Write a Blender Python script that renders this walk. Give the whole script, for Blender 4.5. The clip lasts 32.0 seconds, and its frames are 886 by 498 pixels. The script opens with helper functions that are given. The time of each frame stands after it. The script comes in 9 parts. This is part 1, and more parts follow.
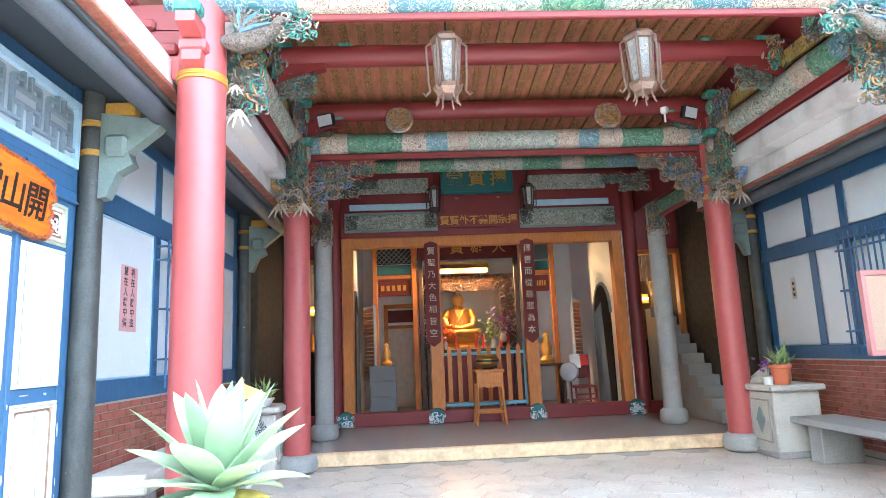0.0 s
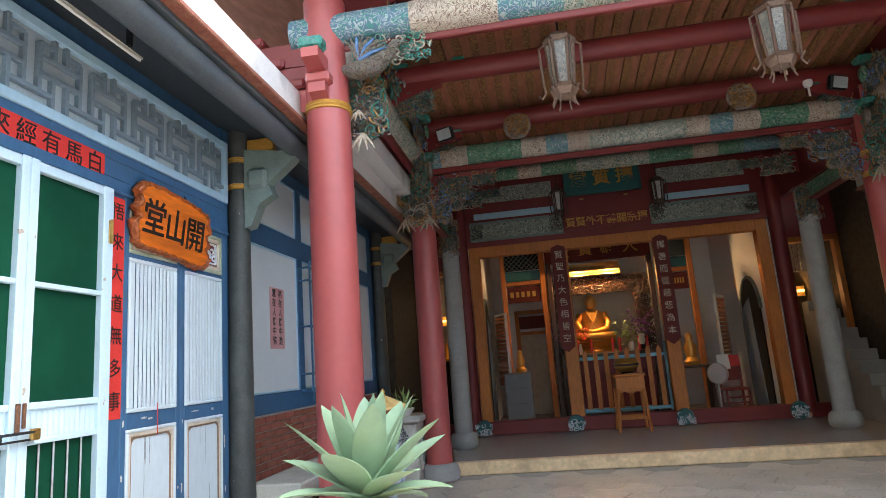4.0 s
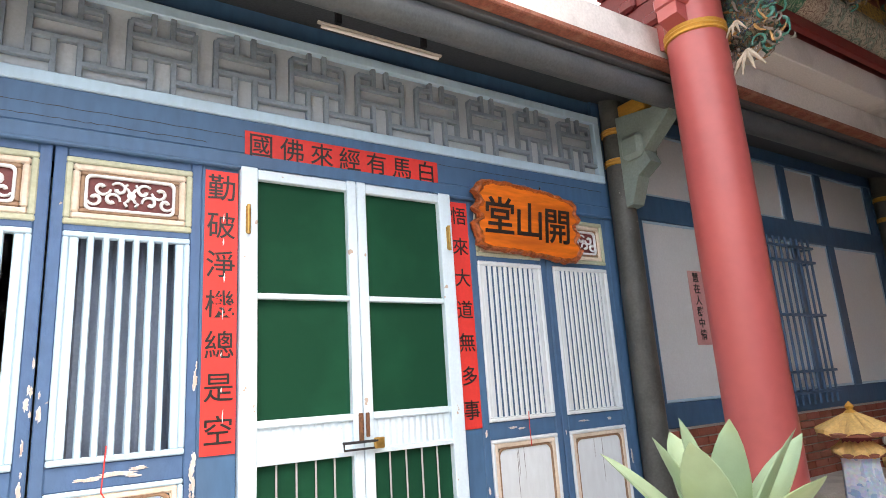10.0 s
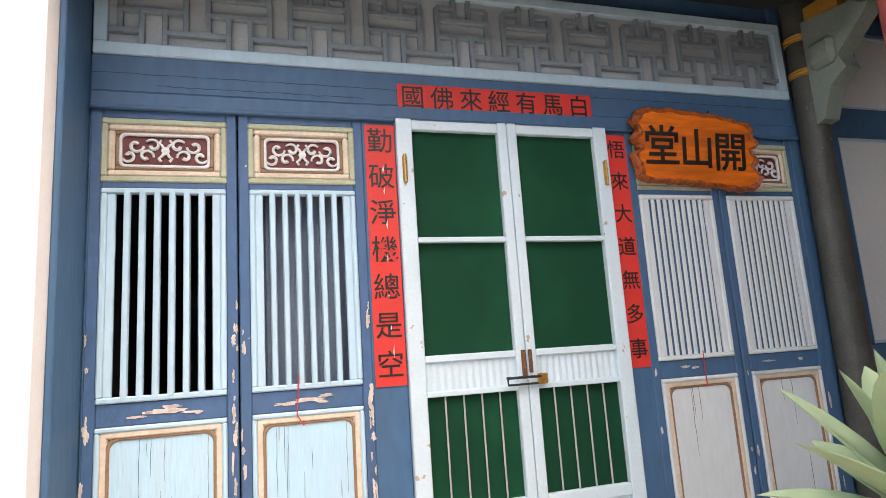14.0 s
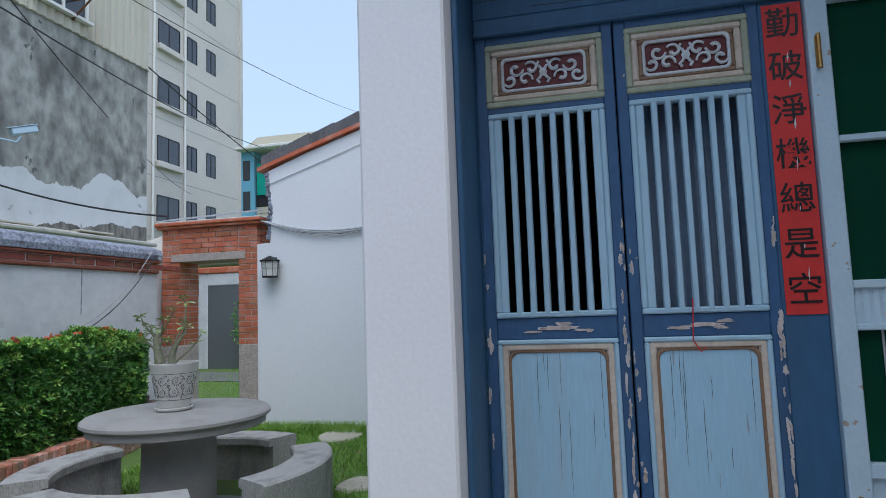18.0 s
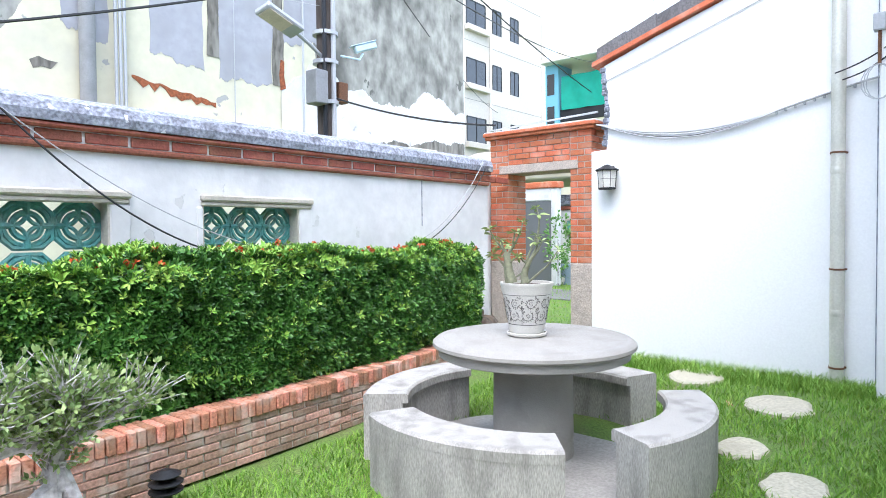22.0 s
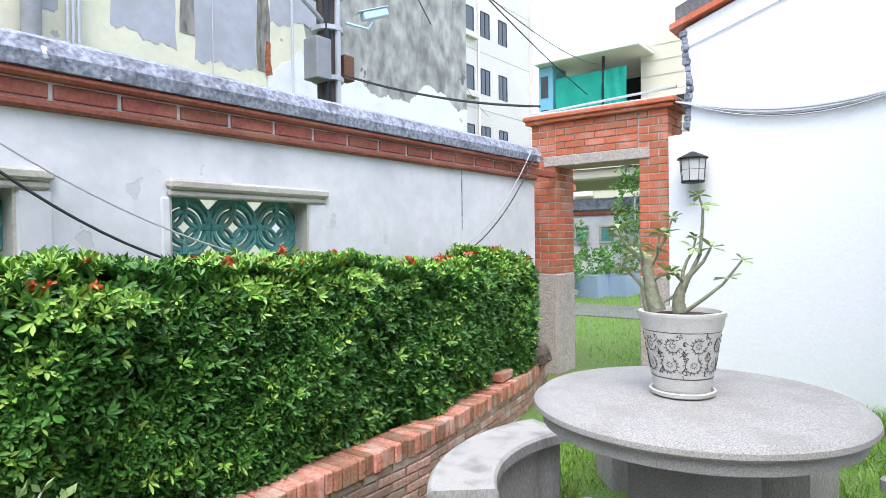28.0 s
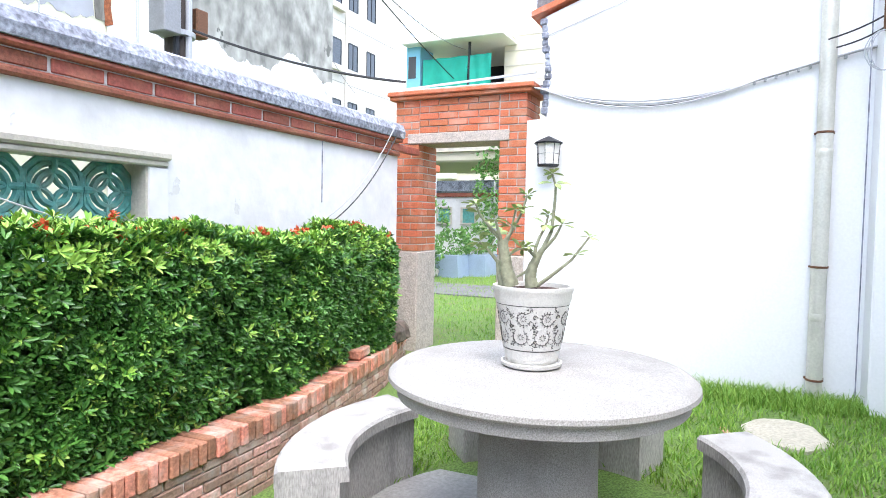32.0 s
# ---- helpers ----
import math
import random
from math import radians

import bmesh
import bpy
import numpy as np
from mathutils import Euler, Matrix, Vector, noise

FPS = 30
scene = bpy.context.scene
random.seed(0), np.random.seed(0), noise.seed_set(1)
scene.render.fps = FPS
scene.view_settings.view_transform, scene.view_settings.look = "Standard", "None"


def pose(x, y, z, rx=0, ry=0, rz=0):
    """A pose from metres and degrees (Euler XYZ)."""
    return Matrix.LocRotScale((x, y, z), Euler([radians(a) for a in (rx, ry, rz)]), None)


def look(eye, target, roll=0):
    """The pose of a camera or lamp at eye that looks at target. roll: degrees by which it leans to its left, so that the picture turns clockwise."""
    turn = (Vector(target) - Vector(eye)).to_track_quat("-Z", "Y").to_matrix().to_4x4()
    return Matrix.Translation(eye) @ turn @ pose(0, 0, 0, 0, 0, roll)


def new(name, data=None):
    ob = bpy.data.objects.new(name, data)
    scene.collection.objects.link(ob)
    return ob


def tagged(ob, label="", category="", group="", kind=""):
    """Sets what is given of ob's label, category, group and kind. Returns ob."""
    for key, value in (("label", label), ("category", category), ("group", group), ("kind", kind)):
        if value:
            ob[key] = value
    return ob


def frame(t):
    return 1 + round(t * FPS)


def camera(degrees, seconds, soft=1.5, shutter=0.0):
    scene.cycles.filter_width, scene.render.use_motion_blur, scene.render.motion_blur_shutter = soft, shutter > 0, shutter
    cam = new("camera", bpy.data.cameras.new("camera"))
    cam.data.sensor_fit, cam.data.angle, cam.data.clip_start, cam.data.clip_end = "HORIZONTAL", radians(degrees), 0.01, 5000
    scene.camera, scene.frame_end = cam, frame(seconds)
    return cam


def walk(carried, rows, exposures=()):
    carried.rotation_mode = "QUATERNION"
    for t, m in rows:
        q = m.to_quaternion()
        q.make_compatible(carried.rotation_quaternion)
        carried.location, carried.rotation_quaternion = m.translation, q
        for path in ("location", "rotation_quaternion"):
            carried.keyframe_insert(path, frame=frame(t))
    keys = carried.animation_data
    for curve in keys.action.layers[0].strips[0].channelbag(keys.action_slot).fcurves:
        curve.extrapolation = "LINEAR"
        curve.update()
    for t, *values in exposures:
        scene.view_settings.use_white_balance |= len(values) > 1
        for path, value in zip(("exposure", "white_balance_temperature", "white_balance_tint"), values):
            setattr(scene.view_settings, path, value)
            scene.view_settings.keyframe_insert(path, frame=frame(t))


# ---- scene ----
# ---- the camera and its walk ----
cam = camera(71.2, 32.0, 0.9)
walk(cam, [
    (0, look((2.559, -0.406, 1.464), (2.665, 1.565, 1.790), -2.40)),
    (0.5, look((2.559, -0.419, 1.459), (2.623, 1.551, 1.795), -2.70)),
    (1, look((2.563, -0.443, 1.459), (2.550, 1.527, 1.801), -3.30)),
    (1.5, look((2.541, -0.412, 1.468), (2.446, 1.554, 1.826), -3.40)),
    (2, look((2.562, -0.426, 1.476), (2.412, 1.535, 1.836), -3.10)),
    (2.5, look((2.555, -0.413, 1.479), (2.356, 1.544, 1.841), -3.00)),
    (4.5, look((2.574, -0.401, 1.479), (2.202, 1.529, 1.849), -4.80)),
    (5, look((2.669, -0.389, 1.455), (2.162, 1.512, 1.817), -4.40)),
    (5.5, look((2.716, -0.256, 1.462), (2.124, 1.623, 1.809), -4.70)),
    (6, look((2.818, -0.095, 1.484), (2.084, 1.734, 1.830), -2.70)),
    (6.5, look((2.837, 0.072, 1.521), (1.995, 1.849, 1.888), -4.60)),
    (7, look((2.973, 0.204, 1.481), (2.013, 1.917, 1.860), -5.90)),
    (7.5, look((3.119, 0.398, 1.495), (1.901, 1.934, 1.889), -3.80)),
    (8, look((3.116, 0.506, 1.505), (1.806, 1.970, 1.882), -4.80)),
    (8.5, look((3.047, 0.618, 1.543), (1.689, 2.032, 1.934), -3.20)),
    (9, look((2.992, 0.708, 1.554), (1.555, 2.027, 1.997), -3.40)),
    (9.5, look((2.989, 0.776, 1.507), (1.464, 1.984, 1.969), -4.10)),
    (10, look((3.017, 0.869, 1.532), (1.391, 1.945, 1.979), -3.70)),
    (10.5, look((3.031, 0.898, 1.541), (1.350, 1.904, 1.946), -3.70)),
    (11, look((3.034, 0.899, 1.532), (1.326, 1.861, 1.929), -3.30)),
    (11.5, look((3.057, 0.914, 1.532), (1.320, 1.837, 1.894), -4.10)),
    (12, look((3.072, 0.923, 1.522), (1.275, 1.726, 1.880), -4.60)),
    (12.5, look((3.075, 0.890, 1.532), (1.261, 1.654, 1.884), -4.40)),
    (13, look((3.069, 0.885, 1.529), (1.243, 1.628, 1.868), -4.30)),
    (13.5, look((3.083, 0.911, 1.522), (1.235, 1.608, 1.841), -4.10)),
    (14, look((3.062, 0.953, 1.450), (1.176, 1.528, 1.787), -3.80)),
    (14.5, look((3.052, 0.952, 1.417), (1.111, 1.295, 1.754), -2.60)),
    (16.5, look((2.941, 0.885, 1.400), (0.953, 0.838, 1.613), -2.20)),
    (17, look((2.948, 0.824, 1.412), (0.970, 0.603, 1.614), -3.20)),
    (17.5, look((2.920, 0.764, 1.396), (0.960, 0.424, 1.604), -2.40)),
    (18, look((2.877, 0.700, 1.399), (0.938, 0.246, 1.585), -2.00)),
    (18.5, look((2.843, 0.599, 1.395), (0.946, -0.010, 1.570), -2.50)),
    (19, look((2.831, 0.526, 1.383), (0.963, -0.169, 1.551), -2.20)),
    (19.5, look((2.804, 0.460, 1.375), (0.968, -0.318, 1.530), -2.20)),
    (20, look((2.822, 0.406, 1.358), (1.052, -0.523, 1.434), -2.20)),
    (20.5, look((2.690, 0.325, 1.406), (1.043, -0.807, 1.334), -2.80)),
    (21, look((2.522, 0.238, 1.418), (0.985, -1.041, 1.358), -2.40)),
    (21.5, look((2.382, 0.076, 1.395), (0.878, -1.240, 1.317), -1.00)),
    (22, look((2.271, -0.118, 1.389), (0.739, -1.402, 1.334), -0.50)),
    (22.5, look((2.213, -0.264, 1.383), (0.699, -1.572, 1.364), -1.60)),
    (23, look((2.085, -0.404, 1.366), (0.649, -1.797, 1.345), -2.20)),
    (23.5, look((1.928, -0.529, 1.373), (0.559, -1.986, 1.365), -1.80)),
    (24, look((1.830, -0.679, 1.369), (0.413, -2.090, 1.347), -0.80)),
    (24.5, look((1.779, -0.854, 1.370), (0.319, -2.221, 1.395), -2.90)),
    (26.5, look((1.492, -1.343, 1.326), (0.026, -2.703, 1.362), -1.00)),
    (27, look((1.516, -1.374, 1.360), (0.000, -2.679, 1.370), -2.20)),
    (27.5, look((1.519, -1.406, 1.352), (-0.036, -2.663, 1.349), -1.00)),
    (28, look((1.534, -1.400, 1.360), (-0.044, -2.628, 1.336), -0.70)),
    (28.5, look((1.521, -1.414, 1.353), (-0.112, -2.568, 1.304), -0.40)),
    (29, look((1.507, -1.424, 1.345), (-0.163, -2.523, 1.273), -0.50)),
    (29.5, look((1.481, -1.424, 1.341), (-0.200, -2.506, 1.261), -0.40)),
    (30, look((1.480, -1.427, 1.339), (-0.226, -2.468, 1.250), -0.10)),
    (30.5, look((1.471, -1.425, 1.335), (-0.254, -2.432, 1.240), 0.10)),
    (31, look((1.459, -1.420, 1.334), (-0.290, -2.384, 1.233), 0.40)),
    (31.5, look((1.460, -1.417, 1.332), (-0.317, -2.328, 1.234), 0.50)),
    (32, look((1.457, -1.418, 1.326), (-0.349, -2.273, 1.239), 1.10)),
], exposures=[
    (0.0, 4.5, 6000, 9), (1.0, 4.0, 6100, 9), (2.0, 3.6, 6200, 9), (3.5, 3.0, 6600, 10), (5.0, 2.5, 7000, 11), (6.0, 2.1, 7300, 12),
    (7.0, 2.15, 7400, 12), (8.0, 2.6, 7700, 14), (9.0, 3.0, 7900, 16), (11.0, 2.55, 8200, 22), (13.0, 2.3, 8400, 22), (14.5, 2.1, 8000, 18),
    (16.5, 0.55, 5900, 10), (17.0, 0.35, 5700, 10), (18.0, 0.25, 5750, 11), (19.0, 0.9, 5950, 12), (20.0, 0.75, 6000, 12), (21.0, 1.45, 6050, 13), (22.0, 1.8, 6100, 14), (23.0, 1.8, 6100, 14),
    (24.5, 1.75, 6100, 14), (27.0, 1.5, 6150, 14), (30.0, 1.85, 6250, 16), (32.0, 2.05, 6250, 16),
])

# ---- world and sun ----
world = bpy.data.worlds.new("world")
scene.world = world
world.use_nodes = True
sky = world.node_tree.nodes.new("ShaderNodeTexSky")
sky.sky_type, sky.sun_disc = "NISHITA", False
sky.sun_elevation, sky.sun_rotation = radians(62), radians(58)
sky.air_density, sky.dust_density, sky.ozone_density = 1.0, 2.5, 1.0
back = world.node_tree.nodes["Background"]
back.inputs[1].default_value = 0.15
haze = world.node_tree.nodes.new("ShaderNodeMix")  # an even milky veil over the whole sky
haze.data_type = "RGBA"
haze.inputs[0].default_value = 0.55
haze.inputs[7].default_value = (5.0, 5.9, 6.7, 1.0)
world.node_tree.links.new(sky.outputs[0], haze.inputs[6])
world.node_tree.links.new(haze.outputs[2], back.inputs[0])
sun_data = bpy.data.lights.new("sun", "SUN")
sun_data.energy, sun_data.angle, sun_data.color = 1.1, radians(50), (1.0, 0.95, 0.88)
sun = new("sun", sun_data)
sun.matrix_world = look((0, 0, 0), (-math.cos(radians(62)) * math.sin(radians(58)), -math.cos(radians(62)) * math.cos(radians(58)), -math.sin(radians(62))))
# the lit tube lamps of the hall and its two side rooms
for x, y, z, watts in ((3.40, 13.29, 3.27, 10.0), (4.04, 13.29, 3.27, 10.0), (0.70, 12.92, 2.47, 2.5), (7.30, 12.92, 2.47, 2.5)):
    lamp = bpy.data.lights.new("tube_light", "POINT")
    lamp.energy, lamp.color, lamp.shadow_soft_size = watts, (1.0, 0.60, 0.26), 0.02
    new("tube_light", lamp).location = (x, y, z)

# ---- materials ----
def mat(name, base, rough=0.7, metal=0.0, grain=0.12, gscale=60.0, stain=None, sscale=1.2, samount=0.5, bump=0.15, bscale=80.0,
        vary=0.0, chip=None, cscale=9.0, camount=0.12, stretch=(1, 1, 1), emit=0.0, spec=0.5, sheen=0.0):
    """A surface of one base colour with fine grain, large stains, chips down to another colour, relief and a shift from piece to piece."""
    m = bpy.data.materials.new(name)
    m.use_nodes = True
    t = m.node_tree
    n, l = t.nodes, t.links
    b = n["Principled BSDF"]
    b.inputs["Roughness"].default_value, b.inputs["Metallic"].default_value = rough, metal
    b.inputs["Specular IOR Level"].default_value = spec
    geo = n.new("ShaderNodeNewGeometry")
    mp = n.new("ShaderNodeMapping")
    mp.inputs["Scale"].default_value = stretch
    l.new(geo.outputs["Position"], mp.inputs["Vector"])

    def noise_tex(scale, detail=4.0):
        x = n.new("ShaderNodeTexNoise")
        x.inputs["Scale"].default_value, x.inputs["Detail"].default_value = scale, detail
        l.new(mp.outputs[0], x.inputs["Vector"])
        return x.outputs["Fac"]

    def ramp(sock, lo, hi, a=0.0, c=1.0):
        x = n.new("ShaderNodeMapRange")
        for k, v in enumerate((lo, hi, a, c)):
            x.inputs[k + 1].default_value = v
        l.new(sock, x.inputs[0])
        return x.outputs[0]

    def mix(fac, a, c, kind="MIX"):
        x = n.new("ShaderNodeMix")
        x.data_type, x.blend_type = "RGBA", kind
        for sock, v in ((x.inputs[0], fac), (x.inputs[6], a), (x.inputs[7], c)):
            if hasattr(v, "is_output"):
                l.new(v, sock)
            else:
                sock.default_value = v if isinstance(v, float) else (*v, 1.0)
        return x.outputs[2]

    col = mix(ramp(noise_tex(gscale), 0.3, 0.7), tuple(v * (1 - grain) for v in base), tuple(min(1.0, v * (1 + grain)) for v in base))
    if stain:
        col = mix(ramp(noise_tex(sscale, 6.0), 0.48, 0.72, 0.0, samount), col, stain)
    if vary:
        info = n.new("ShaderNodeObjectInfo")
        hsv = n.new("ShaderNodeHueSaturation")
        l.new(ramp(info.outputs["Random"], 0, 1, 1 - vary, 1 + vary), hsv.inputs["Value"])
        l.new(ramp(info.outputs["Random"], 0, 1, 0.5 + vary * 0.03, 0.5 - vary * 0.03), hsv.inputs["Hue"])
        l.new(col, hsv.inputs["Color"])
        col = hsv.outputs[0]
    height = noise_tex(bscale, 5.0)
    if chip:
        edge = ramp(noise_tex(cscale, 8.0), 0.60 - camount * 0.6, 0.615 - camount * 0.6)
        col = mix(edge, col, chip)
        sub = n.new("ShaderNodeMath")
        sub.operation = "SUBTRACT"
        l.new(height, sub.inputs[0])
        l.new(edge, sub.inputs[1])
        height = sub.outputs[0]
    l.new(col, b.inputs["Base Color"])
    if emit:
        l.new(col, b.inputs["Emission Color"])
        b.inputs["Emission Strength"].default_value = emit
    if bump:
        bp = n.new("ShaderNodeBump")
        bp.inputs["Strength"].default_value, bp.inputs["Distance"].default_value = bump, 0.01
        l.new(height, bp.inputs["Height"])
        l.new(bp.outputs[0], b.inputs["Normal"])
    return m


def leafy(name, a, c, rough=0.45, scale=14.0):
    """Leaf green that shifts between two tones from leaf to leaf and along the plant."""
    m = mat(name, a, rough, grain=0.1, bump=0.0, spec=0.35)
    t = m.node_tree
    n, l = t.nodes, t.links
    b = n["Principled BSDF"]
    old = b.inputs["Base Color"].links[0].from_socket
    geo = n.new("ShaderNodeNewGeometry")
    x = n.new("ShaderNodeMix")
    x.data_type = "RGBA"
    l.new(geo.outputs["Random Per Island"], x.inputs[0])
    l.new(old, x.inputs[6])
    x.inputs[7].default_value = (*c, 1)
    l.new(x.outputs[2], b.inputs["Base Color"])
    return m


def patchwork(name, cols, scale=9.0, rough=0.55, bump=0.4, stretch=(1, 1, 1)):
    """Painted carving: small patches of several colours with dark joints between them."""
    m = bpy.data.materials.new(name)
    m.use_nodes = True
    n, l = m.node_tree.nodes, m.node_tree.links
    b = n["Principled BSDF"]
    b.inputs["Roughness"].default_value = rough
    geo = n.new("ShaderNodeNewGeometry")
    mp = n.new("ShaderNodeMapping")
    mp.inputs["Scale"].default_value = stretch
    l.new(geo.outputs["Position"], mp.inputs["Vector"])
    warp = n.new("ShaderNodeTexNoise")
    warp.inputs["Scale"].default_value = scale * 0.7
    l.new(mp.outputs[0], warp.inputs["Vector"])
    add = n.new("ShaderNodeMix")
    add.data_type = "VECTOR"
    add.inputs[0].default_value = 0.25
    l.new(mp.outputs[0], add.inputs[4])
    l.new(warp.outputs["Color"], add.inputs[5])
    vor = n.new("ShaderNodeTexVoronoi")
    vor.inputs["Scale"].default_value = scale
    l.new(add.outputs[1], vor.inputs["Vector"])
    sep = n.new("ShaderNodeSeparateColor")
    l.new(vor.outputs["Color"], sep.inputs[0])
    cr = n.new("ShaderNodeValToRGB")
    cr.color_ramp.interpolation = "CONSTANT"
    for k, c in enumerate(cols):
        e = cr.color_ramp.elements[k] if k < 2 else cr.color_ramp.elements.new(k / len(cols))
        e.position, e.color = k / len(cols), (*c, 1)
    l.new(sep.outputs[0], cr.inputs[0])
    fine = n.new("ShaderNodeTexNoise")
    fine.inputs["Scale"].default_value, fine.inputs["Detail"].default_value = 45, 6
    l.new(geo.outputs["Position"], fine.inputs["Vector"])
    mx = n.new("ShaderNodeMix")
    mx.data_type, mx.blend_type = "RGBA", "MULTIPLY"
    mx.inputs[0].default_value = 0.6
    l.new(cr.outputs[0], mx.inputs[6])
    l.new(fine.outputs["Color"], mx.inputs[7])
    l.new(mx.outputs[2], b.inputs["Base Color"])
    bp = n.new("ShaderNodeBump")
    bp.inputs["Strength"].default_value, bp.inputs["Distance"].default_value = bump, 0.02
    l.new(vor.outputs["Distance"], bp.inputs["Height"])
    l.new(bp.outputs[0], b.inputs["Normal"])
    return m


def painted(name, base, ink, accent=None, scale=14.0, width=0.035, rough=0.6, bump=0.15, stretch=(1, 1, 1)):
    """Brush painting: a ground colour with curling ink lines that follow the contours of a swirl, and washes of a third colour."""
    m = mat(name, base, rough, grain=0.18, gscale=40, stain=tuple(v * 0.6 for v in base), sscale=5, samount=0.6, bump=0.0)
    n, l = m.node_tree.nodes, m.node_tree.links
    b = n["Principled BSDF"]
    col = b.inputs["Base Color"].links[0].from_socket
    geo = n.new("ShaderNodeNewGeometry")
    mp = n.new("ShaderNodeMapping")
    mp.inputs["Scale"].default_value = stretch
    l.new(geo.outputs["Position"], mp.inputs["Vector"])

    def swirl(sc, lo, hi):
        x = n.new("ShaderNodeTexNoise")
        x.inputs["Scale"].default_value, x.inputs["Detail"].default_value, x.inputs["Distortion"].default_value = sc, 1.5, 1.2
        l.new(mp.outputs[0], x.inputs["Vector"])
        d = n.new("ShaderNodeMath")
        d.operation = "PINGPONG"
        d.inputs[1].default_value = 0.09
        l.new(x.outputs["Fac"], d.inputs[0])
        r = n.new("ShaderNodeMapRange")
        r.inputs[1].default_value, r.inputs[2].default_value, r.inputs[3].default_value, r.inputs[4].default_value = lo, hi, 1.0, 0.0
        l.new(d.outputs[0], r.inputs[0])
        return r.outputs[0]

    def over(fac, a, c):
        x = n.new("ShaderNodeMix")
        x.data_type = "RGBA"
        l.new(fac, x.inputs[0])
        l.new(a, x.inputs[6])
        x.inputs[7].default_value = (*c, 1)
        return x.outputs[2]
    if accent:
        col = over(swirl(scale * 0.45, 0.02, 0.05), col, accent)
    line = swirl(scale, width * 0.4, width)
    l.new(over(line, col, ink), b.inputs["Base Color"])
    bp = n.new("ShaderNodeBump")
    bp.inputs["Strength"].default_value, bp.inputs["Distance"].default_value = bump, 0.01
    l.new(line, bp.inputs["Height"])
    l.new(bp.outputs[0], b.inputs["Normal"])
    return m


def glass(name, tint=(0.9, 0.95, 1.0), rough=0.05):
    m = bpy.data.materials.new(name)
    m.use_nodes = True
    b = m.node_tree.nodes["Principled BSDF"]
    b.inputs["Base Color"].default_value = (*tint, 1)
    b.inputs["Roughness"].default_value, b.inputs["Transmission Weight"].default_value = rough, 1.0
    return m


WHITE = mat("white_wall_paint", (0.84, 0.845, 0.855), 0.9, grain=0.03, stain=(0.66, 0.66, 0.66), sscale=0.8, samount=0.2, bump=0.12, bscale=35)
PLASTER = mat("old_lime_plaster", (0.70, 0.70, 0.71), 0.95, grain=0.05, gscale=14, stain=(0.46, 0.47, 0.49), sscale=1.7, samount=0.7, bump=0.35, bscale=18, chip=(0.60, 0.60, 0.60), cscale=4.0, camount=-0.10)
BENCHSTONE = mat("rain_streaked_granite_concrete", (0.40, 0.385, 0.36), 0.85, grain=0.30, gscale=200, stain=(0.15, 0.145, 0.13), sscale=8.5, samount=0.62, bump=0.3, bscale=150, stretch=(1, 1, 0.22))
CONCRETE = mat("washed_granite_concrete", (0.338, 0.324, 0.302), 0.85, grain=0.35, gscale=200, stain=(0.23, 0.22, 0.195), sscale=5.5, samount=0.5, bump=0.25, bscale=160)
COPING = mat("weathered_cement_coping", (0.29, 0.31, 0.37), 0.95, grain=0.5, gscale=45, stain=(0.05, 0.05, 0.055), sscale=8, samount=0.75, bump=0.7, bscale=50, chip=(0.58, 0.60, 0.63), cscale=11, camount=-0.10)
BRICK = mat("orange_red_brick", (0.50, 0.145, 0.065), 0.9, grain=0.2, gscale=90, stain=(0.62, 0.42, 0.33), sscale=6, samount=0.5, bump=0.4, vary=0.18)
OLDBRICK = mat("weathered_planter_brick", (0.42, 0.26, 0.20), 0.95, grain=0.3, gscale=60, stain=(0.52, 0.46, 0.40), sscale=9, samount=0.9, bump=0.8, bscale=40, vary=0.42)
CAPBRICK = mat("bright_edge_brick", (0.50, 0.22, 0.14), 0.95, grain=0.3, gscale=60, stain=(0.55, 0.45, 0.38), sscale=9, samount=0.8, bump=0.8, bscale=40, vary=0.42)
MORTAR = mat("lime_mortar", (0.48, 0.44, 0.40), 0.95, grain=0.15, bump=0.5)
WALLBRICK = mat("red_wing_brick", (0.30, 0.085, 0.055), 0.85, grain=0.15, stain=(0.36, 0.16, 0.11), sscale=5, samount=0.5, bump=0.3, vary=0.14)
GRANITE = mat("pitted_granite", (0.46, 0.40, 0.35), 0.9, grain=0.3, gscale=90, stain=(0.30, 0.27, 0.24), sscale=14, samount=0.6, bump=1.0, bscale=45)
STONE = mat("grey_stone", (0.33, 0.32, 0.30), 0.8, grain=0.18, stain=(0.22, 0.21, 0.20), sscale=3, samount=0.5, bump=0.35, bscale=40)
PAVE = mat("grey_paving_stone", (0.62, 0.53, 0.45), 0.30, grain=0.12, gscale=25, stain=(0.36, 0.31, 0.27), sscale=2.0, samount=0.6, bump=0.15, bscale=30, vary=0.08)
STEP = mat("sandstone_step", (0.78, 0.56, 0.33), 0.6, grain=0.15, gscale=20, stain=(0.40, 0.25, 0.14), sscale=4, samount=0.6, bump=0.2)
TERRAZZO = mat("dark_terrazzo", (0.38, 0.33, 0.29), 0.25, grain=0.5, gscale=150, bump=0.05)
BLUE = mat("blue_door_paint", (0.038, 0.116, 0.225), 0.55, grain=0.1, gscale=20, stain=(0.045, 0.095, 0.17), sscale=2.5, samount=0.6, bump=0.2, bscale=30, stretch=(1, 1, 0.35))
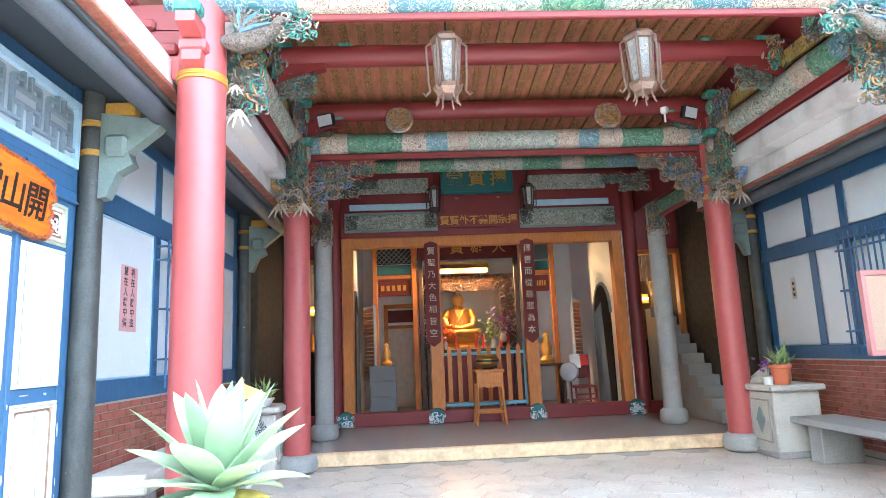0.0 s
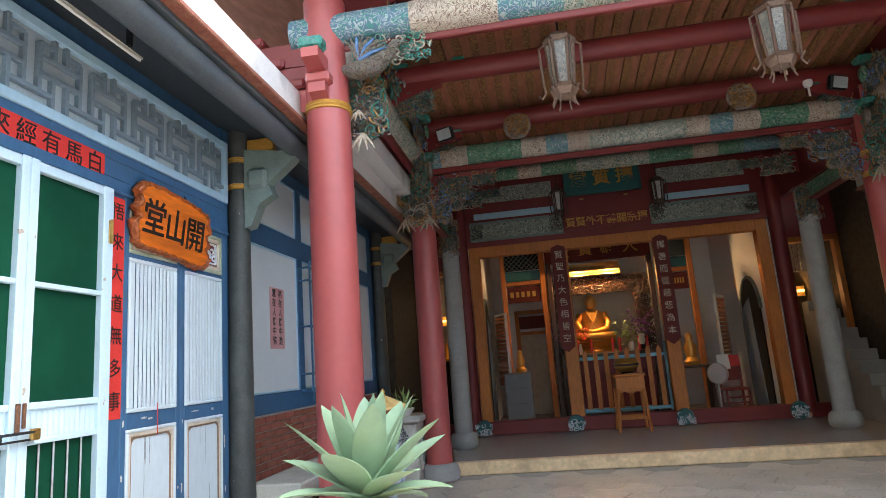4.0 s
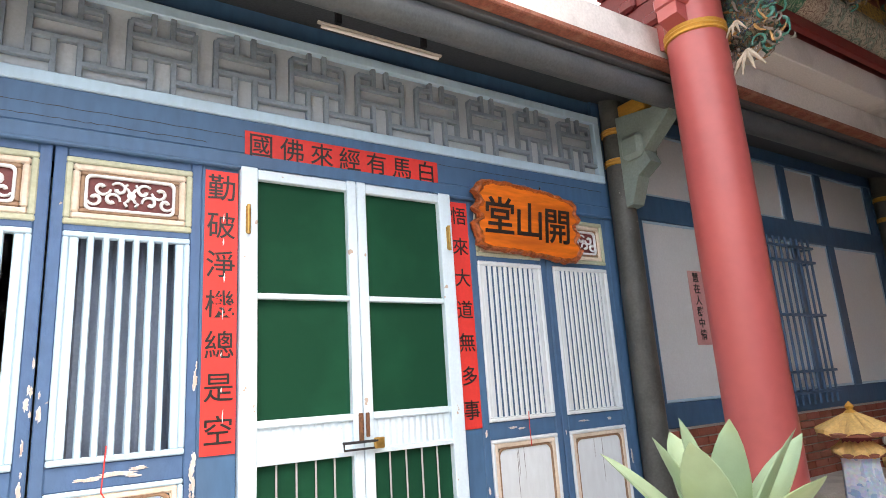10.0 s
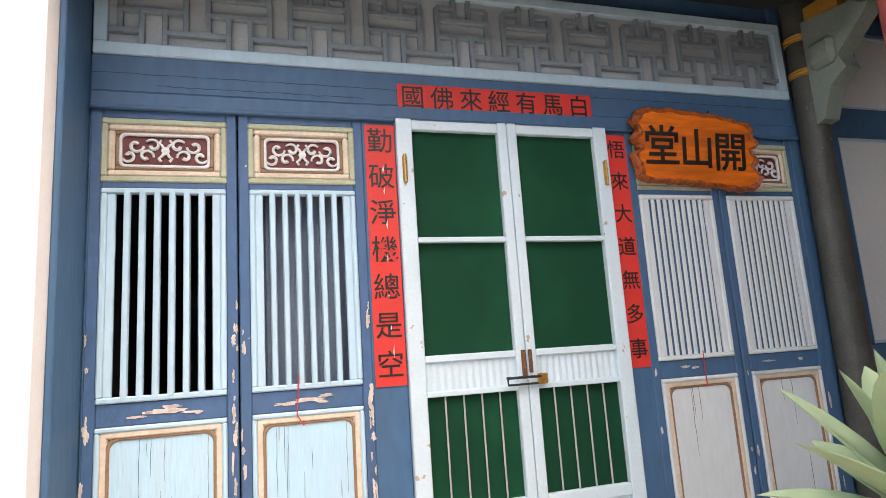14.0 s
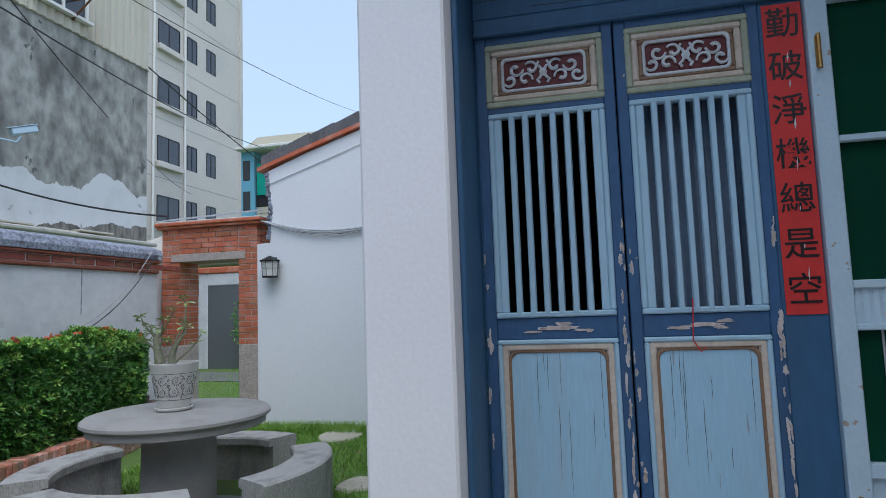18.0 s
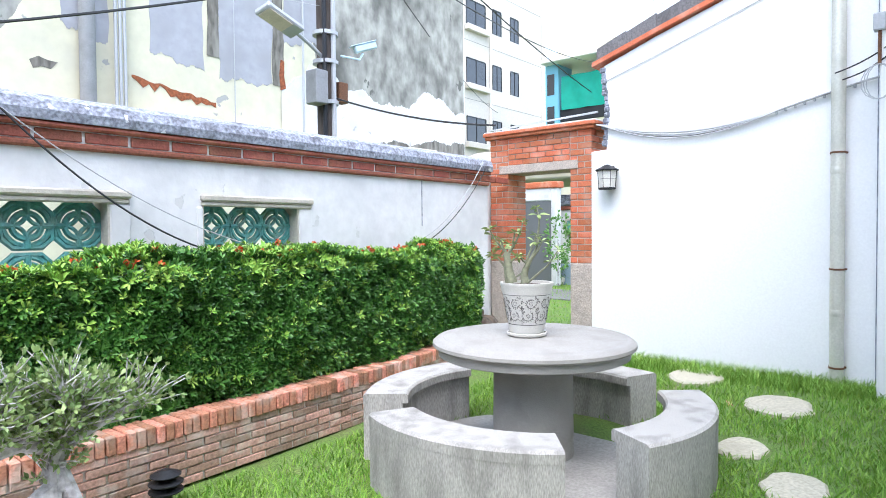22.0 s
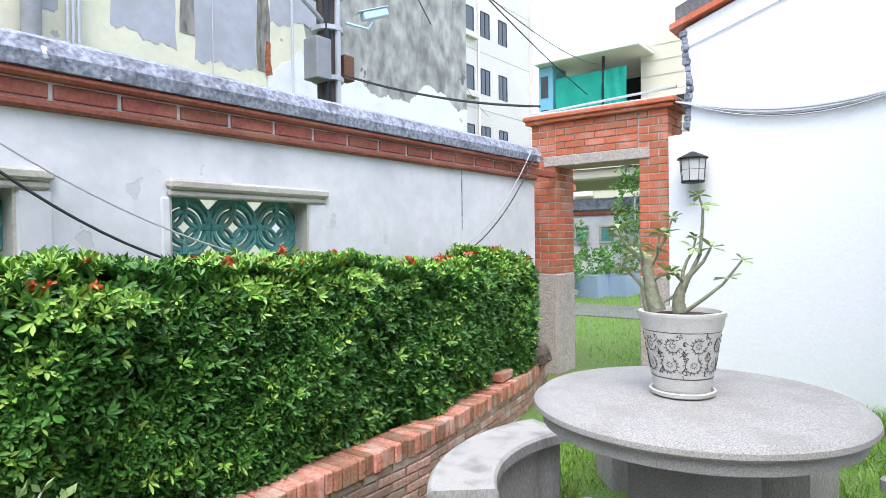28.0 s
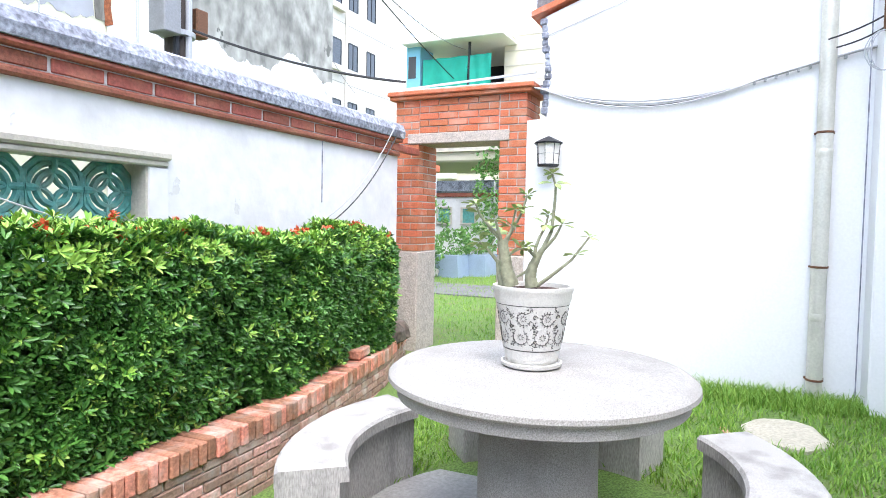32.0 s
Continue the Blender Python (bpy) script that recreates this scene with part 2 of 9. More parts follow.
BLUEWORN = mat("peeling_blue_paint", (0.040, 0.108, 0.230), 0.6, grain=0.1, gscale=20, stain=(0.045, 0.095, 0.17), sscale=2.5, samount=0.6, bump=0.5, bscale=30, chip=(0.55, 0.48, 0.42), cscale=16.0, camount=-0.19, stretch=(1, 1, 0.6))
PALE = mat("pale_blue_paint", (0.385, 0.58, 0.71), 0.5, grain=0.05, gscale=30, stain=(0.36, 0.48, 0.58), sscale=3, samount=0.4, bump=0.2, bscale=30, stretch=(1, 1, 0.3))
PALEPANEL = mat("pale_blue_cracked_panel", (0.365, 0.59, 0.74), 0.6, grain=0.05, gscale=40, stain=(0.42, 0.53, 0.62), sscale=4, samount=0.4, bump=0.4, bscale=20, stretch=(1, 3, 0.25), chip=(0.32, 0.38, 0.44), cscale=8, camount=-0.12)
TRANSOM = mat("grey_transom_board", (0.40, 0.465, 0.50), 0.7, grain=0.06, stain=(0.30, 0.35, 0.38), sscale=2, samount=0.5, bump=0.15)
PANELWHITE = mat("grey_white_panel_paint", (0.66, 0.70, 0.72), 0.6, grain=0.04, stain=(0.58, 0.62, 0.64), sscale=2, samount=0.4, bump=0.15)
LATTICE = mat("grey_blue_lattice_paint", (0.20, 0.265, 0.315), 0.6, grain=0.12, stain=(0.14, 0.19, 0.23), sscale=3, samount=0.5, bump=0.2)
CREAM = mat("cream_moulding_paint", (0.61, 0.53, 0.44), 0.6, grain=0.1, stain=(0.40, 0.33, 0.24), sscale=7, samount=0.5, bump=0.2)
SAGE = mat("sage_green_moulding", (0.38, 0.42, 0.31), 0.6, grain=0.1, stain=(0.26, 0.28, 0.18), sscale=7, samount=0.5)
BROWNLINE = mat("brown_shadow_moulding", (0.24, 0.15, 0.09), 0.6, grain=0.15)
MAROON = mat("maroon_panel", (0.13, 0.025, 0.025), 0.6, grain=0.15)
CARVEWHITE = mat("white_scrollwork", (0.62, 0.66, 0.68), 0.5, grain=0.08)
DOORWHITE = mat("white_blue_metal_paint", (0.52, 0.67, 0.76), 0.42, grain=0.04, stain=(0.44, 0.56, 0.63), sscale=4, samount=0.35, bump=0.1, chip=(0.40, 0.33, 0.28), cscale=14, camount=-0.16)
SCREEN = mat("dark_green_screen", (0.001, 0.044, 0.022), 0.75, grain=0.12, gscale=300, stain=(0.003, 0.085, 0.040), sscale=2, samount=0.5, bump=0.1, bscale=300, spec=0.15)
REDPAPER = mat("red_couplet_paper", (0.62, 0.035, 0.028), 0.6, grain=0.05, stain=(0.52, 0.03, 0.025), sscale=6, samount=0.5, bump=0.15, bscale=15)
PINKPAPER = mat("faded_pink_paper", (0.66, 0.33, 0.33), 0.7, grain=0.06, stain=(0.70, 0.45, 0.42), sscale=5, samount=0.6)
INK = mat("black_ink", (0.012, 0.010, 0.010), 0.5, grain=0.3, bump=0.0)
PLAQUE = mat("orange_lacquered_plank", (0.66, 0.15, 0.014), 0.4, grain=0.25, gscale=25, stain=(0.40, 0.085, 0.012), sscale=6, samount=0.8, bump=0.7, bscale=14, stretch=(1, 0.25, 1.5))
BRASS = mat("worn_brass", (0.45, 0.27, 0.08), 0.4, 0.8, grain=0.2)
RUST = mat("rusty_iron", (0.16, 0.075, 0.04), 0.75, 0.3, grain=0.4, gscale=80)
IRON = mat("dark_iron", (0.03, 0.032, 0.036), 0.5, 0.6, grain=0.2)
STEEL = mat("stainless_pipe", (0.66, 0.65, 0.58), 0.45, 0.35, grain=0.08, stain=(0.42, 0.42, 0.37), sscale=4, samount=0.5)
ALU = mat("grey_painted_metal", (0.42, 0.43, 0.45), 0.5, 0.2, grain=0.08)
DARKPOST = mat("dark_green_grey_post", (0.055, 0.060, 0.057), 0.55, grain=0.2, stain=(0.12, 0.13, 0.125), sscale=4, samount=0.5, bump=0.25, chip=(0.36, 0.37, 0.36), cscale=16, camount=-0.17)
BRACKET = mat("grey_green_bracket", (0.20, 0.26, 0.24), 0.6, grain=0.12, stain=(0.13, 0.17, 0.16), sscale=5, samount=0.5)
GUTTER = mat("dark_grey_gutter", (0.070, 0.085, 0.095), 0.55, grain=0.15, stain=(0.12, 0.13, 0.13), sscale=3, samount=0.5)
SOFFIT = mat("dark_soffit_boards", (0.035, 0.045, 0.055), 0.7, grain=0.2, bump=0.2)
FASCIA = mat("stained_white_fascia", (0.68, 0.66, 0.64), 0.85, grain=0.08, stain=(0.20, 0.19, 0.18), sscale=2.0, samount=0.55, bump=0.3)
REDTRIM = mat("red_brown_tile_edge", (0.26, 0.085, 0.055), 0.7, grain=0.25, stain=(0.40, 0.22, 0.15), sscale=8, samount=0.6, bump=0.4)
REDPAINT = mat("red_column_paint", (0.39, 0.082, 0.078), 0.42, grain=0.05, gscale=15, stain=(0.46, 0.095, 0.085), sscale=1.8, samount=0.6, bump=0.12, bscale=20)
DARKRED = mat("dark_red_beam_paint", (0.185, 0.022, 0.022), 0.5, grain=0.1, stain=(0.16, 0.02, 0.02), sscale=3, samount=0.5, bump=0.12)
BOARDS = mat("orange_ceiling_boards", (0.40, 0.165, 0.10), 0.75, grain=0.2, gscale=14, stain=(0.28, 0.10, 0.05), sscale=3, samount=0.6, bump=0.2, stretch=(1, 0.3, 1))
RAFTER = painted("painted_rafter", (0.20, 0.075, 0.04), (0.40, 0.23, 0.07), None, 16, 0.05, stretch=(1.6, 0.6, 1))
GOLD = mat("gold_leaf", (0.72, 0.38, 0.09), 0.45, 0.7, grain=0.2, bump=0.3, bscale=40)
GOLDBAND = mat("gold_band_paint", (0.52, 0.27, 0.05), 0.45, 0.2, grain=0.1)
CARVING = patchwork("painted_carving", [(0.04, 0.14, 0.11), (0.22, 0.17, 0.12), (0.05, 0.10, 0.17), (0.20, 0.11, 0.05), (0.09, 0.20, 0.15), (0.32, 0.27, 0.20), (0.06, 0.05, 0.045)], 30, bump=1.0)
FEATHER = patchwork("cream_feather_carving", [(0.42, 0.36, 0.28), (0.30, 0.23, 0.17), (0.46, 0.41, 0.34), (0.16, 0.11, 0.08), (0.38, 0.33, 0.27)], 42, bump=1.0)
BEAMART = painted("cream_beam_painting", (0.44, 0.42, 0.35), (0.10, 0.11, 0.09), (0.22, 0.30, 0.25), 13, 0.030)
BEAMGREEN = painted("green_beam_painting", (0.06, 0.21, 0.12), (0.30, 0.36, 0.26), (0.03, 0.11, 0.08), 13, 0.030)
BEAMBLUE = painted("blue_beam_painting", (0.09, 0.17, 0.24), (0.34, 0.40, 0.40), (0.05, 0.20, 0.19), 13, 0.035)
BEAMFRET = painted("cream_fret_painting", (0.52, 0.44, 0.35), (0.17, 0.10, 0.08), None, 24, 0.045, bump=0.3)
CARVEGREEN = mat("teal_green_carving_paint", (0.03, 0.19, 0.15), 0.55, grain=0.35, gscale=25, stain=(0.22, 0.32, 0.28), sscale=14, samount=0.6, bump=0.5, bscale=50)
CARVEBLUE = mat("blue_carving_paint", (0.07, 0.16, 0.34), 0.55, grain=0.3, gscale=25, stain=(0.35, 0.42, 0.50), sscale=14, samount=0.6, bump=0.5, bscale=50)
CARVEGOLD = mat("brown_gilt_carving", (0.36, 0.20, 0.07), 0.5, 0.25, grain=0.35, gscale=25, stain=(0.12, 0.08, 0.05), sscale=12, samount=0.8, bump=0.5, bscale=50)
CARVEGREY = mat("grey_brown_carving", (0.20, 0.17, 0.15), 0.65, grain=0.4, gscale=25, stain=(0.42, 0.38, 0.33), sscale=12, samount=0.6, bump=0.5, bscale=50)
CARVEPALE = mat("pale_carving_paint", (0.38, 0.32, 0.25), 0.6, grain=0.2, gscale=30, stain=(0.30, 0.24, 0.18), sscale=10, samount=0.7, bump=0.5, bscale=50)
FLAKE = mat("bare_wood_under_paint", (0.54, 0.48, 0.44), 0.85, grain=0.25, gscale=30, stain=(0.30, 0.18, 0.11), sscale=18, samount=0.6, bump=0.5, stretch=(1, 1, 0.3))
FLAKEEDGE = mat("lifted_paint_edge", (0.62, 0.64, 0.64), 0.8, grain=0.1, gscale=30)
PANELART = painted("ink_painted_panel", (0.40, 0.41, 0.35), (0.10, 0.13, 0.11), (0.26, 0.29, 0.25), 11, 0.035, bump=0.5)
YELLOWART = painted("yellow_painted_board", (0.46, 0.31, 0.08), (0.10, 0.08, 0.05), None, 16, 0.035)
TEAL = mat("teal_signboard", (0.02, 0.13, 0.13), 0.45, grain=0.1, stain=(0.03, 0.09, 0.10), sscale=4, samount=0.5)
ORANGEWOOD = mat("orange_varnished_wood", (0.50, 0.165, 0.030), 0.55, grain=0.15, gscale=30, stain=(0.34, 0.12, 0.03), sscale=3, samount=0.5, bump=0.1, stretch=(1, 1, 0.2))
BROWNBOARD = mat("dark_plum_board", (0.14, 0.026, 0.022), 0.7, grain=0.15, spec=0.3)
DARKWOOD = mat("dark_brown_wood", (0.055, 0.028, 0.018), 0.45, grain=0.25, gscale=25, bump=0.15, stretch=(1, 1, 0.3))
CABINET = mat("grey_office_cabinet", (0.16, 0.17, 0.18), 0.5, 0.3, grain=0.05)
SKYBLUE = mat("sky_blue_railing", (0.16, 0.42, 0.56), 0.5, grain=0.06)
TUBE = mat("lit_tube", (1.0, 0.42, 0.07), 0.4, emit=0.4, grain=0.0, bump=0.0)
TUBEOFF = mat("white_batten", (0.75, 0.74, 0.70), 0.4, grain=0.03, bump=0.0)
SHADEGOLD = mat("lamp_reflector", (0.70, 0.40, 0.10), 0.5, grain=0.05)
GREYFRAME = mat("brown_lantern_metal", (0.30, 0.20, 0.155), 0.5, 0.15, grain=0.2, bump=0.2)
LANTERNPANE = painted("frosted_lantern_glass", (0.58, 0.57, 0.53), (0.28, 0.31, 0.32), (0.42, 0.44, 0.44), 17, 0.040, rough=0.35)
FLOOD = mat("pale_floodlight_glass", (0.50, 0.53, 0.55), 0.3, grain=0.1)
AGAVE = mat("agave_leaf", (0.27, 0.385, 0.25), 0.5, grain=0.08, gscale=12, stain=(0.31, 0.41, 0.21), sscale=5, samount=0.5, bump=0.08, spec=0.35)
AGAVEOLD = mat("yellowed_agave_leaf", (0.46, 0.36, 0.09), 0.6, grain=0.2, gscale=20, stain=(0.25, 0.12, 0.04), sscale=8, samount=0.6)
HEDGE = leafy("hedge_leaf", (0.029, 0.108, 0.020), (0.102, 0.265, 0.045), rough=0.32)
HEDGENEW = leafy("young_hedge_leaf", (0.17, 0.39, 0.050), (0.36, 0.53, 0.10), rough=0.4)
HEDGEIN = mat("hedge_inner_shade", (0.016, 0.036, 0.010), 1.0, grain=0.5, gscale=60, bump=0.8, spec=0.0)
FLOWER = leafy("orange_red_blossom", (0.62, 0.09, 0.03), (0.70, 0.16, 0.06))
GARDENLEAF = leafy("garden_bush_leaf", (0.07, 0.20, 0.045), (0.20, 0.38, 0.10))
PLANTERBLUE = mat("blue_grey_plastic", (0.30, 0.38, 0.50), 0.6, grain=0.1, stain=(0.22, 0.28, 0.36), sscale=3, bump=0.1)
SHRUB = leafy("grey_green_shrub_leaf", (0.17, 0.28, 0.09), (0.34, 0.44, 0.18))
TWIG = mat("pale_grey_bark", (0.52, 0.51, 0.52), 0.9, grain=0.3, gscale=40, stain=(0.14, 0.13, 0.12), sscale=14, samount=0.7, bump=0.6, bscale=50)
ROSELEAF = leafy("desert_rose_leaf", (0.20, 0.31, 0.09), (0.36, 0.43, 0.17))
ROSESTEM = mat("desert_rose_stem", (0.25, 0.26, 0.17), 0.8, grain=0.25, gscale=50, stain=(0.20, 0.18, 0.12), sscale=20, samount=0.6, bump=0.5)
GRASS = leafy("grass_blade", (0.11, 0.27, 0.028), (0.27, 0.42, 0.07), rough=0.6)
SOILGRASS = mat("lawn_soil", (0.11, 0.19, 0.038), 0.95, grain=0.5, gscale=90, stain=(0.16, 0.14, 0.07), sscale=3, samount=0.6, bump=0.8)
SOIL = mat("dark_garden_soil", (0.075, 0.040, 0.028), 0.95, grain=0.5, gscale=60, bump=0.8)
POTWHITE = mat("white_glazed_pot", (0.68, 0.665, 0.62), 0.45, grain=0.12, gscale=160, stain=(0.55, 0.52, 0.46), sscale=6, samount=0.3, bump=0.15)
POTLINE = mat("dark_pot_relief", (0.06, 0.055, 0.05), 0.6, grain=0.3)
CERAMIC = mat("green_glazed_ceramic", (0.09, 0.31, 0.285), 0.4, grain=0.25, gscale=30, stain=(0.20, 0.28, 0.22), sscale=9, samount=0.8, bump=0.3)
MOULD = mat("cream_cement_moulding", (0.52, 0.49, 0.43), 0.9, grain=0.1, stain=(0.30, 0.28, 0.25), sscale=4, samount=0.7, bump=0.3)
TERRABRICK = mat("glazed_red_band_brick", (0.30, 0.085, 0.055), 0.7, grain=0.3, stain=(0.48, 0.22, 0.13), sscale=5, samount=0.6, bump=0.4, vary=0.2)
ROCK = mat("dark_rough_rock", (0.10, 0.08, 0.065), 0.95, grain=0.5, gscale=30, stain=(0.22, 0.17, 0.13), sscale=12, samount=0.6, bump=1.0, bscale=20)
STEPSTONE = mat("flat_stepping_stone", (0.46, 0.43, 0.34), 0.9, grain=0.2, gscale=50, stain=(0.36, 0.33, 0.26), sscale=5, samount=0.5, bump=0.3)
OLDHOUSE = mat("stained_cement_house", (0.30, 0.295, 0.27), 0.95, grain=0.42, gscale=5, stain=(0.075, 0.075, 0.068), sscale=1.15, samount=0.95, bump=0.4, bscale=14, stretch=(1, 1, 0.6), chip=(0.13, 0.13, 0.12), cscale=3.0, camount=-0.10)
DAMP = mat("dark_damp_cement", (0.16, 0.15, 0.13), 0.95, grain=0.5, gscale=12, stain=(0.30, 0.29, 0.26), sscale=3.0, samount=0.8, bump=0.5, bscale=14, stretch=(1, 1, 0.3))
PEELED = mat("cream_peeled_paint", (0.62, 0.59, 0.45), 0.95, grain=0.06, gscale=6, stain=(0.52, 0.50, 0.42), sscale=2, samount=0.6, bump=0.4, bscale=10, chip=(0.36, 0.36, 0.35), cscale=3.5, camount=-0.14)
LIMEWHITE = mat("flaking_white_paint", (0.66, 0.66, 0.66), 0.95, grain=0.06, stain=(0.50, 0.50, 0.50), sscale=2, samount=0.6, bump=0.4, bscale=10, chip=(0.40, 0.40, 0.39), cscale=4.0, camount=-0.15)
EXPOSED = mat("exposed_rusty_brick", (0.27, 0.085, 0.035), 0.95, grain=0.4, gscale=25, bump=0.8, bscale=20)
CLADDING = mat("cream_corrugated_metal", (0.56, 0.52, 0.42), 0.6, 0.1, grain=0.06, stain=(0.40, 0.33, 0.24), sscale=1, samount=0.5)
TILEHOUSE = mat("pale_tiled_building", (0.62, 0.57, 0.52), 0.7, grain=0.06, gscale=8, stain=(0.50, 0.48, 0.46), sscale=0.3, samount=0.5)
DARKGLASS = mat("dark_window_glass", (0.030, 0.036, 0.045), 0.12, grain=0.1, gscale=2, bump=0.0, spec=0.8)
GREENCLOTH = mat("green_awning_cloth", (0.0, 0.30, 0.22), 0.7, grain=0.08, gscale=4, bump=0.1)
BEIGEHOUSE = mat("beige_building_wall", (0.60, 0.56, 0.44), 0.85, grain=0.05, stain=(0.52, 0.48, 0.38), sscale=0.5, samount=0.4)
ROOFTILE = mat("grey_roof_tile", (0.16, 0.155, 0.16), 0.85, grain=0.3, stain=(0.07, 0.07, 0.07), sscale=4, samount=0.7, bump=0.5)
BLACKWIRE = mat("black_cable", (0.015, 0.015, 0.017), 0.5, grain=0.1, bump=0.0)
GREYWIRE = mat("grey_cable", (0.45, 0.46, 0.48), 0.5, grain=0.1, bump=0.0)
POLE = mat("dark_timber_pole", (0.06, 0.048, 0.042), 0.85, grain=0.3, gscale=20, bump=0.4, stretch=(1, 1, 0.2))
# near-black, with the shade of unlit rooms put into the colour
BLACKVOID = mat("unlit_black", (0.012, 0.012, 0.014), 0.9, grain=0.1, bump=0.0)
CURTAIN = mat("grey_blue_curtain", (0.20, 0.27, 0.36), 0.8, grain=0.1, stain=(0.13, 0.18, 0.25), sscale=3, samount=0.5)
PINKWOOD = mat("pink_red_board_stand", (0.32, 0.13, 0.12), 0.6, grain=0.1)
CORK = mat("brown_notice_board", (0.30, 0.20, 0.14), 0.7, grain=0.1)
TERRACOTTA = mat("terracotta_pot", (0.50, 0.13, 0.06), 0.7, grain=0.1)
YELLOWTILE = mat("yellow_glazed_tile", (0.60, 0.38, 0.14), 0.5, grain=0.15)
BLUEWHITE = patchwork("blue_white_porcelain", [(0.62, 0.68, 0.75), (0.25, 0.40, 0.62), (0.66, 0.70, 0.75), (0.45, 0.56, 0.70)], 14, bump=0.0)
CHECK = patchwork("black_white_cloth", [(0.65, 0.65, 0.65), (0.03, 0.03, 0.03)], 45, bump=0.1)
SLATWHITE = mat("grey_white_slat_paint", (0.57, 0.65, 0.69), 0.5, grain=0.05, gscale=30, stain=(0.48, 0.55, 0.59), sscale=3, samount=0.4, bump=0.15, stretch=(1, 1, 0.3))
RENDERGREY = mat("lilac_grey_repair_render", (0.36, 0.365, 0.40), 0.95, grain=0.08, gscale=8, stain=(0.27, 0.27, 0.28), sscale=2, samount=0.6, bump=0.2)
SIDETUBE = mat("lit_side_tube", (1.0, 0.52, 0.14), 0.4, emit=0.7, grain=0.0, bump=0.0)
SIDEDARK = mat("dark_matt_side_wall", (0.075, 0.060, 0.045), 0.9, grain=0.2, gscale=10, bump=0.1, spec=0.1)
METERGREY = mat("grey_meter_box_paint", (0.25, 0.255, 0.265), 0.6, grain=0.1, stain=(0.16, 0.16, 0.16), sscale=6, samount=0.5)
BARK = mat("dark_orange_bark_edge", (0.33, 0.075, 0.014), 0.5, grain=0.4, gscale=40, stain=(0.10, 0.03, 0.012), sscale=16, samount=0.8, bump=1.0, bscale=40)

# ---- mesh helpers ----
class Geo:
    """A mesh in the making: lists of points and faces."""

    def __init__(self):
        self.v, self.f = [], []

    def add(self, pts, faces):
        k = len(self.v)
        self.v.extend(tuple(p) for p in pts)
        self.f.extend(tuple(i + k for i in face) for face in faces)
        return self

    def box(self, x0, x1, y0, y1, z0, z1, c=0.0, m=None):
        """A box; c: the width of its worn, chamfered edges."""
        x0, x1, y0, y1, z0, z1 = min(x0, x1), max(x0, x1), min(y0, y1), max(y0, y1), min(z0, z1), max(z0, z1)
        c = min(c, 0.45 * min(x1 - x0, y1 - y0, z1 - z0))
        if c <= 0:
            p = [(x, y, z) for x in (x0, x1) for y in (y0, y1) for z in (z0, z1)]
            f = [(0, 1, 3, 2), (4, 6, 7, 5), (0, 4, 5, 1), (2, 3, 7, 6), (0, 2, 6, 4), (1, 5, 7, 3)]
        else:
            p, f, at = [], [], {}
            ends, ins = ((x0, x1), (y0, y1), (z0, z1)), ((x0 + c, x1 - c), (y0 + c, y1 - c), (z0 + c, z1 - c))
            for i in (0, 1):
                for j in (0, 1):
                    for k in (0, 1):
                        for ax in range(3):
                            s = (i, j, k)
                            at[i, j, k, ax] = len(p)
                            p.append(tuple(ends[q][s[q]] if q == ax else ins[q][s[q]] for q in range(3)))
            sq = ((0, 0), (1, 0), (1, 1), (0, 1))
            for ax in range(3):
                for s in (0, 1):
                    face = []
                    for a, b in sq:
                        key = [a, b]
                        key.insert(ax, s)
                        face.append(at[(*key, ax)])
                    f.append(tuple(face if (s == 1) == (ax != 1) else face[::-1]))
            for ax in range(3):
                o = [q for q in range(3) if q != ax]
                for a, b in sq:
                    q = []
                    for s in (0, 1):
                        key = [0, 0, 0]
                        key[ax], key[o[0]], key[o[1]] = s, a, b
                        q.append((at[(*key, o[0])], at[(*key, o[1])]))
                    f.append((q[0][0], q[1][0], q[1][1], q[0][1]))
            for i in (0, 1):
                for j in (0, 1):
                    for k in (0, 1):
                        f.append((at[i, j, k, 0], at[i, j, k, 1], at[i, j, k, 2]))
        if m is not None:
            p = [m @ Vector(q) for q in p]
        return self.add(p, f)

    def tube(self, path, r, n=8, close=False):
        """A round rod along points; r: one radius or one for each point."""
        path = [Vector(p) for p in path]
        rs = r if isinstance(r, (list, tuple)) else [r] * len(path)
        side, rings = None, []
        for k, p in enumerate(path):
            d = path[min(k + 1, len(path) - 1)] - path[max(k - 1, 0)]
            d = d.normalized() if d.length > 1e-9 else Vector((0, 0, 1))
            if side is None:
                side = d.orthogonal().normalized()
            side = (side - d * side.dot(d)).normalized()
            up = d.cross(side)
            rings.append([p + rs[k] * (math.cos(2 * math.pi * i / n) * side + math.sin(2 * math.pi * i / n) * up) for i in range(n)])
        pts = [q for ring in rings for q in ring]
        f = [(a * n + i, a * n + (i + 1) % n, a * n + n + (i + 1) % n, a * n + n + i) for a in range(len(path) - 1) for i in range(n)]
        if close:
            b = (len(path) - 1) * n
            f += [(b + i, b + (i + 1) % n, (i + 1) % n, i) for i in range(n)]
        else:
            f += [tuple(range(n))[::-1], tuple((len(path) - 1) * n + i for i in range(n))]
        return self.add(pts, f)

    def lathe(self, prof, n=24, at=(0, 0, 0), a0=0.0, a1=360.0, m=None):
        """A turned shape: (radius, height) pairs about an upright axis at a place."""
        full = abs(a1 - a0) >= 359.9
        cols = n if full else n + 1
        pts = []
        for i in range(cols):
            a = radians(a0 + (a1 - a0) * i / n)
            pts += [Vector((at[0] + r * math.cos(a), at[1] + r * math.sin(a), at[2] + z)) for r, z in prof]
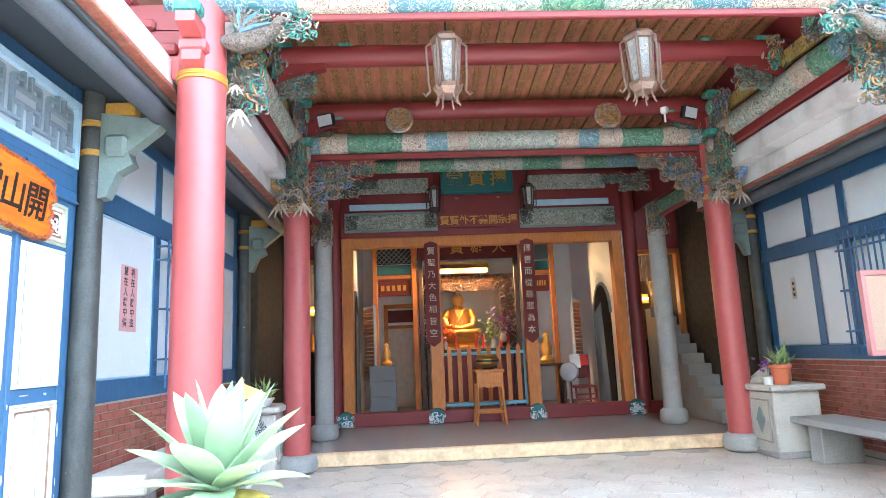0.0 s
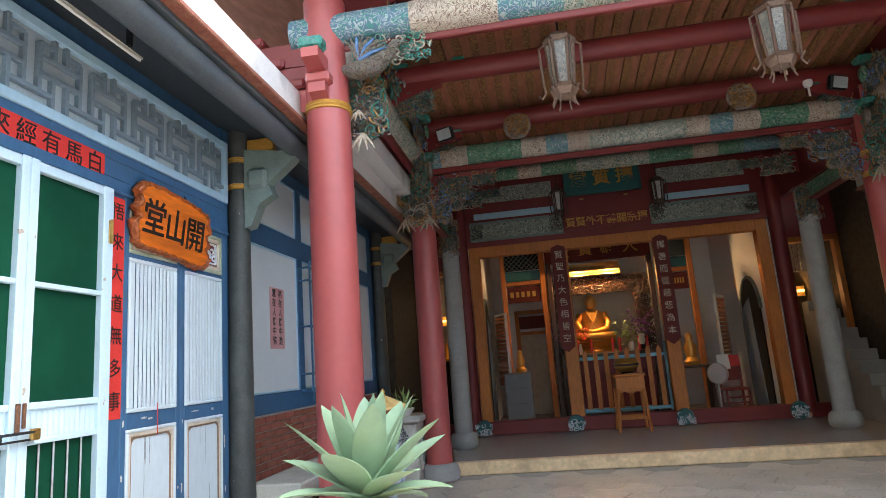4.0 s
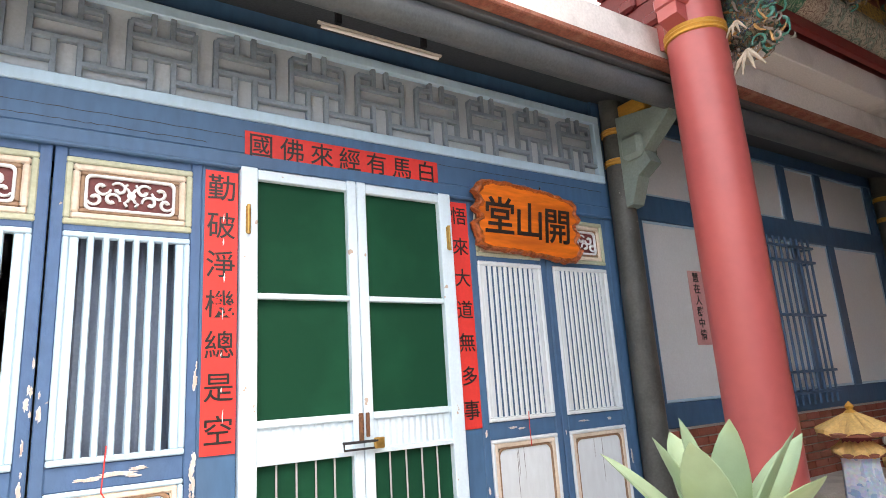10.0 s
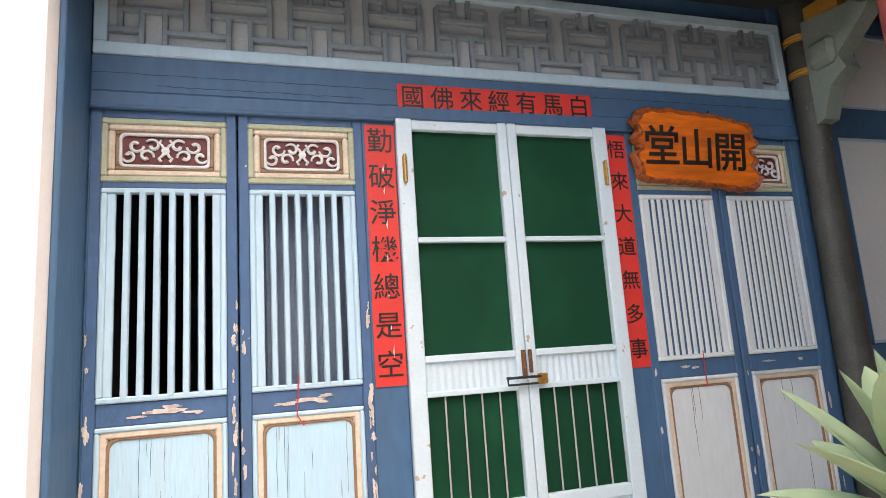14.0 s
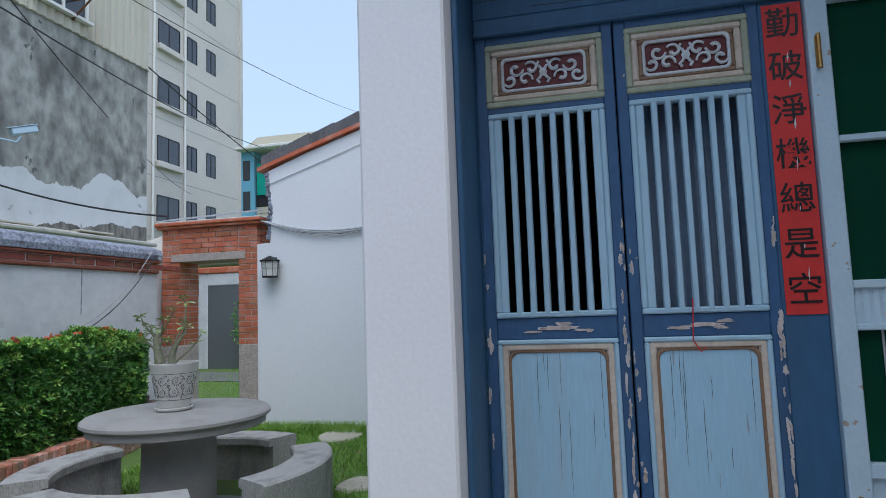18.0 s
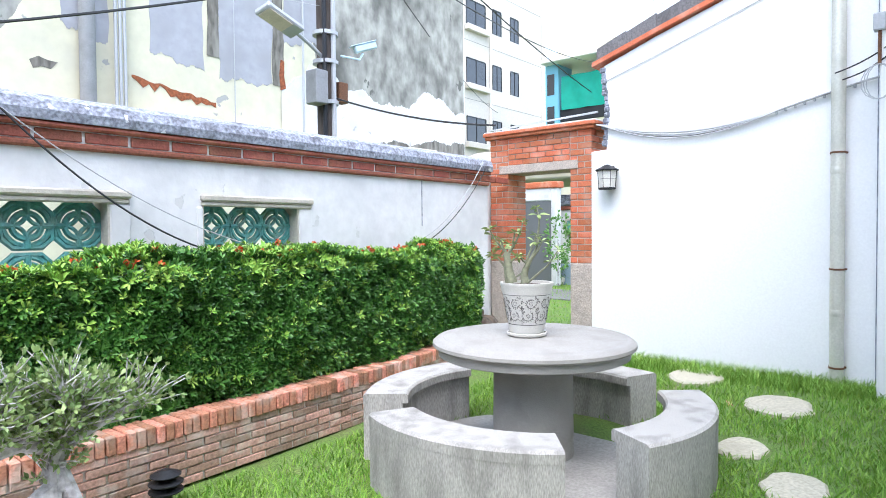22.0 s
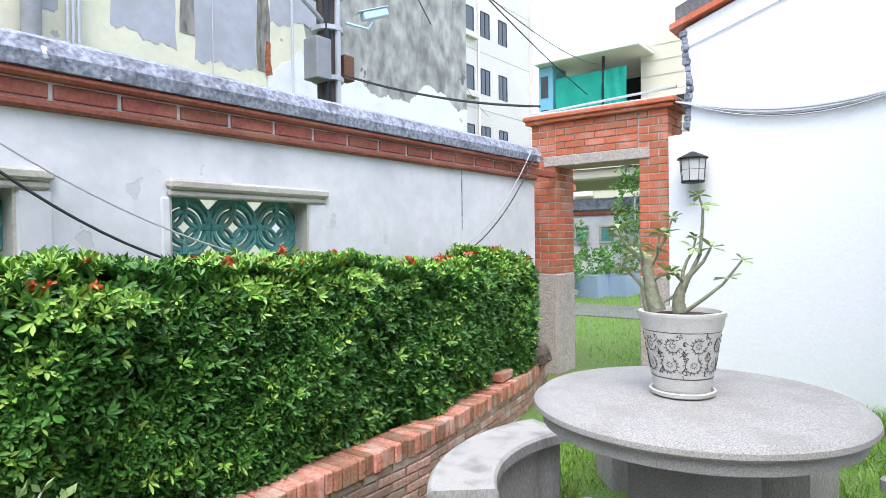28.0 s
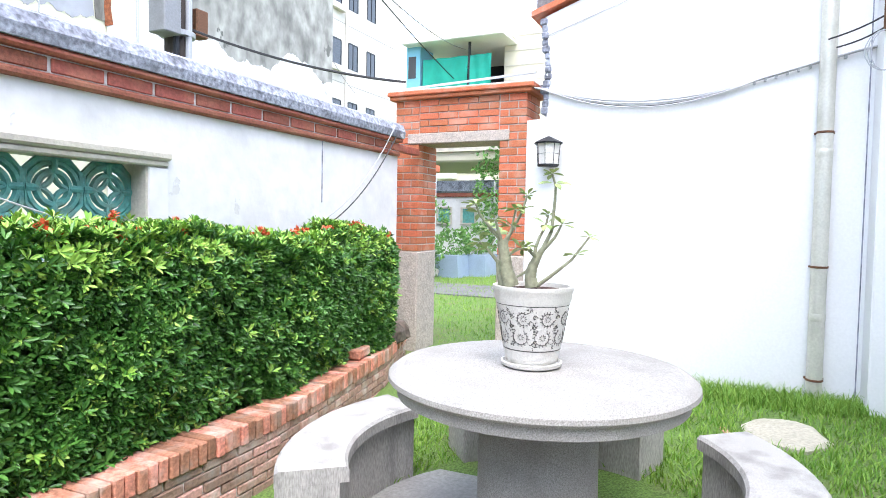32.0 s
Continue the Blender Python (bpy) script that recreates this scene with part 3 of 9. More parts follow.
        if m is not None:
            pts = [m @ p for p in pts]
        k = len(prof)
        f = []
        for i in range(n):
            j = (i + 1) % cols
            f += [(i * k + q, j * k + q, j * k + q + 1, i * k + q + 1) for q in range(k - 1)]
        if full:
            for q, rev in ((0, True), (k - 1, False)):
                if prof[q][0] > 1e-6:
                    loop = tuple(i * k + q for i in range(cols))
                    f.append(loop[::-1] if rev else loop)
        return self.add(pts, f)

    def slab(self, poly, lo, hi, axis="z", m=None):
        """A flat outline given thickness along an axis."""
        def put(a, b, c):
            return {"z": (a, b, c), "x": (c, a, b), "y": (a, c, b)}[axis]
        n = len(poly)
        p = [put(a, b, lo) for a, b in poly] + [put(a, b, hi) for a, b in poly]
        if m is not None:
            p = [m @ Vector(q) for q in p]
        f = [tuple(range(n))[::-1], tuple(range(n, 2 * n))] + [(i, (i + 1) % n, n + (i + 1) % n, n + i) for i in range(n)]
        return self.add(p, f)

    def ring_frame(self, x0, x1, y0, y1, z0, z1, w, c=0.003):
        """A picture-frame of four bars in a wall that faces x."""
        self.box(x0, x1, y0, y1, z1 - w, z1, c)
        self.box(x0, x1, y0, y1, z0, z0 + w, c)
        self.box(x0, x1, y0, y0 + w, z0 + w, z1 - w, c)
        self.box(x0, x1, y1 - w, y1, z0 + w, z1 - w, c)
        return self

    def round_frame(self, x0, x1, y0, y1, z0, z1, w, r, n=5):
        """A flat border with rounded corners in a wall that faces x."""
        def outline(d, q):
            out = []
            for cy, cz, a in ((y1 - d - q, z1 - d - q, 0), (y0 + d + q, z1 - d - q, 90), (y0 + d + q, z0 + d + q, 180), (y1 - d - q, z0 + d + q, 270)):
                out += [(cy + q * math.cos(radians(a + 90 * i / n)), cz + q * math.sin(radians(a + 90 * i / n))) for i in range(n + 1)]
            return out
        o, i_ = outline(0.0, r), outline(w, max(0.002, r - w * 0.5))
        k = len(o)
        p = [(x0, *q) for q in o] + [(x1 - 0.003, *q) for q in o] + [(x1, *q) for q in outline(0.004, r)] + [(x1, *q) for q in outline(w - 0.004, max(0.002, r - w * 0.5))] + [(x1 - 0.003, *q) for q in i_] + [(x0, *q) for q in i_]
        return self.add(p, [(a * k + j, a * k + (j + 1) % k, (a + 1) * k + (j + 1) % k, (a + 1) * k + j) for a in range(5) for j in range(k)])

    def mesh(self, name, material, smooth=False):
        me = bpy.data.meshes.new(name)
        me.from_pydata([tuple(p) for p in self.v], [], self.f)
        me.materials.append(material)
        if smooth:
            me.shade_smooth()
        bm = bmesh.new()
        bm.from_mesh(me)
        bmesh.ops.recalc_face_normals(bm, faces=bm.faces)
        bm.to_mesh(me)
        bm.free()
        if smooth:
            me.set_sharp_from_angle(angle=radians(40))
        return me


def part(name, geo, material, parent=None, label="", smooth=False):
    """One mesh object under a thing or a part."""
    ob = new(name, geo.mesh(name, material, smooth))
    if parent is not None:
        ob.parent = parent
    return tagged(ob, label)


def thing(name, label, category, at=(0, 0, 0), group="", kind=""):
    """An Empty at the base of a thing; its parts are given in the thing's own metres."""
    ob = new(name)
    ob.location = at
    ob.empty_display_size = 0.1
    return tagged(ob, label, category, group, kind)


def solid(name, geo, material, label="", category="", group="", kind="", smooth=False):
    return tagged(part(name, geo, material, None, label, smooth), label, category, group, kind)


def array_mesh(name, verts, faces, material, smooth=False):
    """A mesh from number arrays, for what has very many small faces."""
    me = bpy.data.meshes.new(name)
    nv, nf, k = len(verts), len(faces), faces.shape[1]
    me.vertices.add(nv)
    me.vertices.foreach_set("co", np.asarray(verts, np.float32).ravel())
    me.loops.add(nf * k)
    me.loops.foreach_set("vertex_index", np.asarray(faces, np.int32).ravel())
    me.polygons.add(nf)
    me.polygons.foreach_set("loop_start", np.arange(0, nf * k, k, dtype=np.int32))
    me.update(calc_edges=True)
    me.materials.append(material)
    if smooth:
        me.shade_smooth()
    return me


def pieces(name, mesh, places, parent):
    """Alike pieces on one mesh, each an object of its own."""
    for p in places:
        ob = new(name, mesh)
        ob.parent = parent
        ob.matrix_basis = p if isinstance(p, Matrix) else Matrix.Translation(p)


def words(name, text, size, material, m, parent=None, depth=0.002, bold=0.0):
    """Writing as flat mesh letters, centred, in the plane of m's x and y axes."""
    cu = bpy.data.curves.new(name, "FONT")
    cu.body, cu.size, cu.align_x, cu.align_y, cu.extrude, cu.offset = text, size, "CENTER", "CENTER", depth, bold
    tmp = new(name + "_curve", cu)
    me = bpy.data.meshes.new_from_object(tmp.evaluated_get(bpy.context.evaluated_depsgraph_get()))
    bpy.data.objects.remove(tmp)
    bpy.data.curves.remove(cu)
    me.materials.clear()
    me.materials.append(material)
    ob = new(name, me)
    ob.parent = parent
    ob.matrix_basis = m
    return ob


FACE_X = pose(0, 0, 0, 90, 0, 90)  # writing on a wall that faces +x
FACE_NY = pose(0, 0, 0, 90, 0, 0)  # writing on a wall that faces -y


def scatter_leaves(centres, normals, count, length, width, rng, spread=0.9, cup=0.25):
    """Rosettes of pointed leaves: at each centre, count leaves that fan out round the normal. Returns points and faces."""
    n = len(centres)
    c = np.repeat(centres, count, 0)
    nm = np.repeat(normals, count, 0)
    rnd = rng.normal(size=(n * count, 3))
    d = nm + spread * rnd / np.linalg.norm(rnd, axis=1, keepdims=True)
    d /= np.linalg.norm(d, axis=1, keepdims=True)
    s = np.cross(d, rng.normal(size=(n * count, 3)))
    s /= np.linalg.norm(s, axis=1, keepdims=True)
    u = np.cross(s, d)
    L = (length * rng.uniform(0.7, 1.25, n * count))[:, None]
    W = (width * rng.uniform(0.75, 1.2, n * count))[:, None]
    base, mid, tip = c, c + d * L * 0.55 + u * L * cup * 0.3, c + d * L
    v = np.stack([base, mid + s * W, tip, mid - s * W], 1).reshape(-1, 3)
    f = np.arange(len(v)).reshape(-1, 4)
    return v, f

# ---- the ground and the west wing: door bay, white pier, eaves ----
def ground_height(x, y):
    """The lawn swells slightly towards the gate wall."""
    if x > 0.3 or y > -0.1:
        return 0.0
    k = min(1.0, max(0.0, (0.0 - x) / 3.0))
    return 0.12 * k * k * (3 - 2 * k)


xs = [-400, -120, -40, -16, -9] + [-7 + 0.5 * i for i in range(19)] + [4, 8, 14, 40, 120, 400]
ys = [-400, -120, -40, -14] + [-8 + 0.5 * i for i in range(18)] + [2, 6, 10, 16, 30, 60, 120, 400]
g = Geo()
g.add([(x, y, ground_height(x, y) - 0.015) for y in ys for x in xs],
      [(j * len(xs) + i, j * len(xs) + i + 1, (j + 1) * len(xs) + i + 1, (j + 1) * len(xs) + i) for j in range(len(ys) - 1) for i in range(len(xs) - 1)])
solid("ground", g, SOILGRASS, "short green lawn over brown soil", "lawn", kind="structure")

# wing body: wall with a door-bay opening, gable wall and roof
g = Geo()
g.box(-0.22, -0.06, 0.19, 4.35, 0.0, 0.30)
g.box(-0.22, -0.06, 0.19, 4.35, 2.69, 3.75)
wing = tagged(part("wall_west_wing", g, BLUE), "blue painted timber front wall of the west wing", "wall", kind="structure")
# room shell added behind the slats, its darkness held in the near-black colour
g = Geo()
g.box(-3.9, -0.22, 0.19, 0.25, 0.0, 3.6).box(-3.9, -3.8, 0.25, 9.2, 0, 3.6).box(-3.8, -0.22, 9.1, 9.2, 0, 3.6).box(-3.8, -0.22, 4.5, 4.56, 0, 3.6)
solid("wall_wing_room", g, BLACKVOID, "inner walls of the west wing, blackened for an unlit room", "wall", kind="structure")
solid("ceiling_wing_room", Geo().box(-3.9, -0.06, 0.2, 9.2, 3.76, 3.85), BLACKVOID, "ceiling inside the west wing, blackened for an unlit room", "ceiling", kind="structure")

# gable end wall with the white pier
g = Geo()
g.box(-3.9, 0.55, -0.18, 0.188, 0.0, 3.62, 0.012)
g.box(-3.9, 0.60, -0.22, 0.20, 3.62, 3.70, 0.01).box(-3.9, 0.64, -0.25, 0.22, 3.70, 3.78, 0.01).box(-3.9, 0.60, -0.20, 0.19, 3.78, 4.6, 0.01)
solid("wall_gable", g, WHITE, "smooth white plastered gable wall and pier end of the west wing", "wall", kind="structure")
solid("trim", Geo().box(0.0, 0.40, 0.189, 0.215, 0.0, 3.6, 0.006), BLUE, "blue timber post lining the white pier", "post", kind="structure")

# lintel, sill and posts
g = Geo()
g.box(-0.05, 0.012, 0.215, 4.36, 2.70, 2.78, 0.008).box(-0.05, 0.004, 0.215, 4.36, 2.78, 2.965, 0.004).box(-0.05, 0.03, 0.215, 4.36, 2.685, 2.705, 0.006)
solid("trim", g, BLUE, "weathered blue lintel beam over the folding doors", "beam", kind="structure")
solid("trim", Geo().box(-0.2, 0.10, 0.215, 4.36, 0.0, 0.28, 0.02), STONE, "grey stone sill under the folding doors", "sill", kind="structure")
g = Geo()
for a, b in ((0.215, 0.222), (1.485, 1.66), (2.92, 3.062), (4.30, 4.36)):
    g.box(-0.05, 0.0, a, b, 0.28, 2.70, 0.004)
solid("trim", g, BLUE, "blue door posts of the west wing", "post", kind="structure")


rng = random.Random(14)
for z, a, b in ((2.872, 0.22, 2.6), (2.90, 1.9, 4.3), (2.815, 0.5, 1.5)):
    pts = [(0.0042, a + (b - a) * i / 40, z + rng.uniform(-0.003, 0.003) - 0.004 * i / 40) for i in range(41)]
    solid("trim", Geo().tube(pts, [0.0012 + rng.uniform(0, 0.0012) for i in pts], 4), INK, "thin dark crack along the blue lintel", "crack", kind="structure")


def scroll(y0, y1, z0, z1, x, r):
    """Mirrored curling scrollwork round a small middle flower."""
    g = Geo()
    cy, cz, w, h = (y0 + y1) / 2, (z0 + z1) / 2, (y1 - y0) / 2, (z1 - z0) / 2
    for s in (-1, 1):
        for ky, kz, turn, size, start in ((0.30, 0.36, 1, 0.50, 0.6), (0.46, -0.40, -1, 0.50, 3.0), (0.70, 0.34, 1, 0.52, 3.2), (0.86, -0.42, -1, 0.46, 0.4)):
            pts = []
            for i in range(13):
                a, q = start + i * 0.46, 1 - i / 17
                pts.append((x, cy + s * (ky * w + size * h * q * math.cos(a)), cz + kz * h + turn * size * h * q * math.sin(a)))
            g.tube(pts, [r * (0.75 + 0.5 * i / 12) for i in range(13)], 5)
        for e in (-1, 1):
            g.tube([(x, cy, cz), (x, cy + s * 0.09 * w, cz + e * 0.42 * h), (x, cy + s * 0.16 * w, cz + e * 0.55 * h), (x, cy + s * 0.10 * w, cz + e * 0.78 * h)], r * 0.9, 5)
    g.lathe([(0.0, -0.008), (2.4 * r, -0.004), (2.4 * r, 0.004), (0, 0.012)], 8, (0, 0, 0), m=pose(x, cy, cz, 0, 90, 0))
    return g


def flake(cy, cz, w, h, seed, x=0.0):
    """A scrap of bare wood where paint has come off, with a lifted rim."""
    q = random.Random(seed)
    n = 18
    out = []
    for i in range(n):
        a = 2 * math.pi * i / n
        k = q.uniform(0.55, 1.1)
        out.append((cy + w * math.cos(a) * k, cz + h * math.sin(a) * k))
    rim = [(cy + (y - cy) * 1.12 + q.uniform(-0.002, 0.002), cz + (z - cz) * 1.18) for y, z in out]
    return Geo().slab(out, x, x + 0.0034, "x"), Geo().slab(rim, x, x + 0.0022, "x")


def door_leaf(y0, y1, slats, closed, worn):
    """A folding leaf: carved panel above, upright slats, a framed panel below."""
    t = thing("folding_door", "peeling blue folding door leaf with pale slats and a carved panel" if worn else
              "blue folding door leaf with closely set pale slats", "door", (0, (y0 + y1) / 2, 0.28), group="folding doors of the west wing")
    w = (y1 - y0) / 2
    o = -0.28
    frame_mat = BLUEWORN if worn else BLUE
    g = Geo()
    for a, b in ((-w, -w + 0.05), (w - 0.05, w)):
        g.box(-0.045, 0.002, a, b, 0.0, 2.69 + o, 0.005)
    part("stile", g, frame_mat, t)
    g = Geo()
    for a, b in ((2.645, 2.69), (2.305, 2.34), (1.235, 1.335), (0.28, 0.42)):
        g.box(-0.045, 0.0, -w + 0.05, w - 0.05, a + o, b + o, 0.005)
    part("rail", g, frame_mat, t)
    # carved panel
    a, b = -w + 0.045, w - 0.045
    part("panel_border", Geo().ring_frame(-0.02, 0.010, a, b, 2.335 + o, 2.645 + o, 0.028, 0.006), SAGE, t)
    part("panel_border", Geo().ring_frame(-0.02, 0.006, a + 0.028, b - 0.028, 2.363 + o, 2.617 + o, 0.030, 0.008), CREAM, t)
    part("panel_border", Geo().ring_frame(-0.02, 0.002, a + 0.058, b - 0.058, 2.393 + o, 2.587 + o, 0.022, 0.006), BROWNLINE, t)
    part("carved_panel", Geo().box(-0.03, -0.008, a + 0.07, b - 0.07, 2.40 + o, 2.58 + o), MAROON, t)
    part("carved_border", Geo().round_frame(-0.01, 0.008, a + 0.076, b - 0.076, 2.406 + o, 2.574 + o, 0.013, 0.026), CARVEWHITE, t)
    part("scrollwork", scroll(a + 0.092, b - 0.092, 2.422 + o, 2.558 + o, 0.0, 0.0080), CARVEWHITE, t, smooth=True)
    # slats
    a, b = -w + 0.05, w - 0.05
    g = Geo().ring_frame(-0.03, 0.012, a, b, 1.335 + o, 2.305 + o, 0.026, 0.006)
    g.box(-0.02, 0.004, a + 0.026, a + 0.062, 1.36 + o, 2.28 + o, 0.004).box(-0.02, 0.004, b - 0.062, b - 0.026, 1.36 + o, 2.28 + o, 0.004)
    part("slat_frame", g, SLATWHITE if closed else PALE, t)
    solid_share = 0.60 if closed else 0.50
    step = (b - a - 0.124) / (slats + 1 - solid_share)
    sw, deep = step * solid_share, 0.010 if closed else 0.016
    sm = Geo().slab([(-sw / 2, 0), (-sw / 2 + 0.005, deep), (sw / 2 - 0.005, deep), (sw / 2, 0), (sw / 2 - 0.004, -0.012 if not closed else -0.004), (-sw / 2 + 0.004, -0.012 if not closed else -0.004)], 1.35 + o, 2.29 + o, "z", pose(0, 0, 0, 0, 0, -90)).mesh("slat", SLATWHITE if closed else PALE)
    for i in range(slats):
        ob = new("slat", sm)
        ob.parent, ob.location = t, (-0.004, a + 0.062 + step * (i + 1 - solid_share / 2), 0)
    if closed:
        part("shutter_board", Geo().box(-0.026, -0.012, a + 0.01, b - 0.01, 1.34 + o, 2.30 + o), BLUE, t, "dark blue board behind the slats")
    # lower panel
    part("lower_border", Geo().ring_frame(-0.02, 0.012, a, b, 0.42 + o, 1.235 + o, 0.022, 0.006), PALE if worn else SLATWHITE, t)
    part("lower_border", Geo().round_frame(-0.02, 0.006, a + 0.0225, b - 0.0225, 0.4425 + o, 1.2125 + o, 0.024, 0.010), CREAM, t)
    part("lower_border", Geo().round_frame(-0.02, 0.001, a + 0.044, b - 0.044, 0.464 + o, 1.191 + o, 0.016, 0.050), BROWNLINE, t)
    part("lower_border", Geo().round_frame(-0.025, -0.002, a + 0.0445, b - 0.0445, 0.4645 + o, 1.1905 + o, 0.008, 0.004), CREAM, t)
    part("lower_panel", Geo().box(-0.03, -0.006, a + 0.055, b - 0.055, 0.475 + o, 1.18 + o, 0.004), PALEPANEL if worn else SLATWHITE, t)
    # drying cracks in the lower panel
    qc = random.Random(int(y0 * 77))
    for i in range(8 if worn else 3):
        cy, top, ln = qc.uniform(a + 0.08, b - 0.08), qc.choice((1.175, 1.175, qc.uniform(0.7, 1.1))), qc.uniform(0.08, 0.45)
        part("crack", Geo().tube([(-0.0055, cy + qc.uniform(-0.002, 0.002), top - ln * k / 6 + o) for k in range(7)], [0.0007, 0.0012, 0.0014, 0.0012, 0.001, 0.0008, 0.0004], 4), INK, t)
    # paint scraped off the middle rail and the stiles
    q = random.Random(int(y0 * 100))
    spots = []
    for i in range(4 if worn else 2):
        spots.append((q.uniform(-0.5 * w, 0.5 * w), 1.285 + q.uniform(-0.02, 0.02), q.uniform(0.015, 0.06), q.uniform(0.003, 0.009)))
    if worn:
        spots.append((0.02 * q.random(), 1.285, 0.085, 0.011))
    for i in range(16 if worn else 6):
        spots.append((q.choice((-1, 1)) * (w - q.uniform(0.004, 0.022)), q.uniform(0.45, 1.75 if worn else 1.3), q.uniform(0.003, 0.009), q.uniform(0.008, 0.04)))
    if worn:
        for i in range(12):
            spots.append((w - q.uniform(0.004, 0.03), 0.55 + 0.065 * i + q.uniform(-0.02, 0.02), q.uniform(0.004, 0.011), q.uniform(0.02, 0.05)))
    for i, (a_, z_, fw, fh) in enumerate(spots):
        scrap, rim = flake(a_, z_ + o, fw, fh, int(y0 * 1000) + i, 0.0012 + 0.00022 * i)
        part("bare_wood", scrap, FLAKE, t, "scraped bare wood")
        part("lifted_paint", rim, FLAKEEDGE, t)
    return t


door_leaf(0.222, 0.862, 6, False, True)
door_leaf(0.870, 1.485, 6, False, True)
door_leaf(3.062, 3.678, 9, True, False)
door_leaf(3.686, 4.300, 9, True, False)
g = Geo()
pts = [(-0.13 + 0.022 * math.sin(i * 1.1), 0.89 + i * 0.6 / 40, z) for z in (1.3, 2.32) for i in range(41)]
g.add(pts, [(i, i + 1, 42 + i, 41 + i) for i in range(40)])
solid("curtain", g, CURTAIN, "grey-blue curtain hanging behind the door slats", "curtain", smooth=True)


def screen_door():
    """A pair of white-framed doors with dark green fly screen and a hasp."""
    for name, y0, y1, s in (("screen_door", 1.662, 2.29, 1), ("screen_door", 2.294, 2.918, -1)):
        t = thing(name, "white metal framed door with dark green fly screen, padlocked", "door", (0, (y0 + y1) / 2, 0.28), group="pair of screen doors")
        w, o = (y1 - y0) / 2, -0.28
        hin, mid = (-w, w) if s == 1 else (w, -w)
        a, b = (-w + 0.085, w - 0.055) if s == 1 else (-w + 0.055, w - 0.085)
        g = Geo()
        g.box(-0.03, 0.035, -w, a, 0, 2.70 + o, 0.005).box(-0.03, 0.035, b, w, 0, 2.70 + o, 0.005)
        part("stile", g, DOORWHITE, t)
        for z0, z1 in ((2.640, 2.70), (2.028, 2.056), (1.415, 1.450), (1.245, 1.272), (0.66, 0.72), (0.28, 0.34)):
            part("rail", Geo().box(-0.03, 0.03, a, b, z0 + o, z1 + o, 0.004), DOORWHITE, t)
        for z0, z1 in ((2.056, 2.640), (1.450, 2.028), (0.72, 1.245)):
            part("screen", Geo().box(-0.012, -0.004, a, b, z0 + o, z1 + o), SCREEN, t, "dark green fly screen")
        g = Geo()
        n = 26
        pts = [(0.012 + (0.006 if i % 2 else 0), a + (b - a) * i / n, z) for z in (1.272 + o, 1.415 + o) for i in range(n + 1)]
        g.add(pts, [(i, i + 1, n + 2 + i, n + 1 + i) for i in range(n)])
        g.box(-0.01, 0.01, a, b, 1.272 + o, 1.415 + o)
        part("lock_panel", g, DOORWHITE, t, "ribbed white lock panel")
        part("kick_panel", Geo().box(-0.01, 0.008, a, b, 0.34 + o, 0.66 + o), DOORWHITE, t)
        for i in range(4):
            y = a + (b - a) * (i + 1) / 5
            part("bar", Geo().tube([(0.008, y, 0.72 + o), (0.008, y, 1.245 + o)], 0.005, 6), ALU, t)
        for z in (2.42, 0.52):
            y = hin + 0.035 * s
            part("hinge", Geo().box(0.035, 0.045, y - 0.012, y + 0.012, z - 0.07 + o, z + 0.07 + o, 0.003).tube([(0.05, y, z - 0.075 + o), (0.05, y, z + 0.075 + o)], 0.009, 8), BRASS, t, "brass hinge")


screen_door()
t = thing("padlock", "rusty hasp with a brass padlock on the screen doors", "padlock", (0.036, 2.29, 1.33))
part("hasp", Geo().box(0, 0.012, -0.03, -0.005, -0.02, 0.12, 0.003).box(0, 0.012, 0.01, 0.03, 0.0, 0.12, 0.003), RUST, t)
part("bolt", Geo().tube([(0.012, -0.12, -0.02), (0.03, -0.12, -0.02), (0.03, 0.06, -0.02), (0.012, 0.06, -0.02)], 0.007, 6).tube([(0.02, -0.12, -0.02), (0.02, -0.12, -0.055), (0.02, 0.05, -0.055)], 0.006, 6), IRON, t)
part("lock_body", Geo().box(0.012, 0.034, 0.045, 0.10, -0.06, -0.005, 0.005), BRASS, t, "small brass lock body")
solid("red_string", Geo().tube([(0.02, 1.13, 1.40), (0.022, 1.125, 1.30), (0.02, 1.12, 1.22), (0.024, 1.15, 1.17), (0.02, 1.17, 1.19)], 0.003, 5), REDPAPER, "thin red string tied to a door slat", "string")
solid("red_string", Geo().tube([(0.02, 3.40, 1.38), (0.022, 3.395, 1.30), (0.02, 3.40, 1.18)], 0.003, 5), REDPAPER, "thin red string tied to a door slat", "string")


def couplet(y0, y1, z0, z1, text, label, down=True, x=0.004):
    t = thing("paper_couplet", label, "paper couplet", (x, (y0 + y1) / 2, z0), group="red paper couplets round the screen door")
    part("paper", Geo().box(0, 0.002, -(y1 - y0) / 2, (y1 - y0) / 2, 0, z1 - z0), REDPAPER, t)
    n = len(text)
    for i, ch in enumerate(text):
        if down:
            m = Matrix.Translation((0.0035, 0, (z1 - z0) * (1 - (i + 0.5) / n))) @ FACE_X
            words("character", ch, (y1 - y0) * 0.90, INK, m, t, 0.0008, 0.0008)
        else:
            m = Matrix.Translation((0.0035, -(y1 - y0) / 2 + (y1 - y0) * (i + 0.5) / n, (z1 - z0) / 2)) @ FACE_X
            words("character", ch, (z1 - z0) * 0.84, INK, m, t, 0.0008, 0.0008)
    return t


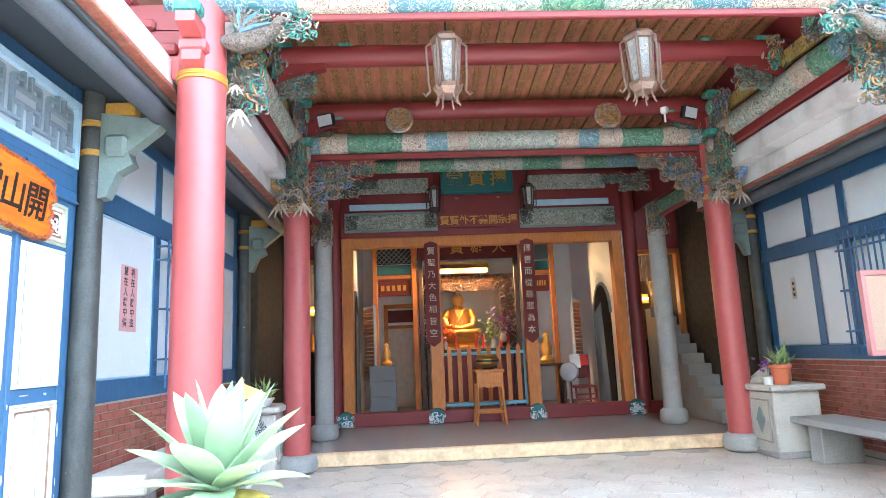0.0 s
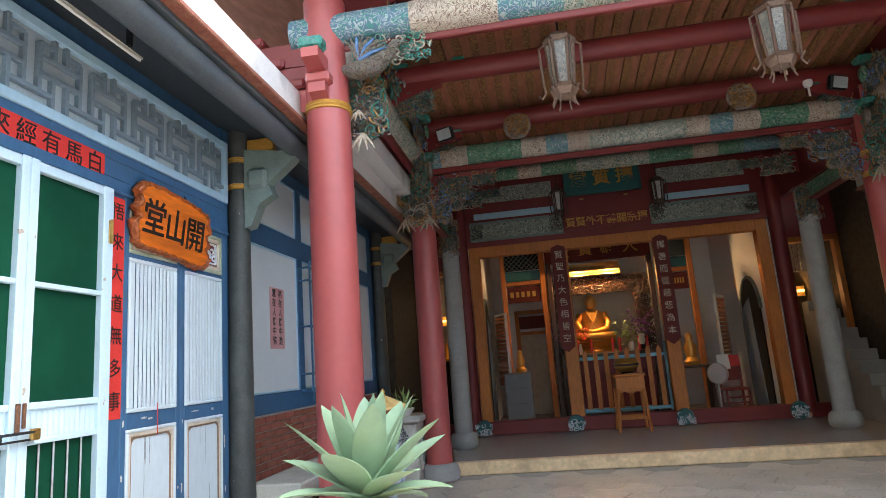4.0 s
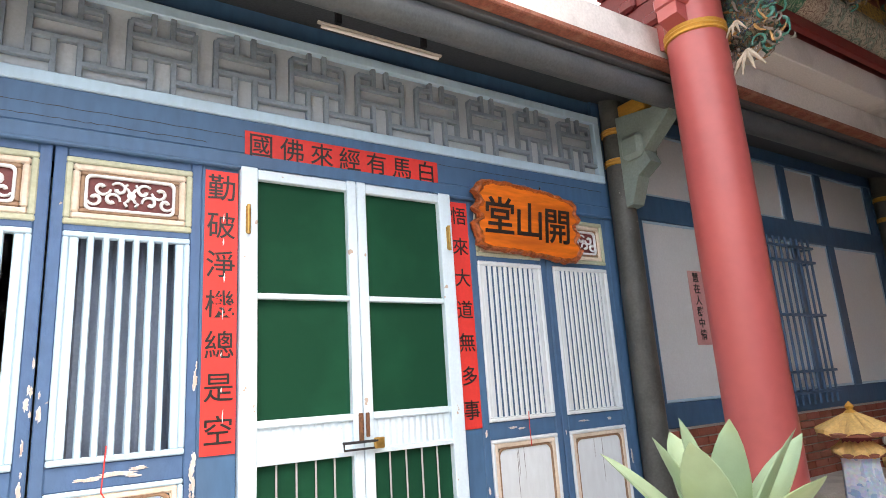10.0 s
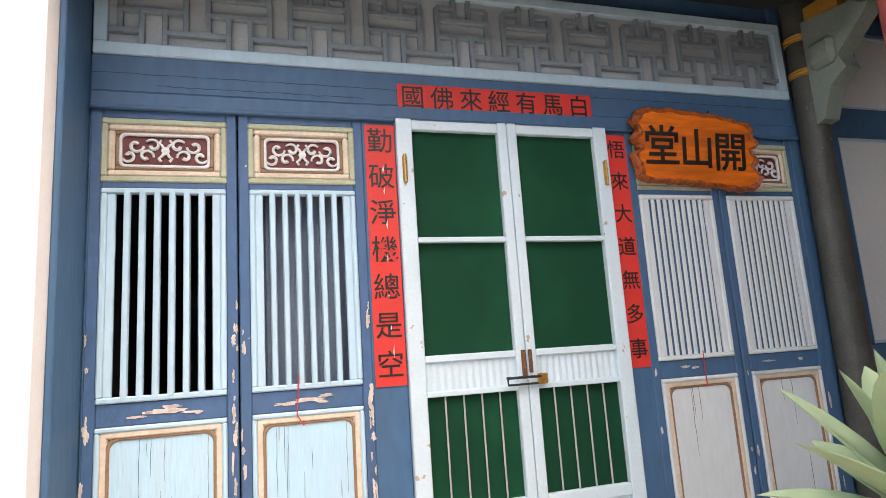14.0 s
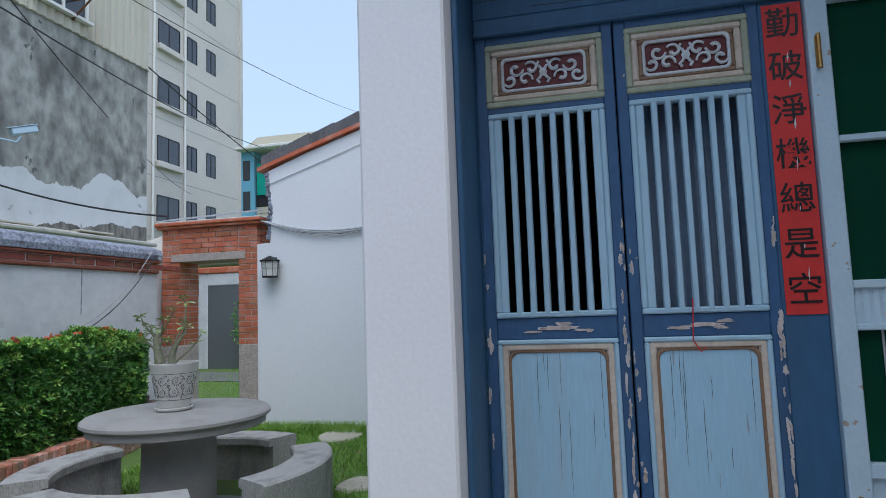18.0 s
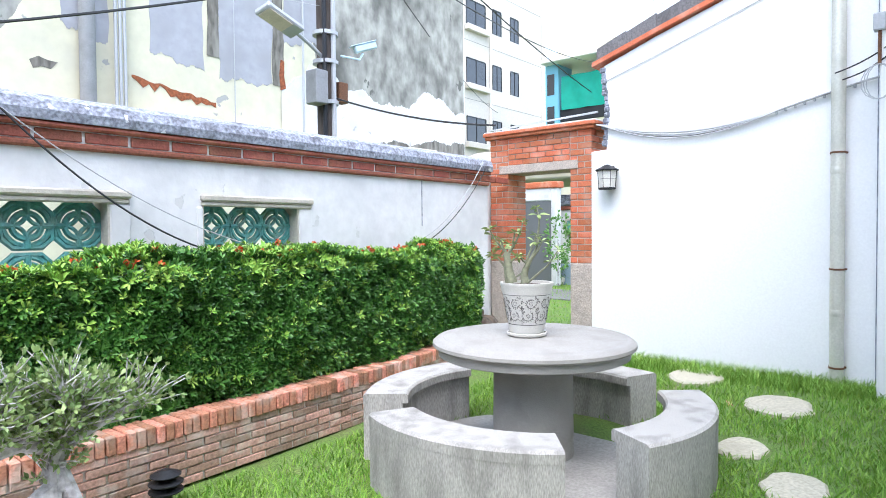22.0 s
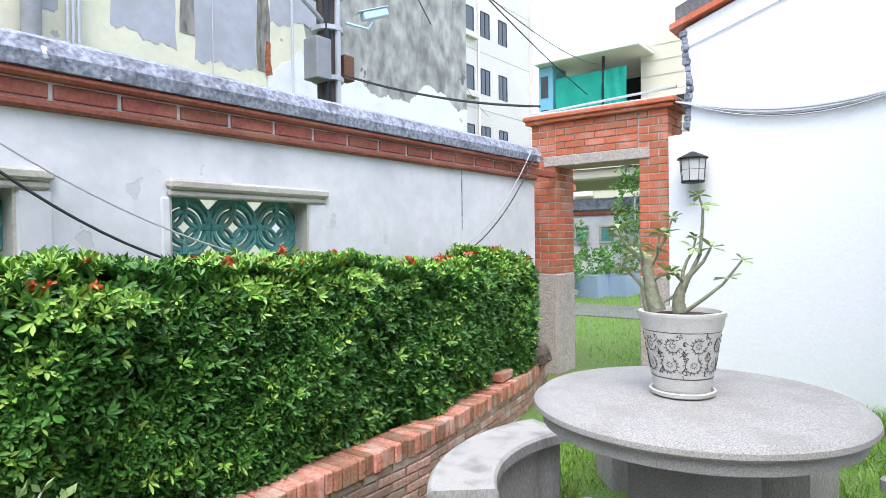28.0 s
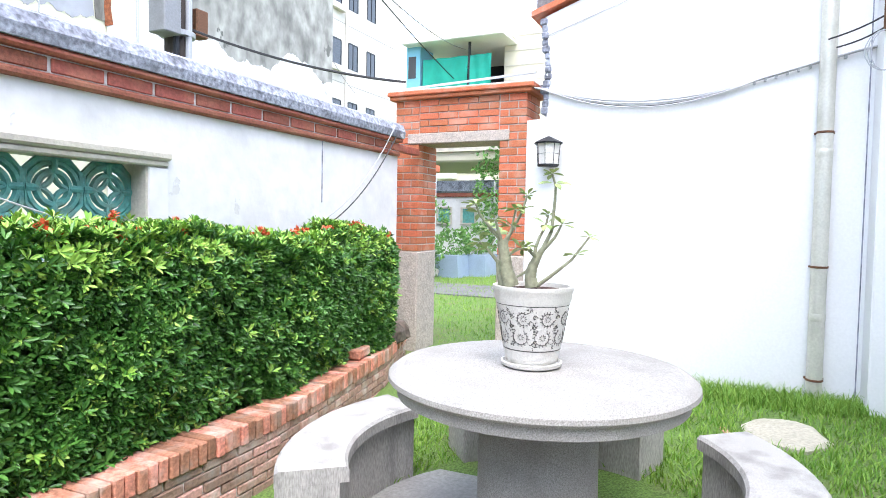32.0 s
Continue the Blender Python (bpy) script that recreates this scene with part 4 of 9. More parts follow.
couplet(1.498, 1.655, 1.315, 2.665, "勤破淨機總是空", "tall red paper strip with seven black brush characters")
rng = random.Random(23)
torn = bpy.data.objects["paper_couplet"]
for i in range(7):
    y, z, h = 0.012 + rng.uniform(-0.008, 0.008), 0.10 + 0.17 * i + rng.uniform(-0.04, 0.04), rng.uniform(0.02, 0.07)
    part("torn_strip", Geo().slab([(y, z), (y + rng.uniform(0.002, 0.006), z + h * 0.4), (y + 0.003, z + h), (y - rng.uniform(0.001, 0.004), z + h * 0.5)], 0.002, 0.0052, "x"), LIMEWHITE, torn, "thin torn strip showing white paper")
couplet(2.925, 3.055, 1.31, 2.665, "悟來大道無多事", "red paper strip of black characters, partly behind the plaque")
couplet(1.685, 2.855, 2.742, 2.905, "國佛來經有馬白", "wide red paper banner with seven black brush characters over the door", False, 0.008)

# plaque with a ragged outline and rolled bark edge
t = thing("wooden_plaque", "orange lacquered plank plaque with rough bark edges and three dark characters", "plaque", (0.045, 3.515, 2.575))
rng = random.Random(4)
n = 96
tilt = pose(0, 0, 0, 0, 7, 0)
outline = []
for i in range(n):
    a = 2 * math.pi * i / n
    c, s = math.cos(a), math.sin(a)
    k = 1 / max(abs(c) ** 7 + abs(s) ** 7, 1e-6) ** (1 / 7)
    lobe = 0.11 * abs(math.sin(a * 7.0 + 0.6)) ** 1.5 * abs(c) ** 2 + rng.uniform(-0.018, 0.018)
    outline.append((0.455 * c * k * (1 - lobe) + (0.05 * max(0, -s * k) * c if c > 0 else 0.0), 0.225 * s * k * (1 - 0.04 * math.sin(a * 3) + rng.uniform(-0.03, 0.03)) - 0.035 * c * k))
rings = []
for k, (sc, x) in enumerate(((1.0, -0.015), (1.02, 0.008), (0.995, 0.030), (0.955, 0.042), (0.91, 0.034), (0.88, 0.030))):
    rings.append([(x + (rng.uniform(-0.006, 0.006) if 0 < k < 5 else 0), y * (1 - (1 - sc) * 0.75) + rng.uniform(-0.004, 0.004), z * sc + rng.uniform(-0.004, 0.004)) for y, z in outline])
g = Geo()
g.add([tilt @ Vector(p) for ring in rings for p in ring],
      [(k * n + i, k * n + (i + 1) % n, (k + 1) * n + (i + 1) % n, (k + 1) * n + i) for k in range(5) for i in range(n)] + [tuple(range(n))[::-1]])
part("bark_edge", g, BARK, t, "rough dark orange bark edge")
part("plank", Geo().slab([(y, z) for x, y, z in rings[5]], 0.0, 0.0302, "x", tilt), PLAQUE, t)
part("plank_edge", Geo().slab([(a * 0.98, b * 0.99) for a, b in outline], -0.03, -0.012, "x", tilt), DARKWOOD, t)
for i, ch in enumerate("堂山開"):
    words("character", ch, 0.255, INK, tilt @ Matrix.Translation((0.033, -0.255 + 0.245 * i, -0.002 - 0.012 * i)) @ FACE_X, t, 0.002, 0.003)
for y in (-0.28, 0.12):
    part("hook", Geo().tube([(0.0, y, 0.2), (0.02, y, 0.25), (0.0, y + 0.02, 0.265)], 0.005, 6), IRON, t)


def key_fret(y0, y1, z0, z1):
    """A grille of interlocking T and L bars in a pale frame above the lintel."""
    t = thing("lattice_transom", "grey-blue interlocking fret lattice in a pale blue frame", "lattice", (0, (y0 + y1) / 2, z0))
    w, h = (y1 - y0) / 2, z1 - z0
    part("transom_frame", Geo().ring_frame(-0.03, 0.02, -w, w, 0, h, 0.06, 0.005), PALE, t)
    part("transom_back", Geo().box(-0.03, -0.02, -w + 0.06, w - 0.06, 0.06, h - 0.06), TRANSOM, t, "grey board behind the fret")
    n, x0, x1, r = 10, -0.02, 0.014, 0.0135
    step = (2 * w - 0.12) / n
    u = h - 0.12

    def bar(ya, yb, za, zb, lift=0.0):
        part("fret_bar", Geo().box(x0, x1 + lift, max(-w + 0.06, ya), min(w - 0.06, yb), 0.06 + max(0.0, za), 0.06 + min(u, zb), 0.003), LATTICE, t)
    for i in range(n):
        m = -w + 0.06 + step * (i + 0.5)

        def hb(p, q, z):
            bar(m + p * step, m + q * step, z * u - r, z * u + r)

        def vb(p, za, zb):
            bar(m + p * step - r, m + p * step + r, za * u, zb * u, -0.001)
        hb(0.13, 0.87, 0.17), hb(-0.37, 0.37, 0.44), hb(-0.37, 0.37, 0.68)
        vb(-0.13, 0.0, 0.44), vb(0.13, 0.0, 0.44), vb(-0.37, 0.17, 0.86), vb(0.37, 0.17, 0.86)
        vb(-0.11, 0.68, 1.0), vb(0.11, 0.68, 1.0), hb(-0.37, -0.11, 0.86), hb(0.11, 0.37, 0.86)
    hb(-9.87, -9.13, 0.17)
    return t


key_fret(0.222, 4.35, 2.965, 3.50)

# the round post, its gold rings and bracket, and the panelled second bay
def round_post(y, mirror=1, ax=0.0):
    t = thing("round_post", "dark grey-green round timber post with gold rings and a carved bracket", "post", (ax + 0.06 * mirror, y, 0), group="posts of the wings")
    part("shaft", Geo().lathe([(0.105, 0), (0.105, 0.6), (0.09, 3.0), (0.088, 3.7)], 16), DARKPOST, t, smooth=True)
    for z in (3.12, 3.36):
        part("gold_ring", Geo().lathe([(0.089, z - 0.026), (0.098, z - 0.02), (0.094, z - 0.010), (0.099, z), (0.094, z + 0.010), (0.098, z + 0.02), (0.089, z + 0.026)], 16), GOLDBAND, t, smooth=True)
    s = mirror
    part("bracket", Geo().slab([(0.08 * s, 2.75), (0.14 * s, 2.76), (0.22 * s, 2.95), (0.34 * s, 3.02), (0.30 * s, 3.12), (0.52 * s, 3.30), (0.60 * s, 3.42), (0.40 * s, 3.40), (0.08 * s, 3.45)], -0.06, 0.06, "y"), BRACKET, t)
    part("bracket", Geo().box(0.12 * s, 0.30 * s, -0.11, 0.11, 3.08, 3.26, 0.03), BRACKET, t)
    part("bracket_cap", Geo().box(0.10 * s, 0.34 * s, -0.05, 0.05, 3.42, 3.54, 0.01), GOLDBAND, t)
    return t


round_post(4.46)
for x in (-0.2, 8.03):
    solid("wall_infill", Geo().box(x, x + 0.17, 4.34, 4.64, 0, 3.75).box(x, x + 0.17, 8.90, 9.22, 0, 4.1), BLUE, "blue timber infill behind the round posts", "wall", kind="structure")


def panel_bay(sx, ax, y0, tag, dz=0.0):
    """The panelled bay with brick dado. sx: the way it faces."""
    def X(v):
        return ax + sx * v
    y1 = y0 + 4.3
    g = Geo()
    g.box(X(-0.2), X(-0.06), y0, y1, 1.0, 4.0)
    tagged(part("wall_" + tag, g, BLUE), "blue timber framed panel wall above a brick dado", "wall", kind="structure")
    g = Geo()
    for z0, z1 in ((1.16, 1.34), (2.74 + dz, 2.95 + dz), (3.52 + dz, 3.70)):
        g.box(X(-0.08), X(-0.02), y0, y1, z0, z1, 0.006)
    for a in (y0, y0 + 1.30, y0 + 2.30, y0 + 3.0, y0 + 4.1):
        g.box(X(-0.08), X(-0.024), a, a + 0.14, 1.34, 3.52, 0.006)
    solid("trim", g, BLUE, "blue timber framing of the panelled bay", "beam", kind="structure")
    for a, b in ((y0 + 0.14, y0 + 1.30), (y0 + 1.44, y0 + 2.30), (y0 + 2.44, y0 + 3.0), (y0 + 3.14, y0 + 4.1)):
        for z0, z1 in ((1.34, 2.74 + dz), (2.95 + dz, 3.52 + dz)):
            t = thing("wall_panel", "grey-white painted wall panel in a thin frame", "panel", (X(-0.05), (a + b) / 2, z0), group="panels of the wings")
            w, h = (b - a) / 2, z1 - z0
            part("board", Geo().box(-0.012, 0.006, -w, w, 0, h), PANELWHITE, t)
            part("beading", Geo().ring_frame(-0.012, 0.014, -w, w, 0, h, 0.022, 0.005), PALE, t)
    for a, n in ((y0 + 1.36, 11),):
        t = thing("window_grille", "dark blue iron window grille with close upright bars", "grille", (X(0.02), a, 1.22))
        im = Geo().tube([(0, 0, 0), (0, 0, 1.5)], 0.012, 6).mesh("bar", BLUE)
        for i in range(n):
            ob = new("bar", im)
            ob.parent, ob.location = t, (sx * 0.06, 0.10 * i + 0.03, 0)
        for z in (0.10, 0.28, 0.78, 1.28, 1.42):
            part("cross_bar", Geo().box(sx * 0.045, sx * 0.075, -0.03, 1.09, z - 0.012, z + 0.012, 0.003).box(sx * -0.04, sx * 0.06, -0.03, -0.01, z - 0.01, z + 0.01).box(sx * -0.04, sx * 0.06, 1.07, 1.09, z - 0.01, z + 0.01), BLUE, t)
    d = tagged(part("wall_dado_" + tag, Geo().box(X(-0.2), X(-0.034), y0, y1, 0, 1.16), MORTAR), "red brick dado wall under the panels", "wall", kind="structure")
    bm_ = Geo().box(-0.03, 0.012, -0.105, 0.105, -0.028, 0.028, 0.004).mesh("brick", WALLBRICK)
    places = []
    for r in range(17):
        for c in range(20):
            y = y0 + 0.11 + 0.221 * c + (0.11 if r % 2 else 0)
            if y < y1 - 0.08:
                places.append((X(-0.03), y, 0.04 + 0.067 * r))
    return d, bm_, places


dados = [panel_bay(1, 0.0, 4.62, "west_bay"), panel_bay(-1, 8.0, 4.62, "east_bay", -0.14)]
round_post(8.95)
round_post(8.95, -1, 8.0), round_post(4.46, -1, 8.0)
solid("wall_east_wing", Geo().box(8.06, 8.3, -6, 4.62, 0, 4.2), BLUE, "blue front wall of the east wing", "wall", kind="structure")
t = thing("pink_poster", "faded pink paper strip with two columns of black characters", "poster", (-0.040, 5.41, 1.76))
part("paper", Geo().box(0, 0.002, -0.165, 0.165, 0, 0.60), PINKPAPER, t)
for k, col in enumerate(("慧在人群中情", "福在人群中造")):
    for i, ch in enumerate(col):
        words("character", ch, 0.085, INK, Matrix.Translation((0.003, -0.07 + 0.14 * k, 0.54 - 0.093 * i)) @ FACE_X, t, 0.0006, 0.0015)

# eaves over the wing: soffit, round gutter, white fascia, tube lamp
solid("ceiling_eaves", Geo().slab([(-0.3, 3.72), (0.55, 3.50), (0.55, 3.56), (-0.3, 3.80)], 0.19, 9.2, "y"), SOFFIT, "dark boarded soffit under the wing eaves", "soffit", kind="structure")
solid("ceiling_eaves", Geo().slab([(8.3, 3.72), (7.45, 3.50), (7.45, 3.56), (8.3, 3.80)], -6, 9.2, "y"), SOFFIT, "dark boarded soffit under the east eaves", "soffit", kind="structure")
for s, ax in ((1, 0.0), (-1, 8.0)):
    y0 = 0.2 if s == 1 else -6
    g = Geo().tube([(ax + s * 0.60, y0, 3.42), (ax + s * 0.60, 9.2, 3.42)], 0.085, 14)
    t = thing("rain_gutter", "dark grey round gutter beam along the eaves", "gutter", (0, 0, 0))
    part("gutter", g, GUTTER, t, smooth=True)
    part("gutter_lip", Geo().box(ax + s * 0.52, ax + s * 0.70, y0, 9.2, 3.49, 3.53, 0.006), GUTTER, t)
    solid("trim", Geo().box(ax + s * 0.66, ax + s * 0.76, y0, 9.2, 3.56, 3.80, 0.01), FASCIA, "stained white plaster fascia above the eaves", "fascia", kind="structure")
    solid("trim", Geo().box(ax + s * 0.64, ax + s * 0.785, y0, 9.2, 3.525, 3.565, 0.008), REDTRIM, "red-brown tile edge under the fascia", "trim", kind="structure")
    solid("roof_wing", Geo().slab([(ax + s * 0.72, 3.80), (ax - s * 2.6, 5.2), (ax - s * 3.9, 5.0), (ax - s * 3.9, 4.9), (ax - s * 2.6, 5.1), (ax + s * 0.66, 3.70)], y0 - (0.2 if s == 1 else 0), 9.2, "y"), ROOFTILE, "grey tiled roof of the wing", "roof", kind="structure")
t = thing("tube_lamp", "slim white tube lamp under the eaves, unlit", "lamp", (0.36, 1.95, 3.40))
part("batten", Geo().box(-0.010, 0.010, 0, 0.75, 0.0, 0.014, 0.003), MOULD, t)
part("tube", Geo().tube([(0, 0.02, -0.012), (0, 0.73, -0.012)], 0.009, 8), TUBEOFF, t, smooth=True)
part("bracket", Geo().box(-0.012, 0.012, 0.1, 0.13, 0.03, 0.20), IRON, t)
part("bracket", Geo().box(-0.012, 0.012, 0.62, 0.65, 0.03, 0.20), IRON, t)

# ---- the garden: gate, boundary wall, hedge, table ----
GX = -3.66  # face of the gate wall
t = thing("brick_gateway", "orange brick gateway with pitted granite base and a stone lintel", "gateway", (GX, -3.71, 0.0))
GY = -3.71
part("granite_base", Geo().box(-0.385, 0, -4.36 - GY, -4.105 - GY, 0.0, 1.045, 0.012), GRANITE, t, "pitted beige granite block")
part("granite_base", Geo().box(-0.385, 0, -3.32 - GY, -3.07 - GY, 0.0, 1.045, 0.012), GRANITE, t, "pitted beige granite block")
part("core", Geo().box(-0.375, -0.01, -4.35 - GY, -4.115 - GY, 1.045, 2.45).box(-0.375, -0.01, -3.31 - GY, -3.08 - GY, 1.045, 2.45).box(-0.375, -0.01, -4.115 - GY, -3.31 - GY, 2.14, 2.45), MORTAR, t)
part("lintel", Geo().box(-0.36, 0.008, -4.225 - GY, -3.225 - GY, 2.045, 2.14, 0.006), GRANITE, t, "pale granite lintel")
part("cap", Geo().box(-0.43, 0.045, -4.40 - GY, -3.02 - GY, 2.45, 2.485, 0.006), BRICK, t)
part("cap", Geo().box(-0.45, 0.065, -4.42 - GY, -3.00 - GY, 2.485, 2.525, 0.008), BRICK, t)
part("cap_mortar", Geo().box(-0.44, 0.05, -4.41 - GY, -3.01 - GY, 2.525, 2.54, 0.005), LIMEWHITE, t)
gateway = t

# white wall north of the gate with its sweeping gable roof
g = Geo()
prof = [(-3.068, 0.0), (-0.60, 0.0), (2.5, 0.0), (2.5, 4.9), (1.2, 4.62), (0.0, 4.16), (-1.0, 3.74), (-1.8, 3.44), (-2.4, 3.25), (-2.93, 3.06), (-2.87, 2.62), (-2.90, 2.215), (-3.068, 2.205)]
g.slab(prof, GX - 0.28, GX, "x")
solid("wall_gate", g, WHITE, "bright white plastered gable wall beside the gateway", "wall", kind="structure")
verge = [(-3.04, 3.06), (-2.4, 3.27), (-1.8, 3.46), (-1.0, 3.76), (0.0, 4.18), (1.2, 4.64), (2.6, 4.92)]
g = Geo()
for (a, b), (c, e) in zip(verge, verge[1:]):
    g.slab([(a, b), (c, e), (c, e + 0.045), (a, b + 0.045)], GX - 0.30, GX + 0.05, "x")
solid("trim", g, BRICK, "orange tile edge under the gable roof", "trim", kind="structure")
roof = thing("gable_roof", "weathered grey stepped gable ridge over the white wall", "roof", (GX, -1, 3.1))
for k in range(18):
    a = -3.0 + 0.31 * k
    z = np.interp(a, [p[0] for p in verge], [p[1] for p in verge])
    z2 = np.interp(a + 0.31, [p[0] for p in verge], [p[1] for p in verge])
    part("ridge_tile", Geo().slab([(a + 1, z + 0.045 - 3.1), (a + 1.31, z2 + 0.045 - 3.1), (a + 1.31, z2 + 0.19 - 3.1), (a + 1, z + 0.17 - 3.1)], -0.32, 0.02 + 0.008 * (k % 2), "x"), ROOFTILE, roof)
g = Geo().slab([(-2.0, 3.0), (3.6, 4.6), (3.6, 4.8), (-2.0, 3.1)], -8.0, GX - 0.3, "x")
solid("roof_house", g, ROOFTILE, "grey tiled roof behind the gable", "roof", kind="structure")
# broken edge of plaster at the eaves corner
g = Geo()
rng = random.Random(8)
for k in range(14):
    z = 2.25 + 0.057 * k
    w, y = rng.uniform(0.02, 0.06), -2.89 - 0.05 * abs(k - 5) / 8
    g.box(GX - 0.2, GX + rng.uniform(0.0, 0.02), y - w, y + 0.03, z, z + 0.06, 0.012)
solid("trim", g, COPING, "crumbling grey mortar edge of the gable wall", "mortar edge", kind="structure")
# corner strip and gable wall side facing the garden
solid("wall_corner", Geo().box(GX, -3.40, -0.60, -0.18, 0, 4.4, 0.01), WHITE, "white wall return in the corner by the drain pipe", "wall", kind="structure")

# boundary wall with cornice
WY = -4.10
wins = [(-0.725, 0.08), (0.68, 1.49), (2.09, 2.90), (3.5, 4.31)]
g = Geo()
edge = -3.25
for a, b in wins:
    g.box(edge, a, WY - 0.22, WY, 0, 1.90)
    g.box(a, b, WY - 0.22, WY, 0, 1.12).box(a, b, WY - 0.22, WY, 1.60, 1.90)
    edge = b
g.box(edge, 9.0, WY - 0.22, WY, 0, 1.90)
boundary = tagged(part("wall_boundary", g, PLASTER), "stained whitewashed boundary wall with a red brick cornice", "wall", kind="structure")
solid("trim", Geo().box(-3.25, 9, WY - 0.26, WY + 0.035, 1.885, 1.925, 0.012), TERRABRICK, "lower red moulding of the wall cornice", "cornice", kind="structure")
solid("trim", Geo().box(-3.25, 9, WY - 0.24, WY + 0.012, 1.925, 2.0), LIMEWHITE, "pale mortar bed of the cornice bricks", "cornice", kind="structure")
solid("trim", Geo().box(-3.25, 9, WY - 0.28, WY + 0.06, 2.0, 2.035, 0.012), TERRABRICK, "upper red tile edge of the wall cornice", "cornice", kind="structure")
solid("trim", Geo().slab([(WY + 0.07, 2.035), (WY + 0.078, 2.09), (WY + 0.05, 2.15), (WY - 0.08, 2.20), (WY - 0.26, 2.18), (WY - 0.26, 2.035)], -3.25, 9, "x"), COPING, "black-stained grey cement coping of the wall", "coping", kind="structure")


def block_grille(x0, x1):
    """A wall window of three green ceramic breeze blocks in a cement frame."""
    t = thing("ceramic_window", "green glazed ceramic breeze-block window in a cement frame", "window", ((x0 + x1) / 2, WY, 1.12), group="windows of the boundary wall")
    w, h = (x1 - x0) / 2, 0.48
    part("hood", Geo().box(-w - 0.125, w + 0.015, -0.02, 0.04, h + 0.012, h + 0.06, 0.012).box(-w - 0.115, w + 0.01, -0.02, 0.022, h - 0.02, h + 0.012, 0.008), MOULD, t)
    part("jamb", Geo().box(-w - 0.12, -w, -0.02, 0.012, 0.0, h - 0.025, 0.006).box(w, w + 0.04, -0.02, 0.012, 0.0, h - 0.025, 0.006), PLASTER, t)
    part("reveal", Geo().box(-w - 0.001, -w + 0.012, -0.2, 0, 0, h).box(w - 0.012, w + 0.001, -0.2, 0, 0, h).box(-w, w, -0.2, 0, h - 0.012, h), MOULD, t)
    s = 2 * w / 3
    for k in range(3):
        c = -w + s * (k + 0.5)
        for cz in (0.325, 0.03):
            g = Geo()

            def loop(r, n, q, oy=0.0, oz=0.0, rot=0.0, sq=1.0):
                pts = [(c + oy + r * sq * math.cos(2 * math.pi * i / n + rot), -0.12, cz + oz + r * math.sin(2 * math.pi * i / n + rot)) for i in range(n)]
                g.tube(pts, q, 6, True)
            g.tube([(c + s * a, -0.12, cz + s * b) for a, b in ((0.47, 0.27), (0.27, 0.47), (-0.27, 0.47), (-0.47, 0.27), (-0.47, -0.27), (-0.27, -0.47), (0.27, -0.47), (0.47, -0.27))], 0.017, 6, True)
            loop(s * 0.43, 24, 0.017)
            loop(s * 0.275, 20, 0.019)
            for a in range(4):
                an = a * math.pi / 2
                ca, sa = math.cos(an), math.sin(an)
                g.tube([(c + s * 0.26 * ca, -0.115, cz + s * 0.26 * sa), (c + s * 0.36 * ca, -0.115, cz + s * 0.36 * sa), (c + s * 0.47 * ca, -0.12, cz + s * 0.47 * sa)], [0.015, 0.019, 0.024], 8)
                ox, oz = s * 0.29 * (ca - sa), s * 0.29 * (sa + ca)
                arc = [(c + ox - s * 0.29 * math.cos(an + math.pi / 4 + d), -0.118, cz + oz - s * 0.29 * math.sin(an + math.pi / 4 + d)) for d in (-0.75, -0.5, -0.25, 0.0, 0.25, 0.5, 0.75)]
                g.tube(arc, 0.0135, 6)
            part("breeze_block", g, CERAMIC, t, smooth=True)
    return t


for a, b in wins:
    block_grille(a, b)

# planter wall line: straight, then bending to the gate pier
PL = [(4.5, -3.30), (1.0, -3.37), (-0.9, -3.45), (-1.6, -3.56), (-2.5, -3.74), (-3.0, -3.92), (-3.3, -4.02)]
planter = thing("brick_planter", "low weathered brick planter wall with an upright brick edge", "planter", (0.0, -3.3, 0.0))
g = Geo()
for (a, b), (c, e) in zip(PL, PL[1:]):
    d = Vector((c - a, e - b, 0)).normalized()
    nrm = Vector((-d.y, d.x, 0)) * -1
    if nrm.y < 0:
        nrm = -nrm
    q = [Vector((a, b, 0)) - nrm * 0.012, Vector((c, e, 0)) - nrm * 0.012, Vector((c, e, 0)) - nrm * 0.14, Vector((a, b, 0)) - nrm * 0.14]
    g.slab([(p.x, p.y + 3.3) for p in q], 0.0, 0.30)
part("core", g, MORTAR, planter)
solid("planter_soil", Geo().slab([(4.5, -3.42), (1.0, -3.50), (-0.9, -3.58), (-1.6, -3.68), (-2.5, -3.86), (-3.0, -4.03), (-3.15, -4.09), (4.5, -4.09)], 0.02, 0.345), SOIL, "dark brown soil in the planter", "soil", kind="stuff")

# hedge
rg = np.random.default_rng(3)


